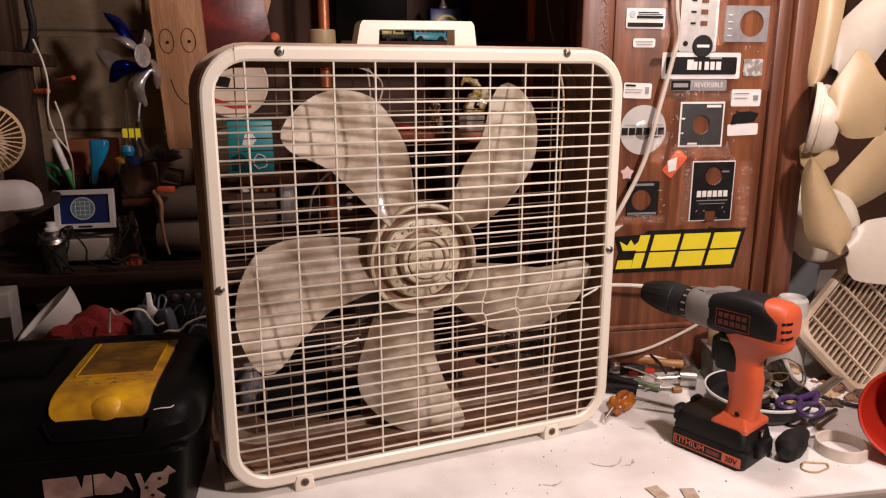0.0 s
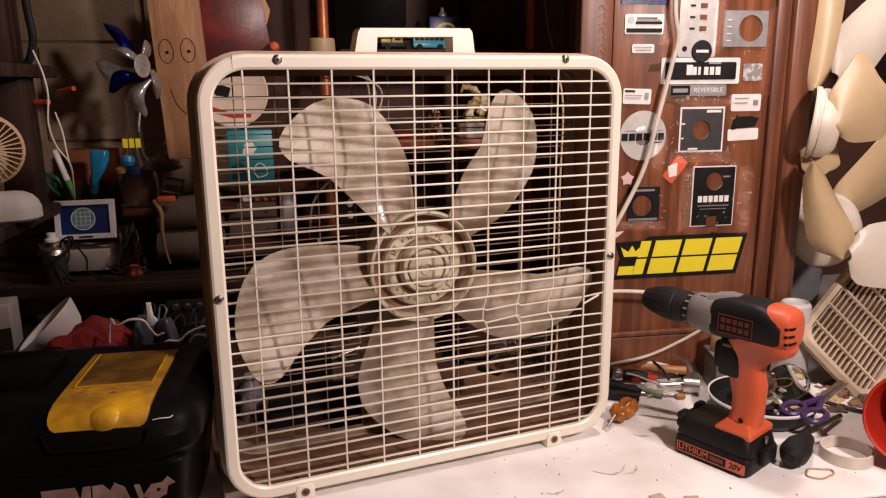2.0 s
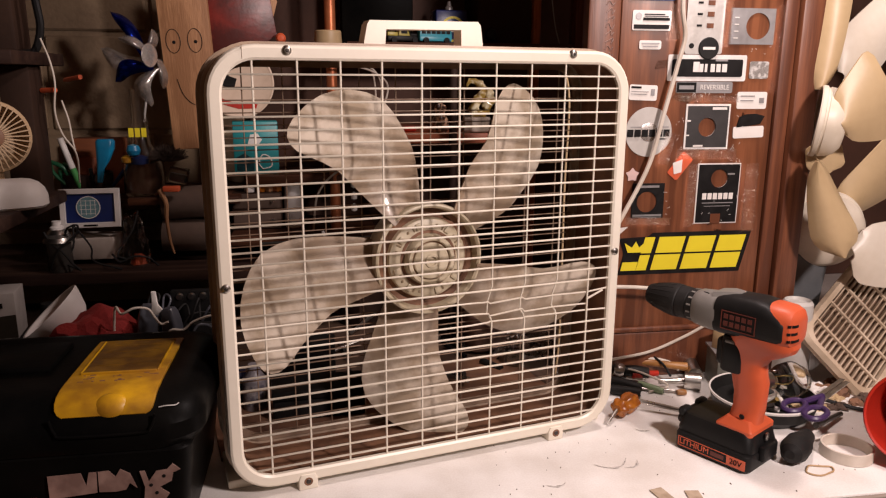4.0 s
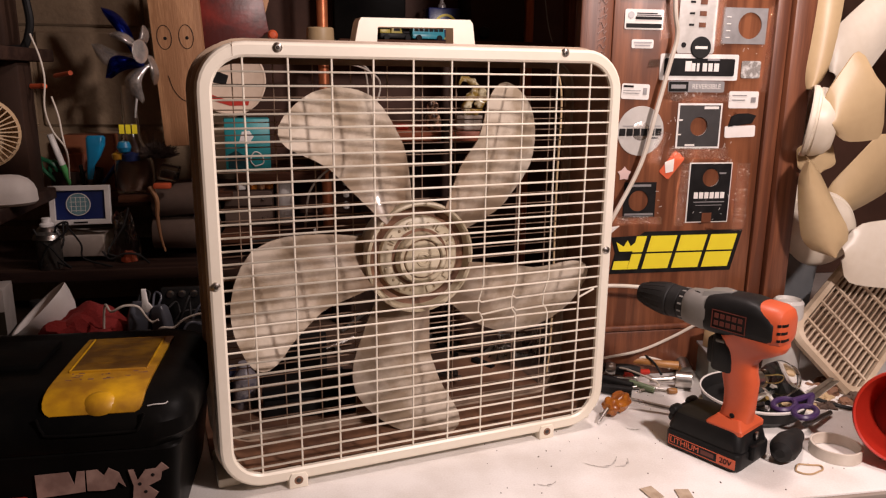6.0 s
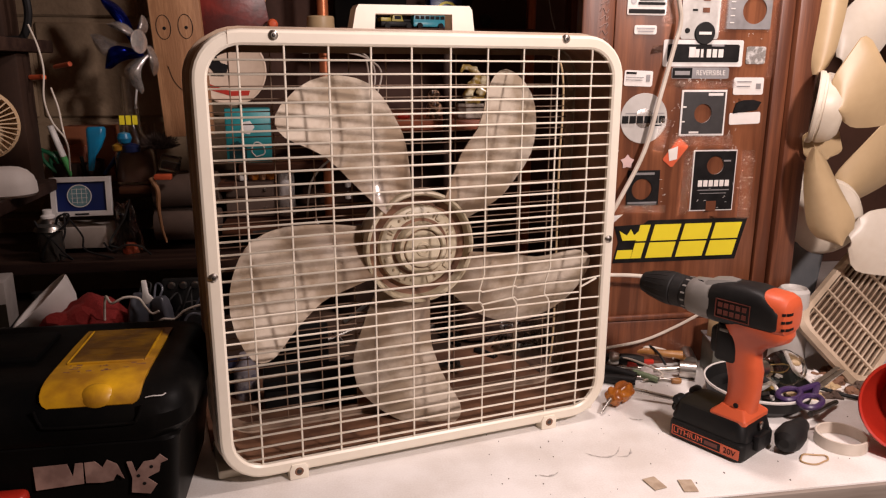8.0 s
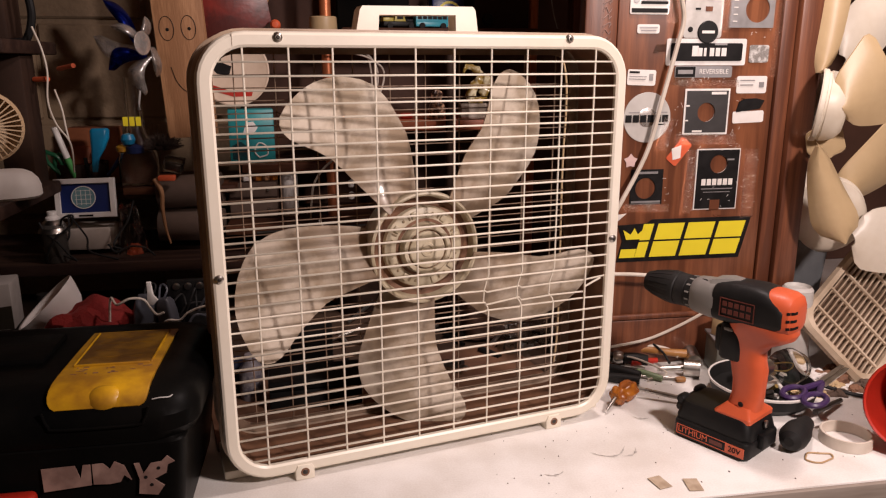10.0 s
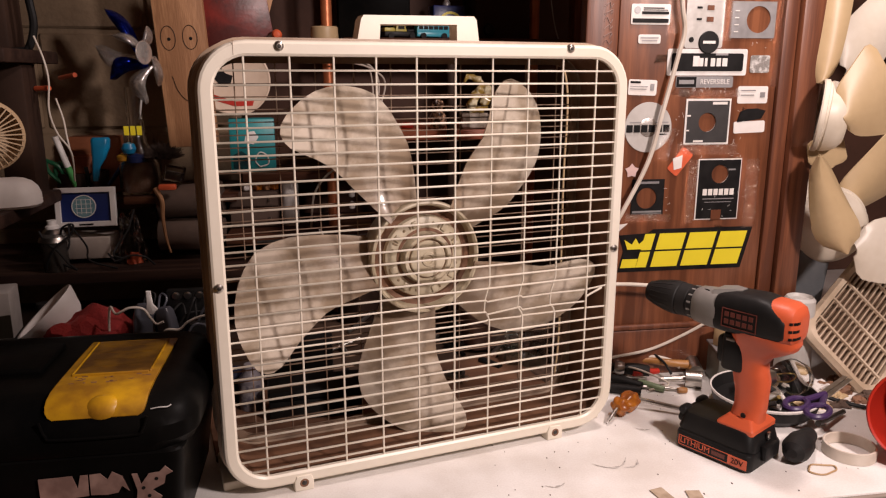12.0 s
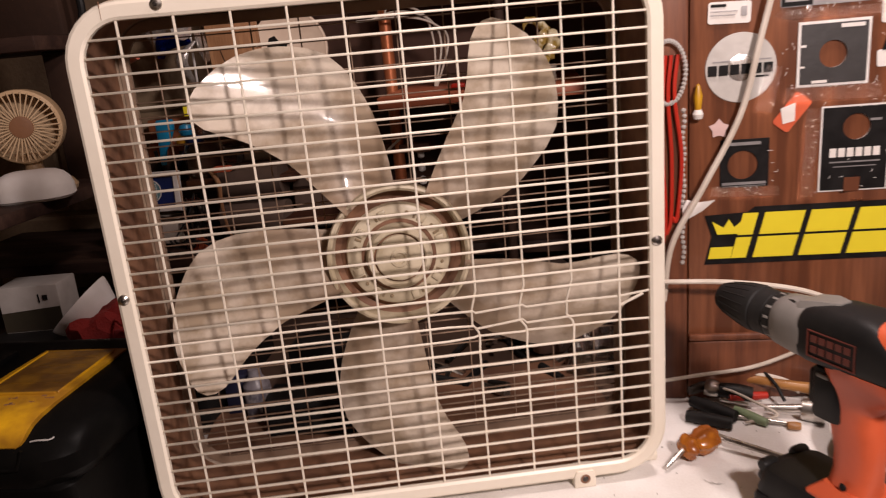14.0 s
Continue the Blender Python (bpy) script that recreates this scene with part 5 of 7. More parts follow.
part("barrel", rod((-0.451, 1.450, 1.224), (-0.442, 1.460, 1.183), 0.006, 0.006), material("bright_green", (0.1, 0.4, 0.12), None, 0.4), mk)
for k, (a, b) in enumerate((((-0.493, 1.460, 1.236), (-0.461, 1.470, 1.184)), ((-0.474, 1.470, 1.230), (-0.461, 1.480, 1.182)))):
    single("scissor_handle", tube([a, ((a[0] + b[0]) / 2 - 0.012, a[1], (a[2] + b[2]) / 2 + 0.004), b, ((a[0] + b[0]) / 2 + 0.008, a[1], (a[2] + b[2]) / 2 + 0.012), a], 0.004, 8), GREEN, "dark green scissor loop in the cup", "scissors", group="green scissor loops")
db = thing("squeeze_bottle", "shiny blue squeeze bulb in the cup", "bulb")
part("bulb", loft([[(px + -0.389 + sh, 1.44 + py, z) for px, py in rounded(w, -w * 0.6, w * 0.6, w * 0.5, 4)] for z, w, sh in ((1.197, 0.005, -0.012), (1.224, 0.007, -0.008), (1.240, 0.012, -0.002), (1.261, 0.0165, 0.003), (1.275, 0.017, 0.004), (1.279, 0.014, 0.004))]), BLUE, db)
for a, b, m in (((-0.419, 1.450, 1.223), (-0.417, 1.460, 1.172), BLACK), ((-0.376, 1.450, 1.195), (-0.353, 1.450, 1.221), BLACK), ((-0.381, 1.450, 1.189), (-0.343, 1.440, 1.239), NAVY)):
    single("pen", rod(a, b, 0.0035, 0.003, 10), m, "thin dark pen in the cup", "pen", group="pens")
single("orange_ball", lathe([(0, -0.04), (0.03, -0.03), (0.042, 0), (0.03, 0.03), (0, 0.04)], 24), material("rust_orange", (0.3, 0.08, 0.03), None, 0.6), "dull orange round thing behind the pens", "ball", (-0.452, 1.560, 1.204))

# pinwheel, bottle and brush
PC = Vector((-0.279, 1.370, 1.425))
pw = thing("pinwheel", "blue and silver foil pinwheel with curled vanes", "pinwheel", PC)


def vane(mat, base, tip, side, width, puff, twist):
    """A curled foil vane from base to tip, bulging to one side."""
    base, tip = Vector(base) - PC, Vector(tip) - PC
    along = (tip - base).normalized()
    across = Vector((along.z, 0, -along.x)) * side
    bm = bmesh.new()
    rows = []
    for i in range(13):
        u = i / 12
        half = width * (0.25 + 1.35 * u) * (1 - u ** 2.2) ** 0.75 + 0.0004
        mid = base.lerp(tip, u) + across * width * 0.9 * math.sin(math.pi * u) + Vector((0, -puff * math.sin(math.pi * u), 0))
        rows.append([bm.verts.new(mid + across * half * v + Vector((0, twist * v * (1 - 0.6 * u) + 0.012 * (v * v - 0.4), 0))) for v in (k / 4 - 1 for k in range(9))])
    for a, b in zip(rows, rows[1:]):
        for k in range(8):
            bm.faces.new((a[k], a[k + 1], b[k + 1], b[k]))
    bmesh.ops.solidify(bm, geom=bm.faces[:], thickness=0.0004)
    part("vane", bm, mat, pw, smooth=60)


vane(FOIL_BLUE, (-0.290, 1.380, 1.430), (-0.343, 1.400, 1.506), 1, 0.012, 0.02, 0.012)
vane(FOIL, (-0.281, 1.370, 1.425), (-0.359, 1.380, 1.443), -1, 0.018, 0.015, -0.014)
vane(FOIL, (-0.276, 1.360, 1.432), (-0.326, 1.360, 1.460), 1, 0.009, 0.02, 0.010)
vane(FOIL, (-0.284, 1.375, 1.436), (-0.271, 1.380, 1.476), 1, 0.008, 0.01, 0.012)
vane(FOIL_BLUE, (-0.270, 1.370, 1.407), (-0.340, 1.380, 1.385), 1, 0.017, 0.03, -0.010)
vane(FOIL, (-0.265, 1.370, 1.410), (-0.281, 1.370, 1.342), 1, 0.020, 0.02, 0.012)
vane(FOIL, (-0.266, 1.380, 1.425), (-0.262, 1.390, 1.373), -1, 0.008, 0.02, 0.010)
part("centre_disc", lathe([(0, 0.004), (0.009, 0.0035), (0.019, 0.001), (0.020, 0)], 28, m=pose(-0.270 - PC.x, -0.035, 1.430 - PC.z, 90, 0, 62)), FOIL, pw)
part("rivet", lathe([(0, 0.004), (0.003, 0.003), (0.004, 0)], 12, m=pose(-0.273 - PC.x, -0.039, 1.430 - PC.z, 90, 0, 30)), STEEL, pw)
part("stick", rod((0.0, 0.012, 0), Vector((-0.314, 1.450, 1.312)) - PC, 0.002), PAPER, pw)
cb = thing("plastic_bottle", "clear plastic bottle with a yellow band", "bottle", (-0.323, 1.450, 1.171))
part("bottle_body", lathe([(0, 0), (0.034, 0), (0.037, 0.01), (0.036, 0.050), (0.030, 0.074), (0.018, 0.098), (0.0155, 0.13), (0.013, 0.19), (0.0135, 0.20), (0.010, 0.20), (0.010, 0.132), (0.014, 0.097), (0.027, 0.073), (0.034, 0.049), (0.035, 0.012), (0, 0.003)], 32), CLEAR, cb)
part("dregs", lathe([(0, 0.004), (0.033, 0.006), (0.0335, 0.030), (0.031, 0.046), (0.024, 0.062), (0, 0.066)], 28), material("brown_dregs", (0.20, 0.10, 0.06), (0.11, 0.055, 0.035), 0.5, scale=30), cb, "cloudy brown contents")
for k in range(3):
    part("print_bar", box(-0.0165 + 0.0115 * k, -0.0075 + 0.0115 * k, -0.0195, -0.0188, 0.112, 0.129), LOGO_YELLOW, cb)
single("bottle_shelf", box(-0.345, -0.14, 1.40, 1.61, 1.171 - 0.014, 1.171, 0.002), WOOD_DARK, "dark narrow shelf under the bottle", "shelf")
single("bottle_stopper", lathe([(0, -0.012), (0.010, -0.008), (0.013, 0), (0.010, 0.009), (0, 0.012)], 16), BLUE, "shiny blue round bottle stopper", "stopper", (-0.326, 1.400, 1.261))
single("bottle_stopper", lathe([(0, -0.009), (0.008, -0.006), (0.009, 0.003), (0, 0.008)], 16), YELLOW, "small yellow bottle stopper", "stopper", (-0.340, 1.400, 1.245))
single("bottle_stopper", lathe([(0, -0.009), (0.016, -0.008), (0.017, 0.004), (0, 0.009)], 18), NAVY, "flat dark blue bottle stopper", "stopper", (-0.318, 1.410, 1.243))
br = thing("paint_brush", "fluffy dark brush standing in a clear square pot", "brush")
random.seed(4)
bm = bmesh.new()
for k in range(900):
    u, q = random.uniform(-1, 1), random.uniform(0, 2 * math.pi)
    way = Vector((math.sqrt(1 - u * u) * math.cos(q), math.sqrt(1 - u * u) * math.sin(q), abs(u) * 0.8 + 0.1))
    a = Vector((-0.268, 1.410, 1.240)) + way * random.uniform(0.0, 0.010)
    b = a + Vector((way.x * 0.032, way.y * 0.022, way.z * 0.030)) * random.uniform(0.6, 1.05)
    tube([a, (a + b) / 2 + Vector((random.uniform(-0.003, 0.003), 0, random.uniform(-0.003, 0.003))), b], 0.00055, 3, curved=False, bm=bm)
tagged(part("bristles", bm, material("dark_brown_hair", (0.05, 0.028, 0.018), (0.025, 0.014, 0.01), 0.8, scale=40), br, smooth=0), kind="stuff")
part("pot", box(-0.017, 0.017, -0.014, 0.014, -0.016, 0.014, 0.003), CLEAR, br, "clear square pot").matrix_basis = Matrix.Translation((-0.250, 1.405, 1.214)) @ pose(0, 0, 0, 0, 14, 0)
part("pot_base", box(-0.014, 0.014, -0.011, 0.011, -0.012, 0.002, 0.002), DARK_STEEL, br).matrix_basis = Matrix.Translation((-0.250, 1.405, 1.214)) @ pose(0, 0, 0, 0, 14, 0)

# bundled tubes with an orange clip
for a, b in (((-0.285, 1.420, 1.156), (-0.167, 1.420, 1.164)), ((-0.288, 1.420, 1.095), (-0.168, 1.420, 1.092))):
    t2 = thing("card_tube", "brown card tube lying on the shelf", "tube", group="card tubes")
    own = rod(a, b, 0.031, 0.031, 24)
    part("tube_wall", own, CARD, t2)
part_clip = thing("spring_clip", "wooden clip with an orange jaw", "clip")
part("jaw", box(-0.014, 0.016, -0.008, 0.008, -0.005, 0.005, 0.002), ORANGE, part_clip).matrix_basis = Matrix.Translation((-0.260, 1.375, 1.192))
part("arm", tube([(-0.281, 1.375, 1.191), (-0.271, 1.375, 1.166), (-0.272, 1.375, 1.134), (-0.269, 1.375, 1.096), (-0.263, 1.375, 1.068)], lambda u: 0.005 - 0.003 * u, 8), PINE, part_clip)

# the plank with a drawn face
pl = thing("pine_plank", "upright bare pine plank with a face drawn on it", "plank", (-0.222, 1.400, 1.528), (0, -2.6, 0))
part("board", box(-0.044, 0.044, 0, 0.019, -0.265, 0.30, 0.002), PINE, pl)
for x in (-0.022, 0.016):
    eye = [(x + 0.0125 * math.cos(a), -0.0006, -0.070 + 0.021 * math.sin(a)) for a in (2 * math.pi * k / 20 for k in range(21))]
    part("drawn_line", tube(eye, 0.0006, 5, 1, curved=False), INK, pl)
    part("drawn_dot", lathe([(0, 0.0008), (0.0028, 0.0006), (0.0032, 0)], 10, m=pose(x + 0.001, 0, -0.072, 90)), INK, pl)
part("drawn_line", tube([(-0.023, -0.0006, -0.137), (-0.016, -0.0006, -0.163), (-0.002, -0.0006, -0.181), (0.014, -0.0006, -0.184), (0.028, -0.0006, -0.170)], 0.0006, 5), INK, pl)

# pictures and papers behind the fan
single("red_poster", prism([(-0.06, -0.045), (0.02, -0.05), (0.075, -0.01), (0.06, 0.09), (-0.06, 0.10)], 0.004, 0.001), DARK_RED, "glossy dark red packet behind the plank", "packet", (-0.135, 1.470, 1.485), (0, 0, 8))
single("paper_bag", prism([(-0.07, 0), (0.06, -0.03), (0.075, 0.02), (0.05, 0.08), (-0.07, 0.1)], 0.006, 0.001), PINE, "crumpled tan paper behind the packet", "paper", (-0.133, 1.490, 1.518), (0, 0, 5))
pp = thing("paper_plate", "round cream paper plate with a red stripe and black printing", "plate", (-0.136, 1.460, 1.383), (0, 4, 6))
part("disc", lathe([(0, 0.0015), (0.060, 0.0015), (0.064, 0.0035), (0.0665, 0.003), (0.0670, -0.002), (0.064, -0.004), (0, -0.004)], 56, m=pose(0, 0, 0, 90)), material("cream_paper", (0.68, 0.55, 0.43), (0.56, 0.43, 0.32), 0.55, scale=16), pp)
part("red_mark", prism([(-0.050, -0.026), (0.0, -0.040), (0.036, -0.0365), (0.034, -0.046), (0.0, -0.049), (-0.046, -0.038)], -0.0008, m=Matrix.Translation((0, -0.0015, 0))), RED, pp)
part("black_mark", prism([(-0.040, 0.002), (-0.030, -0.008), (-0.008, -0.009), (-0.004, 0.008), (-0.018, 0.012), (-0.026, 0.022), (-0.036, 0.018)], -0.0008, m=Matrix.Translation((0, -0.0015, 0))), INK, pp)
part("black_mark", prism([(-0.036, -0.014), (-0.012, -0.013), (-0.012, -0.0115), (-0.036, -0.0125)], -0.0008, m=Matrix.Translation((0, -0.0015, 0))), INK, pp)
sg = thing("teal_box", "teal printed box with a pale figure", "box", (-0.109, 1.450, 1.205), (0, 0, 6))
part("carton", box(-0.043, 0.043, 0, 0.05, 0, 0.105, 0.002), TEAL, sg)
part("pale_print", prism([(-0.016, 0.060), (0.002, 0.056), (0.012, 0.070), (0.004, 0.082), (-0.010, 0.080)], -0.0008), PAPER, sg)
part("pale_print", tube([(0.012, -0.0006, 0.012), (0.004, -0.0006, 0.024), (0.012, -0.0006, 0.040), (0.026, -0.0006, 0.034), (0.028, -0.0006, 0.018), (0.012, -0.0006, 0.012)], 0.0014, 6), PAPER, sg)
part("dark_print", prism([(-0.038, 0.010), (-0.006, 0.006), (-0.004, 0.030), (-0.022, 0.044), (-0.038, 0.036)], -0.0007), material("dark_teal_print", (0.006, 0.07, 0.08), (0.004, 0.03, 0.04), 0.4, scale=60, mix=0.8), sg)
single("mid_shelf", box(-0.13, 0.10, 1.43, 1.585, 1.205 - 0.016, 1.205, 0.002), WOOD_DARK, "dark shelf under the teal box", "shelf")
single("pale_jar", lathe([(0, 0), (0.016, 0), (0.017, 0.01), (0.017, 0.085), (0.012, 0.09), (0, 0.09)], 20), PAPER, "dusty pale jar on the shelf", "jar", (-0.043, 1.460, 1.098))
jar_z = 1.098
single("low_shelf", box(-0.16, 0.12, 1.36, 1.585, jar_z - 0.016, jar_z, 0.002), WOOD_DARK, "dark low shelf behind the fan", "shelf")
dr = thing("card_cabinet", "dusty brown card cabinet with two drawers on the low shelf", "cabinet", (-0.112, 1.432, jar_z))
part("case", box(-0.048, 0.048, 0.004, 0.09, 0, 0.074, 0.002), DARK_VOID, dr)
for z0, z1 in ((0.003, 0.036), (0.043, 0.072)):
    drawer = part("drawer", box(-0.046, 0.046, 0, 0.03, z0, z1, 0.003), CARD, dr)
    part("pull", rod((0.030, -0.004, (z0 + z1) / 2), (0.030, 0.002, (z0 + z1) / 2), 0.003, 0.003, 10), STEEL, drawer, "small steel pull")
for x, w, m in ((-0.128, 0.010, PAPER), (-0.106, 0.009, AMBER), (-0.088, 0.007, PINE), (-0.073, 0.006, AMBER)):
    single("small_packet", box(-w, w, -0.006, 0.010, 0, 0.0125, 0.003), m, "small amber or pale packet on the card cabinet", "packet", (x, 1.445, jar_z + 0.074), (0, 0, 500 * x), group="small packets")
FZ = 1.289
cp = thing("copper_pipe", "upright copper pipe with a cream collar", "pipe")
part("pipe", rod((0.043, 1.44, BENCH), (0.040, 1.44, 2.1), 0.0105, 0.0105, 20), COPPER, cp)
part("collar", lathe([(0.011, 0), (0.026, 0), (0.0265, 0.002), (0.0255, 0.024), (0.024, 0.026), (0.011, 0.026)], 28, m=pose(0.037, 1.44, 1.456)), BLADE_TAN, cp)
cable([(0.052, 1.420, 1.217), (0.027, 1.420, 1.197), (0.007, 1.420, 1.167), (-0.000, 1.420, 1.128), (-0.005, 1.420, 1.070)], 0.0022, WIRE_WHITE, "white cable arching behind the blades")
for k in range(3):
    cable([(0.05 - 0.024 * k, 1.40, 1.415), (0.06 + 0.012 * k, 1.40, 1.435 - 0.01 * k), (0.11 + 0.01 * k, 1.41, 1.42 - 0.01 * k), (0.125 + 0.012 * k, 1.42, 1.37), (0.12, 1.42, FZ)], 0.0018, WIRE_WHITE, "pale looped wire behind the fan")
for k in range(3):
    single("white_bead", lathe([(0, -0.009), (0.006, -0.006), (0.0065, 0.005), (0, 0.009)], 12), PAPER, "small white bead on a string", "bead", (0.080, 1.45, 1.184 - 0.024 * k), group="string of white beads")

# dark boxes, can and toys on the upper shelf
SZ = 1.459
single("upper_shelf", box(0.07, 0.50, 1.36, 1.585, SZ - 0.018, SZ, 0.002), WOOD_DARK, "dark upper shelf behind the fan", "shelf")
single("black_case", box(0.065, 0.205, 1.47, 1.58, SZ, SZ + 0.4, 0.003), BOX_BLACK, "tall black case on the upper shelf", "case")
dc = thing("dark_cabinet", "dark cabinet with a round knob on the upper shelf", "cabinet", (0.385, 1.44, SZ))
part("body", box(-0.055, 0.055, 0, 0.14, 0, 0.5, 0.004), DARK_VOID, dc)
part("knob", lathe([(0, 0.010), (0.010, 0.008), (0.012, 0)], 20, m=pose(-0.028, 0, 0.02, 90)), BLACK, dc)
can = thing("blue_can", "navy blue tin with a yellow ring printed on it", "tin", (0.280, 1.45, SZ), (0, 0, 8))
part("can_body", box(-0.033, 0.033, 0, 0.04, 0, 0.066, 0.003), NAVY, can)
part("ring", lathe([(0.020, 0), (0.020, 0.001), (0.0245, 0.001), (0.0245, 0)], 32, m=pose(0.002, -0.0003, 0.030, 90)), LOGO_YELLOW, can)
part("print_bar", box(-0.012, 0.016, -0.001, 0.0005, 0.036, 0.044), PAPER, can)
part("print_bar", box(-0.006, 0.018, -0.001, 0.0005, 0.024, 0.031), PAPER, can)
part("spout", lathe([(0, 0.0), (0.008, 0.0), (0.008, 0.006), (0.005, 0.009), (0.003, 0.018), (0, 0.018)], 14, m=pose(0, 0.02, 0.066)), GREY_PLATE, can)


def toy(label, at, mat, roof, hood):
    own = thing("toy_car", label, "toy car", at, (0, 0, 12), group="toy vehicles")
    part("chassis", box(-0.033, 0.033, 0, 0.022, 0.004, 0.014, 0.002), BLACK if hood else mat, own)
    cab = part("cab", prism([(-0.033 if not hood else -0.012, 0.013), (0.033 if not hood else 0.012, 0.013), (0.031 if not hood else 0.007, 0.027), (-0.031 if not hood else -0.008, 0.027)], 0.02, 0.001, m=Matrix.Translation((0, 0.001, 0))), mat, own)
    for k in range(6 if not hood else 1):
        part("window", box(-0.029 + 0.010 * k if not hood else -0.006, -0.021 + 0.010 * k if not hood else 0.006, -0.0002, 0.001, 0.0175, 0.0235), INK, cab)
    if hood:
        part("bed", box(-0.033, -0.013, 0.0, 0.021, 0.013, 0.020, 0.001), mat, own)
        part("hood", box(0.011, 0.033, 0.001, 0.02, 0.013, 0.018, 0.002), BLACK, own)
    for x in (-0.021, 0.021):
        part("wheel", lathe([(0, -0.002), (0.0055, -0.002), (0.0055, 0.004), (0, 0.004)], 14, m=pose(x, 0.0, 0.0055, 90)), INK, own)


toy("yellow toy pick-up truck on the upper shelf", (0.180, 1.40, SZ), material("toy_yellow", (0.5, 0.42, 0.08), None, 0.4), None, True)
toy("light blue toy bus on the upper shelf", (0.241, 1.40, SZ), material("toy_blue", (0.06, 0.42, 0.55), None, 0.35), None, False)

# red shelf with figures
FZ = 1.3004
single("red_shelf", box(0.058, 0.3605, 1.241, 1.585, FZ - 0.018, FZ, 0.002), material("red_brown_board", (0.46, 0.14, 0.065), (0.32, 0.085, 0.04), 0.5), "red brown shelf behind the fan", "shelf")


def figure(label, at, mat, s):
    """A little seated figure in one lumpy skin: base, round body, head with two tufts."""
    loops = []
    for z, r, lobe, turn in ((0.0, 0.015, 0.10, 0), (0.004, 0.018, 0.12, 0), (0.009, 0.016, 0.25, 0), (0.015, 0.015, 0.30, 10), (0.022, 0.0165, 0.25, 20), (0.031, 0.017, 0.18, 15), (0.039, 0.013, 0.22, 0), (0.044, 0.0085, 0.1, 0), (0.049, 0.011, 0.12, 0), (0.056, 0.013, 0.15, 0), (0.062, 0.0105, 0.45, 0), (0.067, 0.007, 0.75, 0), (0.072, 0.003, 0.85, 0)):
        loops.append([(s * r * (1 + lobe * math.cos(2 * a + radians(turn)) + 0.4 * lobe * math.cos(5 * a)) * math.cos(a), s * r * 0.85 * (1 + 0.4 * lobe * math.cos(5 * a)) * math.sin(a), s * z) for a in (2 * math.pi * k / 28 for k in range(28))])
    return single("figurine", loft(loops), mat, label, "figurine", at, smooth=50)


GOLD_PALE = material("pale_gold_paint", (0.95, 0.88, 0.62), (0.34, 0.2, 0.06), 0.25, 0.0, scale=55, mix=0.95)
figure("small orange and black striped figurine on the red shelf", (0.228, 1.27, FZ), material("striped_glaze", (0.95, 0.60, 0.38), (0.05, 0.022, 0.014), 0.3, scale=130, mix=0.8), 0.70)
# a glazed swan-like swirl: one skin of a curled neck, a body and a wing
bm = bmesh.new()
tube([(-0.020, 0, 0.056), (-0.017, 0, 0.066), (-0.007, 0, 0.070), (0.007, 0, 0.062), (0.013, 0, 0.050), (0.007, 0, 0.038), (-0.002, 0, 0.027), (-0.006, 0, 0.012), (-0.002, 0, 0.002)], lambda u: 0.002 + 0.0095 * min(1, u * 1.8) * (1 - 0.3 * u), 12, bm=bm)
tube([(0.012, -0.004, 0.052), (0.022, -0.006, 0.046), (0.026, -0.004, 0.034), (0.020, -0.004, 0.020), (0.022, -0.002, 0.006)], lambda u: 0.0035 + 0.0075 * math.sin(3.1 * u), 10, bm=bm)
tube([(-0.008, -0.003, 0.004), (0.006, -0.006, 0.010), (0.018, -0.004, 0.003)], 0.007, 10, bm=bm)
for v in bm.verts:
    n = v.co.copy() * 90
    v.co = (v.co + Vector((noise.noise(n), noise.noise(n + Vector((9, 0, 0))), noise.noise(n + Vector((0, 9, 0))))) * 0.005) * 0.9
single("figurine", bm, material("cream_glaze", (0.90, 0.82, 0.58), (0.36, 0.24, 0.06), 0.15, scale=70, mix=0.9), "curled cream and gold glazed figurine on a jar", "figurine", (0.2952, 1.272, FZ + 0.0268), smooth=60)
single("cut_glass_jar", lathe([(0, 0), (0.0232, 0), (0.0259, 0.0036), (0.0237, 0.0134), (0.0259, 0.0232), (0.0241, 0.0268), (0, 0.0268)], 9), material("dusty_cut_glass", (0.52, 0.45, 0.39), (0.3, 0.25, 0.2), 0.2, scale=50, mix=0.8), "grey faceted glass jar under the figurine", "jar", (0.2952, 1.272, FZ), smooth=0)
single("red_toy", box(-0.011, 0.011, -0.01, 0.01, 0, 0.010, 0.004), RED, "small bright red toy on the shelf", "toy", (0.1752, 1.28, FZ))
single("wood_post", box(0.525, 0.585, 1.42, 1.46, BENCH, 2.1, 0.003), WOOD_RAIL, "brown wooden post behind the door", "post")
single("copper_post", rod((0.455, 1.47, BENCH), (0.455, 1.47, 2.1), 0.012, 0.012, 18), COPPER, "upright copper pipe in the dark", "pipe")
cable([(0.46, 1.40, 1.6), (0.475, 1.40, 1.50), (0.49, 1.40, 1.45)], 0.0012, GREY_PLATE, "thin grey wire in the dark")
cable([(0.346, 1.030, 1.422), (0.361, 1.030, 1.418), (0.377, 1.030, 1.400), (0.384, 1.030, 1.368), (0.385, 1.030, 1.318), (0.383, 1.030, 1.232), (0.385, 1.03, 1.0), (0.38, 1.03, BENCH + 0.005)], 0.0018, BLADE_TAN, "tan mains cable looped behind the fan")
single("grey_rod", rod((0.2442, 1.226, BENCH), (0.2442, 1.226, 1.43), 0.0072, 0.0072, 16), DARK_VOID, "upright dark grey steel rod behind the fan", "rod")
random.seed(9)
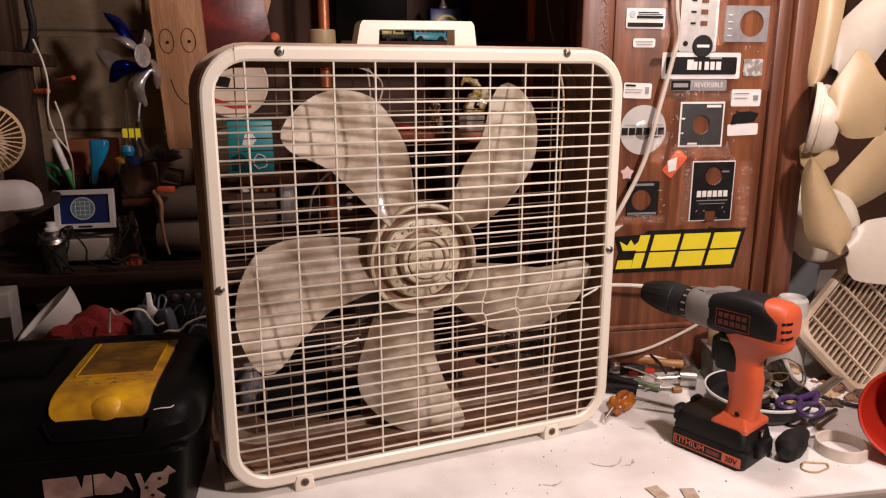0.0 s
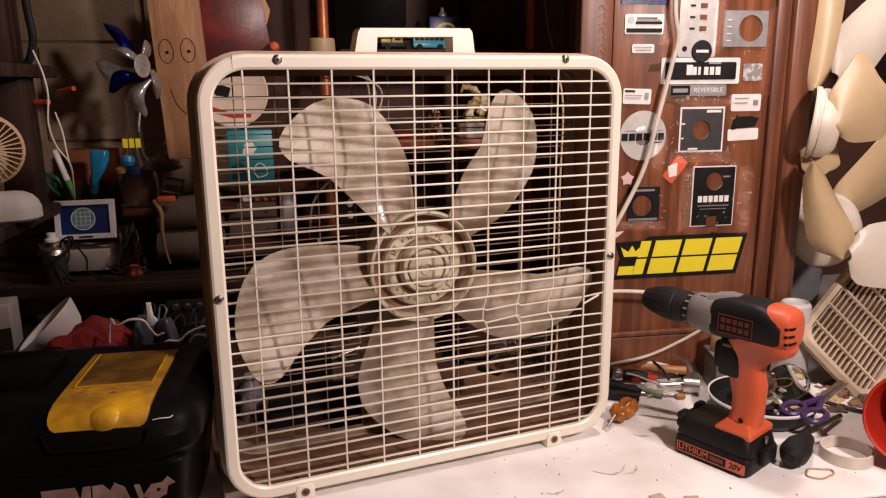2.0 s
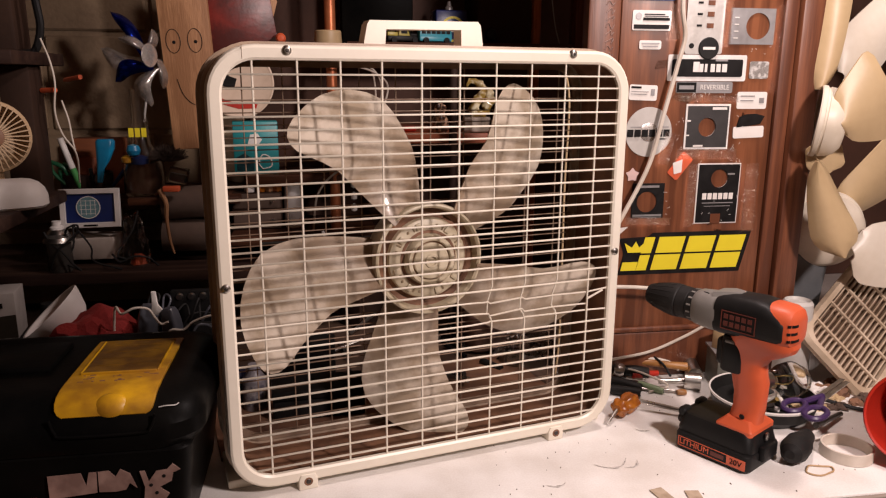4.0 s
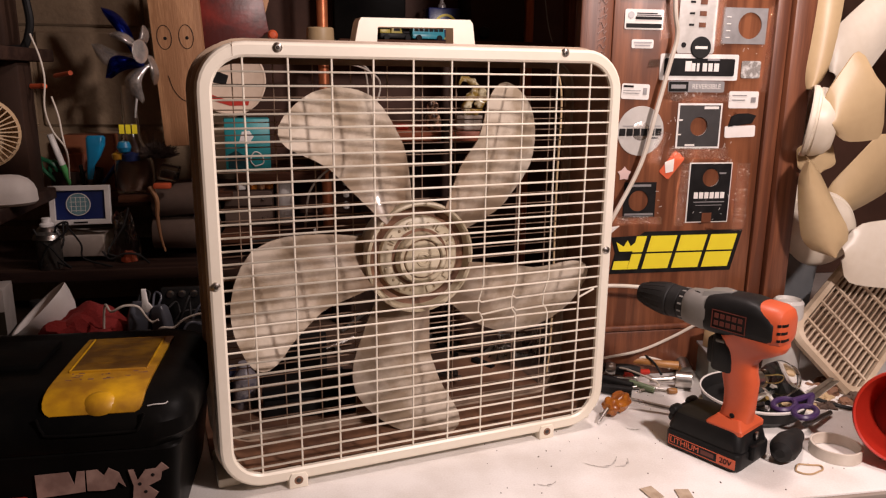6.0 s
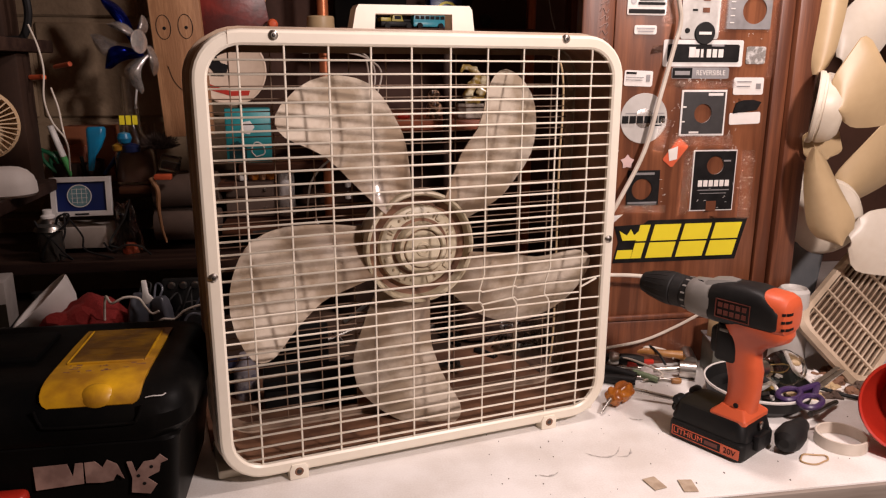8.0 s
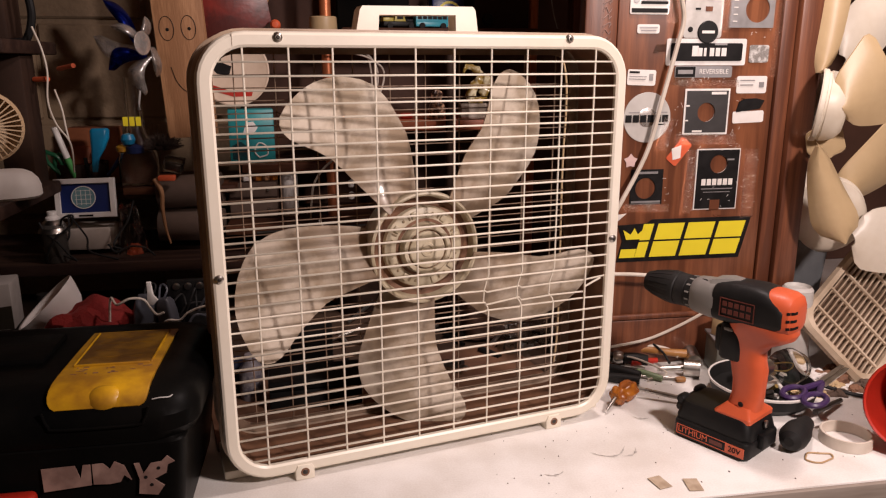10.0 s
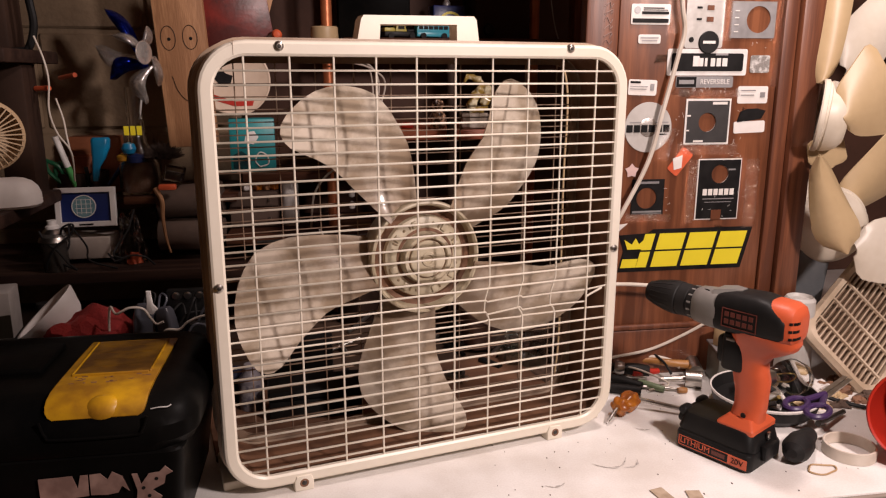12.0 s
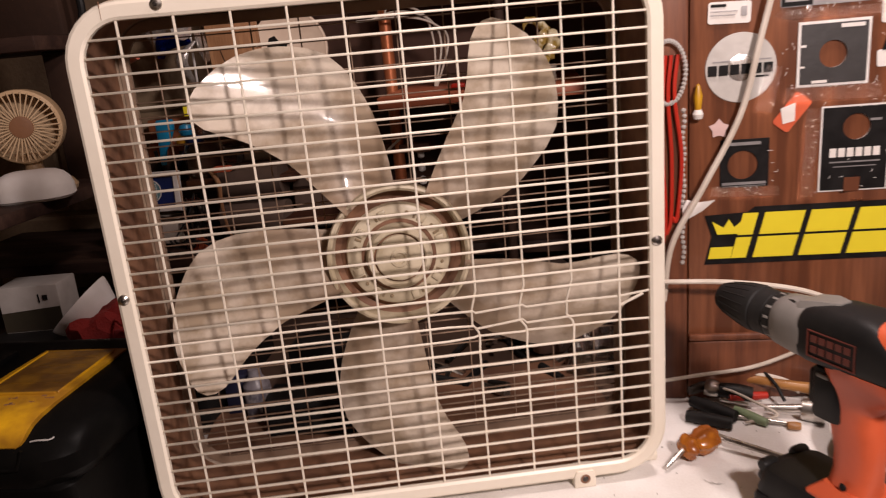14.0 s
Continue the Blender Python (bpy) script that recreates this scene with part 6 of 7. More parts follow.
for k in range(26):
    x, y = random.uniform(-0.05, 0.36), random.uniform(1.06, 1.3)
    m = random.choice((STEEL, DARK_STEEL, STEEL, CARD, BLACK))
    a = random.uniform(0, 6.28)
    ln = random.uniform(0.03, 0.09)
    single("metal_part", rod((x, y, BENCH + 0.006), (x + ln * math.cos(a), y + ln * math.sin(a), BENCH + random.uniform(0.006, 0.03)), random.uniform(0.003, 0.006), None, 8), m, "loose metal rod on the bench behind the fan", "metal part", group="loose metal parts")
single("plastic_bag", loft([[((0.05 - 0.004 * i) * (1 + 0.25 * math.sin(5 * a + i)) * math.cos(a), (0.03) * (1 + 0.25 * math.cos(4 * a + 2 * i)) * math.sin(a), 0.012 * i) for a in (2 * math.pi * k / 22 for k in range(22))] for i in range(8)]), CLEAR, "crumpled clear plastic bag on the bench", "bag", (0.36, 1.12, BENCH))
for k, (px, hz) in enumerate((((-0.02, 1.0), 0.07), ((0.28, 1.2), 0.10), ((0.10, 1.28), 0.09))):
    single("dark_box", box(-0.05, 0.05, -0.03, 0.03, 0, hz, 0.004), (BLACK, CARD, DARK_VOID)[k], "dark box on the bench behind the fan", "box", (px[0], px[1] + 0.1, BENCH), (0, 0, 20 * k), group="dark boxes")
# thin sheet added to turn the bench brown just behind the fan
single("brown_bench_sheet", box(-0.262, 0.245, 0.101, 0.30, 0.0006, 0.0058, 0.001, 1), material("brown_sheet_tone", (0.25, 0.122, 0.066), (0.13, 0.062, 0.035), 0.8, scale=12), "brown sheet lying on the bench behind the fan", "cardboard", (0.1565, 0.8096, BENCH), (0, 0, 12.5))
flat = thing("flat_case", "flat black case lying on the brown sheet behind the fan", "case", (0.003, 0.975, BENCH + 0.0058), (0, 0, 4))
part("base", box(-0.066, 0.066, -0.028, 0.03, 0, 0.030, 0.004), BLACK, flat)
part("lid", box(-0.067, 0.067, -0.029, 0.031, 0.0305, 0.046, 0.004), BLACK, flat)
tub = thing("storage_tub", "cloudy grey plastic tub with junk behind the fan", "tub", (0.345, 1.22, BENCH + 0.0058), (0, 0, 8))
HAZE = material("cloudy_plastic", (0.30, 0.20, 0.165), (0.18, 0.115, 0.095), 0.25, scale=30, bump=0.2)
part("tub_body", loft([[(px, py, z) for px, py in rounded(0.085 + s, -0.05 - s, 0.05 + s, 0.015, 4)] for z, s in ((0.0, -0.004), (0.004, 0.0), (0.07, 0.006), (0.078, 0.009), (0.082, 0.009))]), HAZE, tub)
for k in range(3):
    part("rib", box(-0.05 + 0.045 * k, -0.044 + 0.045 * k, -0.059, -0.05, 0.008, 0.066, 0.002), HAZE, tub)
for k, (px, pz, ang) in enumerate(((0.02, 0.19, 70), (0.05, 0.14, 10), (0.06, 0.11, 80), (-0.01, 0.12, 35), (0.03, 0.09, -20))):
    single("pale_clip", box(-0.014, 0.014, -0.002, 0.002, -0.0025, 0.0025, 0.001), PAPER, "small pale plastic clip hooked on a rail behind the fan", "clip", (px, 1.32, BENCH + pz), (0, ang, 0), group="pale clips")
for k in range(3):
    single("thin_rail", rod((-0.10, 1.33, BENCH + 0.09 + 0.045 * k), (0.19, 1.33, BENCH + 0.10 + 0.045 * k), 0.003, None, 8), (DARK_STEEL, STEEL, DARK_STEEL)[k], "thin steel rail behind the fan", "rail", group="thin steel rails")
lb = thing("blue_bottle", "pale bottle with a navy back label behind the fan", "bottle", (-0.090, 1.0, BENCH + 0.0036))
part("body", lathe([(0, 0), (0.0165, 0), (0.0175, 0.006), (0.0175, 0.048), (0.009, 0.060), (0.008, 0.070), (0, 0.070)], 20), material("pale_grey_blue", (0.30, 0.28, 0.30), (0.2, 0.18, 0.2), 0.35, scale=40), lb)
part("label", lathe([(0.0178, 0.010), (0.0181, 0.010), (0.0181, 0.042), (0.0178, 0.042)], 20), material("mottled_label", (0.38, 0.35, 0.35), (0.12, 0.11, 0.14), 0.5, scale=90, mix=0.9), lb, "mottled paper label")
single("navy_carton", box(-0.018, 0.018, -0.01, 0.012, 0, 0.056, 0.002), material("dull_navy_card", (0.010, 0.012, 0.045), (0.006, 0.007, 0.02), 0.6), "small navy carton beside the bottle", "carton", (-0.122, 1.018, BENCH + 0.0036), (0, 0, 12))

# behind the toolbox
def heap(name, at, sx, sy, sz, mat, label, category, seed, rough=0.35):
    """A soft crumpled heap."""
    bm = bmesh.new()
    bmesh.ops.create_icosphere(bm, subdivisions=4, radius=1)
    for v in bm.verts:
        n = noise.noise(v.co * 1.6 + Vector((seed, 0, 0))) + 0.5 * noise.noise(v.co * 4 + Vector((0, seed, 0)))
        c = v.co * (1 + rough * n)
        v.co = Vector((c.x * sx, c.y * sy, max(c.z, -0.02) * sz))
    return single(name, bm, mat, label, category, at)


heap("crumpled_packet", (-0.338, 1.40, 1.046), 0.026, 0.020, 0.090, CLEAR, "crumpled clear packet on the shelf", "packet", 8.0)
heap("orange_scrap", (-0.331, 1.395, 1.046), 0.011, 0.008, 0.022, ORANGE, "small orange plastic scrap on the shelf", "scrap", 2.0)
stand = single("dark_crate", box(-0.58, -0.15, 0.98, 1.22, BENCH, 0.985, 0.004), BLACK, "black crate behind the toolbox", "crate")
heap("red_rag", (-0.335, 1.09, 0.985), 0.075, 0.06, 0.062, CLOTH, "crumpled red rag on the crate", "rag", 3.0)
ws = thing("lamp_shade", "white enamel lamp shade lying tilted", "lamp shade", (-0.392, 1.12, 1.033), (0, 137, 12))
part("shade", lathe([(0.0128, 0.0331), (0.0176, 0.0338), (0.0288, 0.0302), (0.04, 0.0173), (0.0488, -0.0014), (0.0528, -0.0115), (0.0528, -0.0144), (0.0496, -0.0137), (0.0456, -0.0014), (0.0376, 0.0151), (0.0272, 0.0266), (0.0128, 0.0302)], 40), PAPER, ws)
part("bolt", lathe([(0, 0.004), (0.004, 0.003), (0.005, 0)], 10, m=pose(0.030, 0, 0.029, 0, 30, 0)), INK, ws)
SMOKE_GREY = material("smoke_grey_plastic", (0.10, 0.105, 0.125), (0.055, 0.058, 0.07), 0.35, scale=25)
random.seed(12)
for k in range(9):
    x, y = random.uniform(-0.28, -0.15), random.uniform(1.02, 1.2)
    cable([(x, y, 0.99), (x + 0.02, y + 0.01, 1.018 + 0.012 * (k % 3)), (x + 0.05 - 0.006 * k, y + 0.02, 1.014 + 0.003 * k), (x + 0.07 - 0.009 * k, y - 0.01, 0.992)], 0.0019, (BLACK_RUBBER, SMOKE_GREY, BLACK_RUBBER)[k % 3], "tangled dark cable on the crate")
cable([(-0.300, 1.07, 0.990), (-0.290, 1.06, 1.060), (-0.276, 1.04, 1.058), (-0.258, 1.04, 1.066), (-0.239, 1.04, 1.064), (-0.230, 1.04, 1.050), (-0.222, 1.04, 1.040), (-0.212, 1.04, 1.043)], 0.0018, WIRE_WHITE, "white flex looped over the junk on the crate")
cable([(-0.225, 1.05, 0.990), (-0.212, 1.04, 1.028), (-0.191, 1.04, 1.030), (-0.176, 1.04, 1.042), (-0.148, 1.04, 1.050), (-0.125, 1.05, 1.040)], 0.0018, WIRE_WHITE, "white flex running towards the fan")
single("plug_clip", prism([(-0.006, -0.020), (0.003, -0.022), (0.010, -0.014), (0.004, -0.006), (0.002, 0.014), (-0.004, 0.014), (-0.004, -0.004)], 0.006, 0.001), PAPER, "small white plug clip standing in the junk", "clip", (-0.232, 1.052, 1.072))
for k, (x, y, z, w, h, a) in enumerate(((-0.252, 1.075, 0.985, 0.016, 0.075, 14), (-0.208, 1.070, 0.985, 0.013, 0.070, -22), (-0.231, 1.085, 0.985, 0.020, 0.050, 6), (-0.176, 1.090, 0.985, 0.022, 0.038, 30))):
    single("adapter", loft([[(px * s, py * s, hz) for px, py in rounded(w, -0.011, 0.011, 0.005, 4)] for hz, s in ((0, 0.94), (0.003, 1), (h * 0.7, 1), (h * 0.92, 0.85), (h, 0.6))]), (SMOKE_GREY, SMOKE_GREY, NAVY, BLACK)[k], "dusty smoke-grey plug adapter among the cables", "adapter", (x, y, z), (0, a * 0.4, a), group="plug adapters")
knobs = thing("knob_rail", "dark rail with three dull metal knobs", "rail", (-0.207, 1.205, 0.985))
part("rail", box(-0.035, 0.035, 0, 0.014, 0.0, 0.058, 0.003), BLACK, knobs)
for x in (-0.019, 0.0, 0.019):
    part("knob", lathe([(0, 0.006), (0.005, 0.0055), (0.0065, 0.002), (0.0065, 0)], 16, m=pose(x, 0, 0.048, 90)), STEEL, knobs, "dull metal knob")
jr = thing("oil_jar", "jar of murky oil with a torn white label", "jar", (-0.53, 1.02, BENCH))
part("jar_body", lathe([(0, 0), (0.04, 0), (0.042, 0.01), (0.042, 0.125), (0.033, 0.142), (0.032, 0.15), (0, 0.15)], 28), OLIVE, jr)
part("label", lathe([(0.0424, 0.085), (0.0428, 0.085), (0.0428, 0.118), (0.0424, 0.118)], 28), PAPER, jr)
part("cap", lathe([(0, 0.168), (0.032, 0.168), (0.034, 0.165), (0.034, 0.146), (0, 0.146)], 24), STEEL, jr)
bx = thing("small_carton", "white carton with dark printing and a dark olive lower flap", "carton", (-0.520, 1.190, 0.985), (0, 0, 8))
part("carton", box(-0.048, 0.048, -0.03, 0.03, 0, 0.076, 0.002), material("dusty_carton", (0.5, 0.46, 0.43), (0.36, 0.32, 0.29), 0.6, scale=20), bx)
part("brown_flap", prism([(-0.047, 0.002), (0.047, 0.002), (0.047, 0.040), (-0.047, 0.034)], -0.0008, m=Matrix.Translation((0, -0.0301, 0))), material("olive_flap_card", (0.035, 0.026, 0.012), (0.02, 0.015, 0.008), 0.7), bx)
part("dark_print", prism([(0.022, 0.052), (0.030, 0.052), (0.030, 0.060), (0.022, 0.060)], -0.0008, m=Matrix.Translation((0, -0.0301, 0))), INK, bx)
part("dark_print", prism([(0.015, 0.048), (0.017, 0.048), (0.017, 0.062), (0.015, 0.062)], -0.0008, m=Matrix.Translation((0, -0.0301, 0))), INK, bx)
for k, (x, y, h) in enumerate(((-0.46, 1.27, 0.10), (-0.52, 1.25, 0.12), (-0.41, 1.28, 0.08))):
    single("dark_bottle", lathe([(0, 0), (0.022, 0), (0.024, 0.008), (0.023, h * 0.7), (0.010, h * 0.85), (0.010, h), (0, h)], 18), (BLACK, OLIVE, DARK_STEEL)[k], "dark bottle at the back of the bench", "bottle", (x, y, BENCH), group="dark bottles")

# ---- clutter on the bench beside the fan ----
sd = thing("screwdriver", "amber-handled screwdriver lying on the bench", "screwdriver")
HB = 0.0155
a, b = Vector((0.4310, 0.8925, BENCH + HB)), Vector((0.478, 0.926, BENCH + HB))
way = (b - a).normalized()
HL = (b - a).length * 0.80
hnd = part("handle", loft([[tuple(a + way * u + (Vector((0, 0, 1)) * math.sin(q) + way.cross(Vector((0, 0, 1))) * math.cos(q)) * r * (1 + 0.10 * math.cos(6 * q))) for q in (2 * math.pi * k / 36 for k in range(36))] for u, r in ((-0.003, 0.007), (0.0, 0.0110), (0.004, 0.0135), (0.008, 0.0135), (0.012, 0.0102), (0.016, 0.0100), (0.022, 0.0138), (HL * 0.7, 0.0142), (HL - 0.005, 0.0125), (HL, 0.007))]), AMBER, sd, "fluted amber handle")
part("shaft", rod(b - way * 0.012, Vector((0.560, 0.868, BENCH + 0.006)), 0.0034, 0.0030, 12), STEEL, sd, "steel shaft")
part("end_pin", rod(a, Vector((0.409, 0.8715, BENCH + 0.006)), 0.003, 0.002, 10), STEEL, sd)
hm = thing("small_hammer", "small hammer with a varnished wooden handle", "hammer")
part("handle", tube([(0.501, 1.048, 0.934), (0.535, 1.038, 0.936), (0.567, 1.022, 0.936), (0.600, 1.012, 0.934)], lambda u: 0.0078 - 0.002 * math.sin(u * 3), 12), WOOD_HANDLE, hm)
part("head", rod((0.625, 1.061, 0.930), (0.606, 0.994, 0.926), 0.0125, 0.0125, 20), STEEL, hm, "worn steel head")
cr = thing("drill_chuck", "loose steel drill chuck with a stub shaft", "chuck")
part("sleeve", rod((0.579, 0.978, 0.926), (0.601, 0.968, 0.926), 0.0125, 0.0135, 20), STEEL, cr)
part("stub", rod((0.540, 0.989, 0.922), (0.581, 0.980, 0.925), 0.004, 0.0055, 12), STEEL, cr)
for lab, m, r, p, q in (
        ("black rubber pliers handle", BLACK_RUBBER, 0.0075, (0.461, 1.010, 0.922), (0.504, 0.973, 0.920)),
        ("black rubber pliers handle", BLACK_RUBBER, 0.0070, (0.449, 0.978, 0.920), (0.496, 0.957, 0.920)),
        ("pale green pen", material("pale_green", (0.28, 0.38, 0.22), None, 0.4), 0.005, (0.507, 0.991, 0.920), (0.536, 0.962, 0.917)),
        ("black tool grip", BLACK, 0.0095, (0.496, 1.022, 0.930), (0.533, 1.011, 0.928)),
        ("chrome tool collar", STEEL, 0.0100, (0.482, 1.029, 0.930), (0.496, 1.022, 0.930)),
        ("short red handle", RED, 0.005, (0.505, 1.009, 0.926), (0.550, 1.013, 0.926)),
        ("grey steel spanner", STEEL, 0.004, (0.497, 1.018, 0.920), (0.528, 1.008, 0.918)),
        ("thin steel rod", STEEL, 0.0025, (0.508, 0.980, 0.916), (0.559, 0.962, 0.916)),
        ("short wooden dowel", WOOD_HANDLE, 0.0045, (0.556, 0.956, 0.917), (0.570, 0.954, 0.917)),
        ("dark steel file", DARK_STEEL, 0.006, (0.461, 1.021, 0.930), (0.510, 1.049, 0.930))):
    single("hand_tool", tube([p, q], lambda u, r=r: r * (0.75 + 0.35 * math.sin(math.pi * (0.15 + 0.7 * u))), 14, 10), m, lab + " lying on the bench", "tool", group="hand tools on the bench")
cable([(0.472, 1.041, 0.936), (0.500, 1.039, 0.942), (0.534, 1.038, 0.944), (0.574, 1.026, 0.938), (0.587, 1.012, 0.93)], 0.0035, WIRE_WHITE, "white flex curling among the tools")
cable([(0.520, 1.053, 0.95), (0.546, 1.044, 0.948), (0.559, 1.016, 0.94), (0.566, 0.999, 0.925)], 0.002, BLACK_RUBBER, "thin black wire among the tools")
cable([(0.480, 1.035, 0.918), (0.500, 1.014, 0.935), (0.531, 0.986, 0.93), (0.552, 0.979, 0.917), (0.513, 0.966, 0.916)], 0.0016, WIRE_WHITE, "thin white wire among the tools")
jb = thing("metal_box", "grey steel junction box at the foot of the door", "box", (0.665, 0.985, BENCH), (0, 0, -12))
part("case", box(-0.035, 0.035, -0.03, 0.03, 0, 0.055, 0.004), material("grey_green_steel", (0.2, 0.2, 0.17), (0.12, 0.12, 0.1), 0.5, 0.3), jb)
part("lid", box(-0.037, 0.037, -0.032, 0.032, 0.056, 0.060, 0.001), GREY_PLATE, jb)
single("wood_block", box(-0.02, 0.02, -0.015, 0.015, 0, 0.03, 0.002), BLADE_TAN, "small cream block on the junction box", "block", (0.655, 0.99, BENCH + 0.060), (0, 0, 20))

# dish with a bulb and scissors
DX, DY = 0.655, 0.885
dish = thing("dish", "dark enamel dish with a white rim full of oddments", "dish", (DX, DY, BENCH))
part("bowl", lathe([(0, 0.004), (0.055, 0.004), (0.068, 0.014), (0.0735, 0.030), (0.0755, 0.030), (0.071, 0.012), (0.058, 0.0), (0, 0.0)], 48), BLACK, dish)
part("rim", lathe([(0.0735, 0.0298), (0.0742, 0.0312), (0.0760, 0.0312), (0.0765, 0.0298), (0.0752, 0.0270), (0.0755, 0.029)], 48), PAPER, dish, "chipped white rim")
bl = thing("light_bulb", "clear glass light bulb lying in the dish", "bulb", (DX + 0.032, DY + 0.004, BENCH + 0.046), (0, 100, 15))
part("envelope", lathe([(0.011, -0.03), (0.013, -0.022), (0.024, 0.0), (0.028, 0.018), (0.022, 0.036), (0.010, 0.044), (0, 0.0455)], 28), BULB_GLASS, bl)
part("cap", lathe([(0, -0.05), (0.006, -0.05), (0.0115, -0.044), (0.0125, -0.03), (0.011, -0.028)], 20), STEEL, bl)
part("filament", tube([(0.003, 0, -0.03), (0.004, 0, 0.005), (0.0, 0.003, 0.02), (-0.004, 0, 0.005), (-0.003, 0, -0.03)], 0.0007, 5), GOLD, bl)
sc = thing("scissors", "purple-handled scissors lying across the dish", "scissors", (DX + 0.046, DY - 0.052, BENCH + 0.034), (0, -4, 30))
for s in (-1, 1):
    ringp = [(0.02 * math.cos(t) - 0.028, 0.013 * math.sin(t) + 0.015 * s, 0) for t in (2 * math.pi * k / 20 for k in range(21))]
    part("finger_loop", tube(ringp, 0.0042, 8, 1, curved=False), PURPLE, sc)
    part("shank", tube([(-0.010, 0.012 * s, 0), (0.012, 0.004 * s, 0.001 * s), (0.026, 0, 0.001 * s)], 0.0045, 8), PURPLE, sc)
    part("blade", prism([(0.02, -0.001), (0.085, -0.0006), (0.10, 0.0008), (0.02, 0.001)], 0.007 * s, m=Matrix.Translation((0, 0, 0.001 * s))), STEEL, sc)
random.seed(21)
for k in range(14):
    q, r = random.uniform(0, 6.28), random.uniform(0.0, 0.05)
    single("small_bit", rod((DX + r * math.cos(q), DY + r * math.sin(q), BENCH + 0.009), (DX + r * math.cos(q) + random.uniform(-0.02, 0.02), DY + r * math.sin(q) + random.uniform(-0.02, 0.02), BENCH + random.uniform(0.01, 0.024)), random.uniform(0.002, 0.005), None, 8), random.choice((STEEL, GOLD, DARK_STEEL, PAPER)), "small metal oddment in the dish", "oddment", group="oddments in the dish")

# black bulb-handled screwdriver, tape ring, rubber band, red cup
a, b = Vector((0.602, 0.734, BENCH + 0.019)), Vector((0.683, 0.801, BENCH + 0.016))
way = (b - a).normalized()
kb = thing("stubby_driver", "screwdriver with a fat black rubber handle", "screwdriver")
part("handle", loft([[tuple(a + way * u + Vector((0, 0, 1)) * r * math.sin(q) + way.cross(Vector((0, 0, 1))) * r * math.cos(q)) for q in (2 * math.pi * k / 20 for k in range(20))] for u, r in ((-0.012, 0.006), (-0.007, 0.0135), (0.006, 0.0178), (0.026, 0.0172), (0.044, 0.0128), (0.060, 0.0108), (0.070, 0.006))]), BLACK_RUBBER, kb)
part("shaft", rod(b, Vector((0.758, 0.847, BENCH + 0.006)), 0.0042, 0.0035, 12), DARK_STEEL, kb)
tr = thing("tape_roll", "nearly empty roll of cream masking tape", "tape", (0.689, 0.746, BENCH + 0.0005))
part("ring", lathe([(0.0290, 0), (0.0290, 0.0150), (0.0305, 0.0155), (0.0318, 0.0150), (0.0322, 0), (0.0305, -0.0003)], 40), material("masking_tape", (0.66, 0.59, 0.51), (0.54, 0.47, 0.39), 0.6, scale=30), tr)
cx, cy = 0.629, 0.715
single("rubber_band", tube([(cx + 0.019 * math.cos(q) * (1 + 0.15 * math.sin(2 * q)), cy + 0.011 * math.sin(q) * (1 + 0.2 * math.cos(3 * q)), BENCH + 0.0014) for q in (2 * math.pi * k / 24 for k in range(25))], 0.0011, 6, 2), material("rubber_tan", (0.5, 0.33, 0.17), None, 0.6), "thin tan rubber band on the bench", "rubber band")
rc = thing("red_cup", "bright red plastic cup lying on its side", "cup")
rc.matrix_world = look((0.772, 0.728, BENCH + 0.0565), (0.40, 0.35, BENCH + 0.24))
part("cup_wall", lathe([(0.040, 0.06), (0.056, -0.045), (0.0585, -0.047), (0.060, -0.044), (0.0435, 0.064), (0, 0.064), (0, 0.06)], 40), RED, rc)
part("paper_scrap", box(-0.045, -0.025, -0.02, -0.008, 0.0, 0.004, 0.001), PAPER, rc)
# odds and ends towards the blades
cup2 = single("white_beaker", lathe([(0, 0), (0.027, 0), (0.0285, 0.004), (0.024, 0.13), (0.020, 0.135), (0.018, 0.13), (0.0, 0.128)], 32), material("grey_white", (0.55, 0.53, 0.5), (0.42, 0.4, 0.37), 0.45), "dull white tapered beaker behind the drill", "beaker", (0.775, 0.995, BENCH))
single("slate_panel", box(-0.03, 0.03, 0, 0.01, 0, 0.27, 0.003), material("slate_grey", (0.13, 0.135, 0.14), (0.08, 0.085, 0.09), 0.5), "slate grey strip behind the rotors", "panel", (0.835, 1.075, BENCH), (0, 6, 0))
cable([(0.665, 0.93, BENCH + 0.05), (0.70, 0.92, BENCH + 0.038), (0.75, 0.90, BENCH + 0.012), (0.80, 0.86, BENCH + 0.004), (0.86, 0.84, BENCH + 0.004)], 0.003, BLACK_RUBBER, "black cable running past the dish")
random.seed(33)
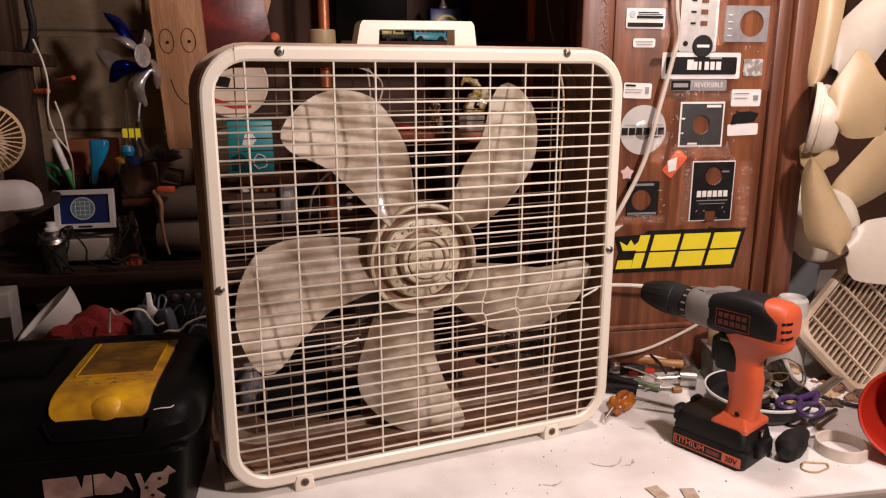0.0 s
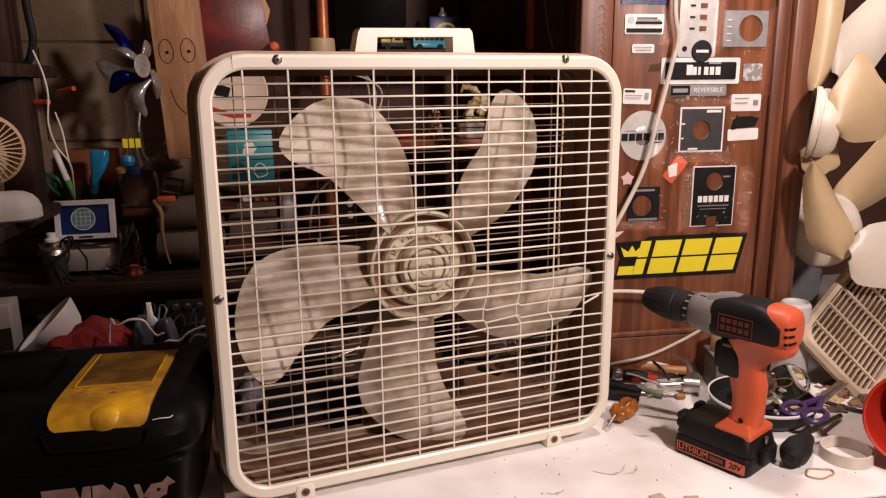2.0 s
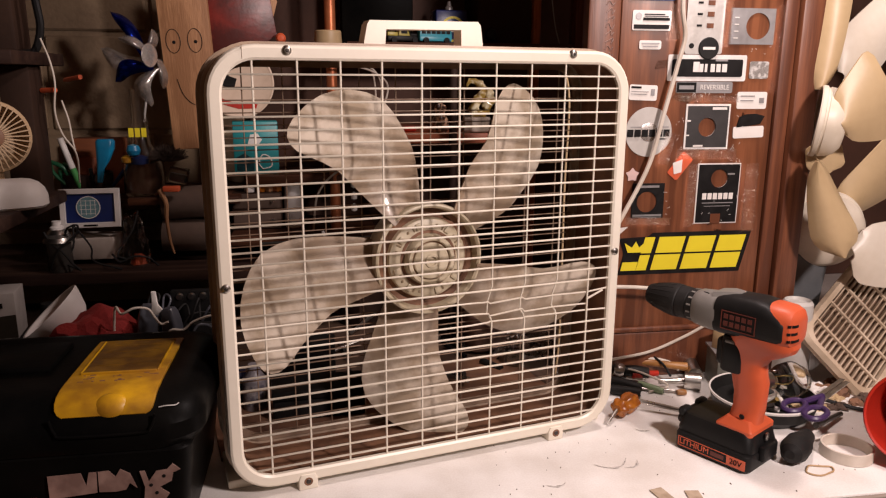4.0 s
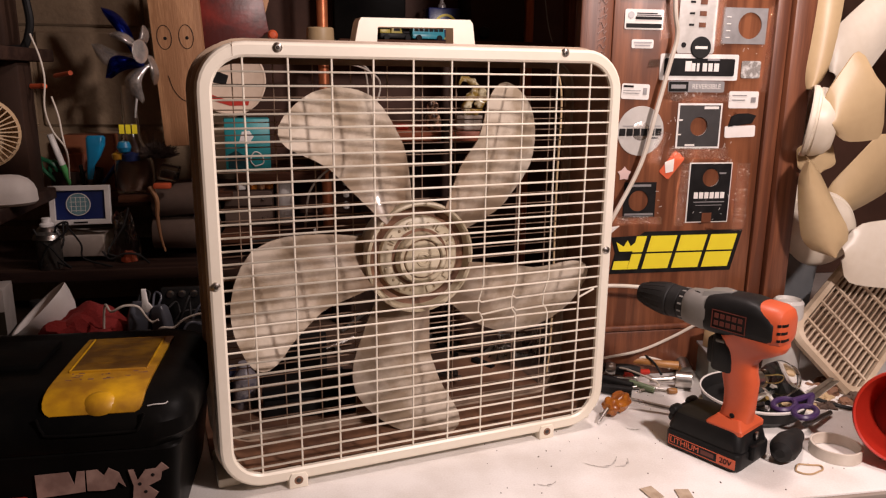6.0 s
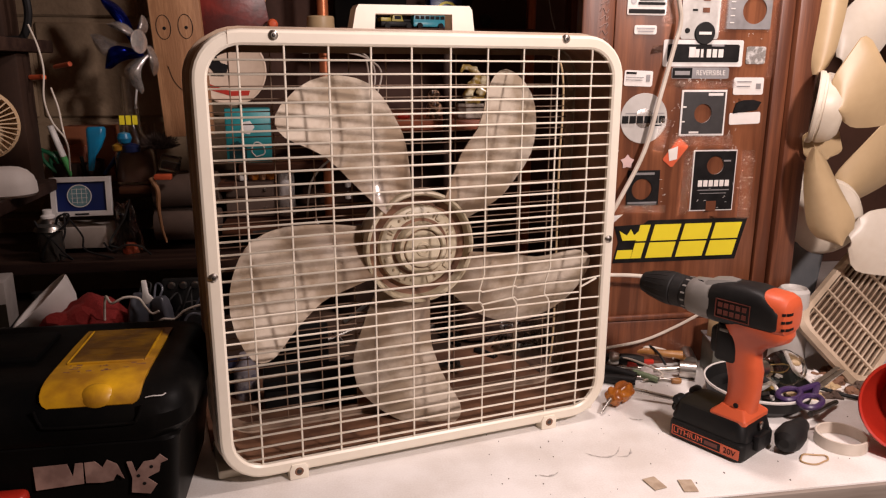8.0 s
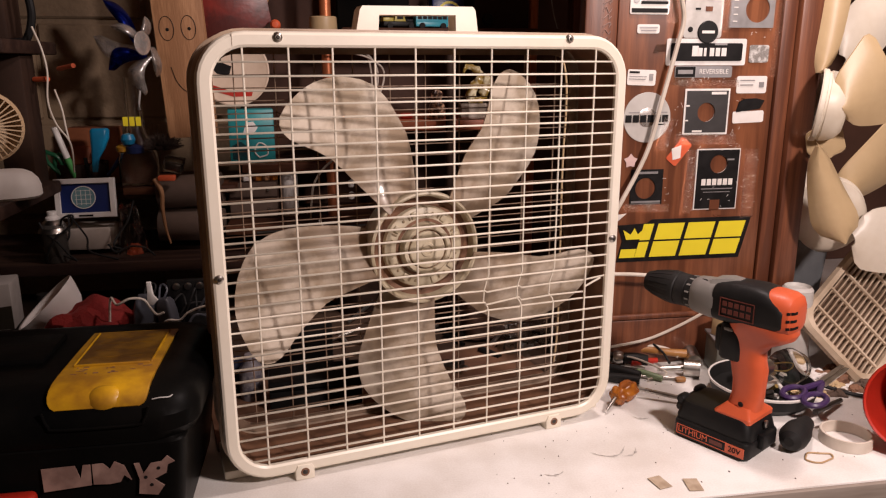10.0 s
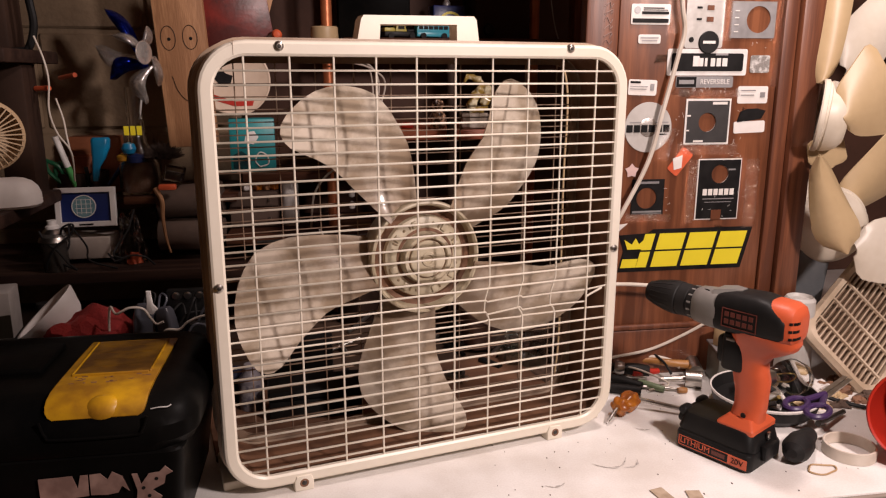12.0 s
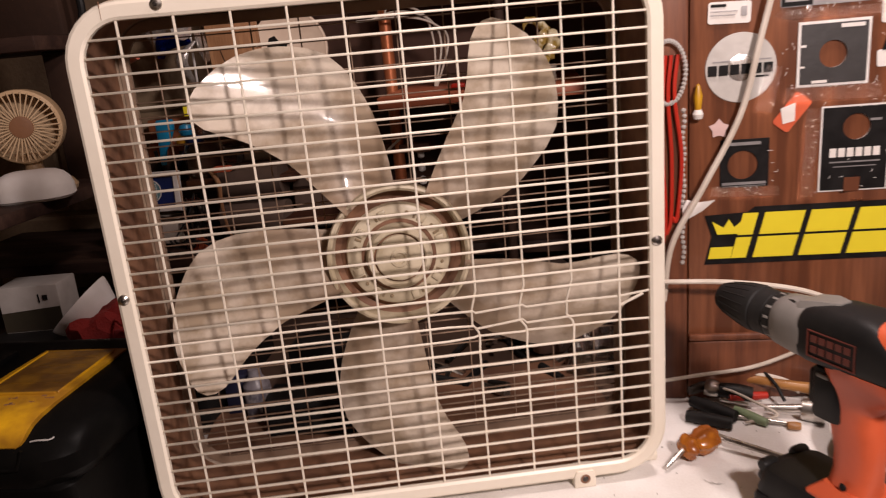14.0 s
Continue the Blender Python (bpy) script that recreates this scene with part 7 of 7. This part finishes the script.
for k in range(20):
    x, y = random.uniform(0.70, 0.85), random.uniform(0.87, 0.99)
    q = random.uniform(0.008, 0.02)
    heap("paper_scrap", (x, y, BENCH), q, q * 0.8, q * 0.6, (PAPER, BLADE_TAN, CARD, DULL_BROWN)[k % 4], "torn scrap of paper and card on the bench", "scrap", k * 1.7, 0.5)["group"] = "paper scraps"
for px, an in (((0.406, 0.695), 12), ((0.443, 0.684), -8)):
    single("tape_scrap", box(-0.009, 0.008, -0.013, 0.012, 0, 0.0006), material("old_tape", (0.52, 0.42, 0.31), (0.36, 0.27, 0.19), 0.6, scale=60), "dirty scrap of old tape stuck to the bench", "tape", (px[0], px[1], BENCH + 0.001), (0, 0, an), group="old tape on the bench")
random.seed(40)
bm = bmesh.new()
for k in range(110):
    x, y = random.uniform(0.2, 0.85), random.uniform(0.67, 1.0)
    s = random.uniform(0.0003, 0.0011)
    box(x, x + s, y, y + s * random.uniform(0.6, 2.5), BENCH + 0.0002, BENCH + 0.0010, bm=bm)
tagged(single("bench_crumbs", bm, CARD, "dark crumbs and grit scattered on the bench", "grit", smooth=0), kind="stuff")

# dark scuffs and a smear on the laminate
SCUFF = material("grey_scuff", (0.26, 0.24, 0.225), (0.60, 0.565, 0.53), 0.6, scale=160, fine=500, mix=0.9, grit=0.6)
for px, ln, bend, an in (((0.377, 0.761), 0.05, 0.018, 10), ((0.403, 0.762), 0.03, 0.008, 35), ((0.452, 0.850), 0.02, 0.004, -20), ((0.289, 0.730), 0.025, 0.006, 5)):
    own = bmesh.new()
    up, low = [], []
    for k in range(11):
        u = k / 10 - 0.5
        wd = 0.0024 * (1 - (2 * u) ** 2) * (0.55 + 0.45 * math.sin(17 * u + px[0] * 90)) + 0.0003
        up.append(own.verts.new((ln * u, bend * 4 * u * u + wd, 0)))
        low.append(own.verts.new((ln * u, bend * 4 * u * u - wd * (0.6 + 0.4 * (k % 2)), 0)))
    for k in range(10):
        own.faces.new((up[k], up[k + 1], low[k + 1], low[k]))
    single("scuff_mark", own, SCUFF, "grey scuff mark on the white laminate", "mark", (px[0], px[1], BENCH + 0.0008), (0, 0, an), group="scuffs on the bench")
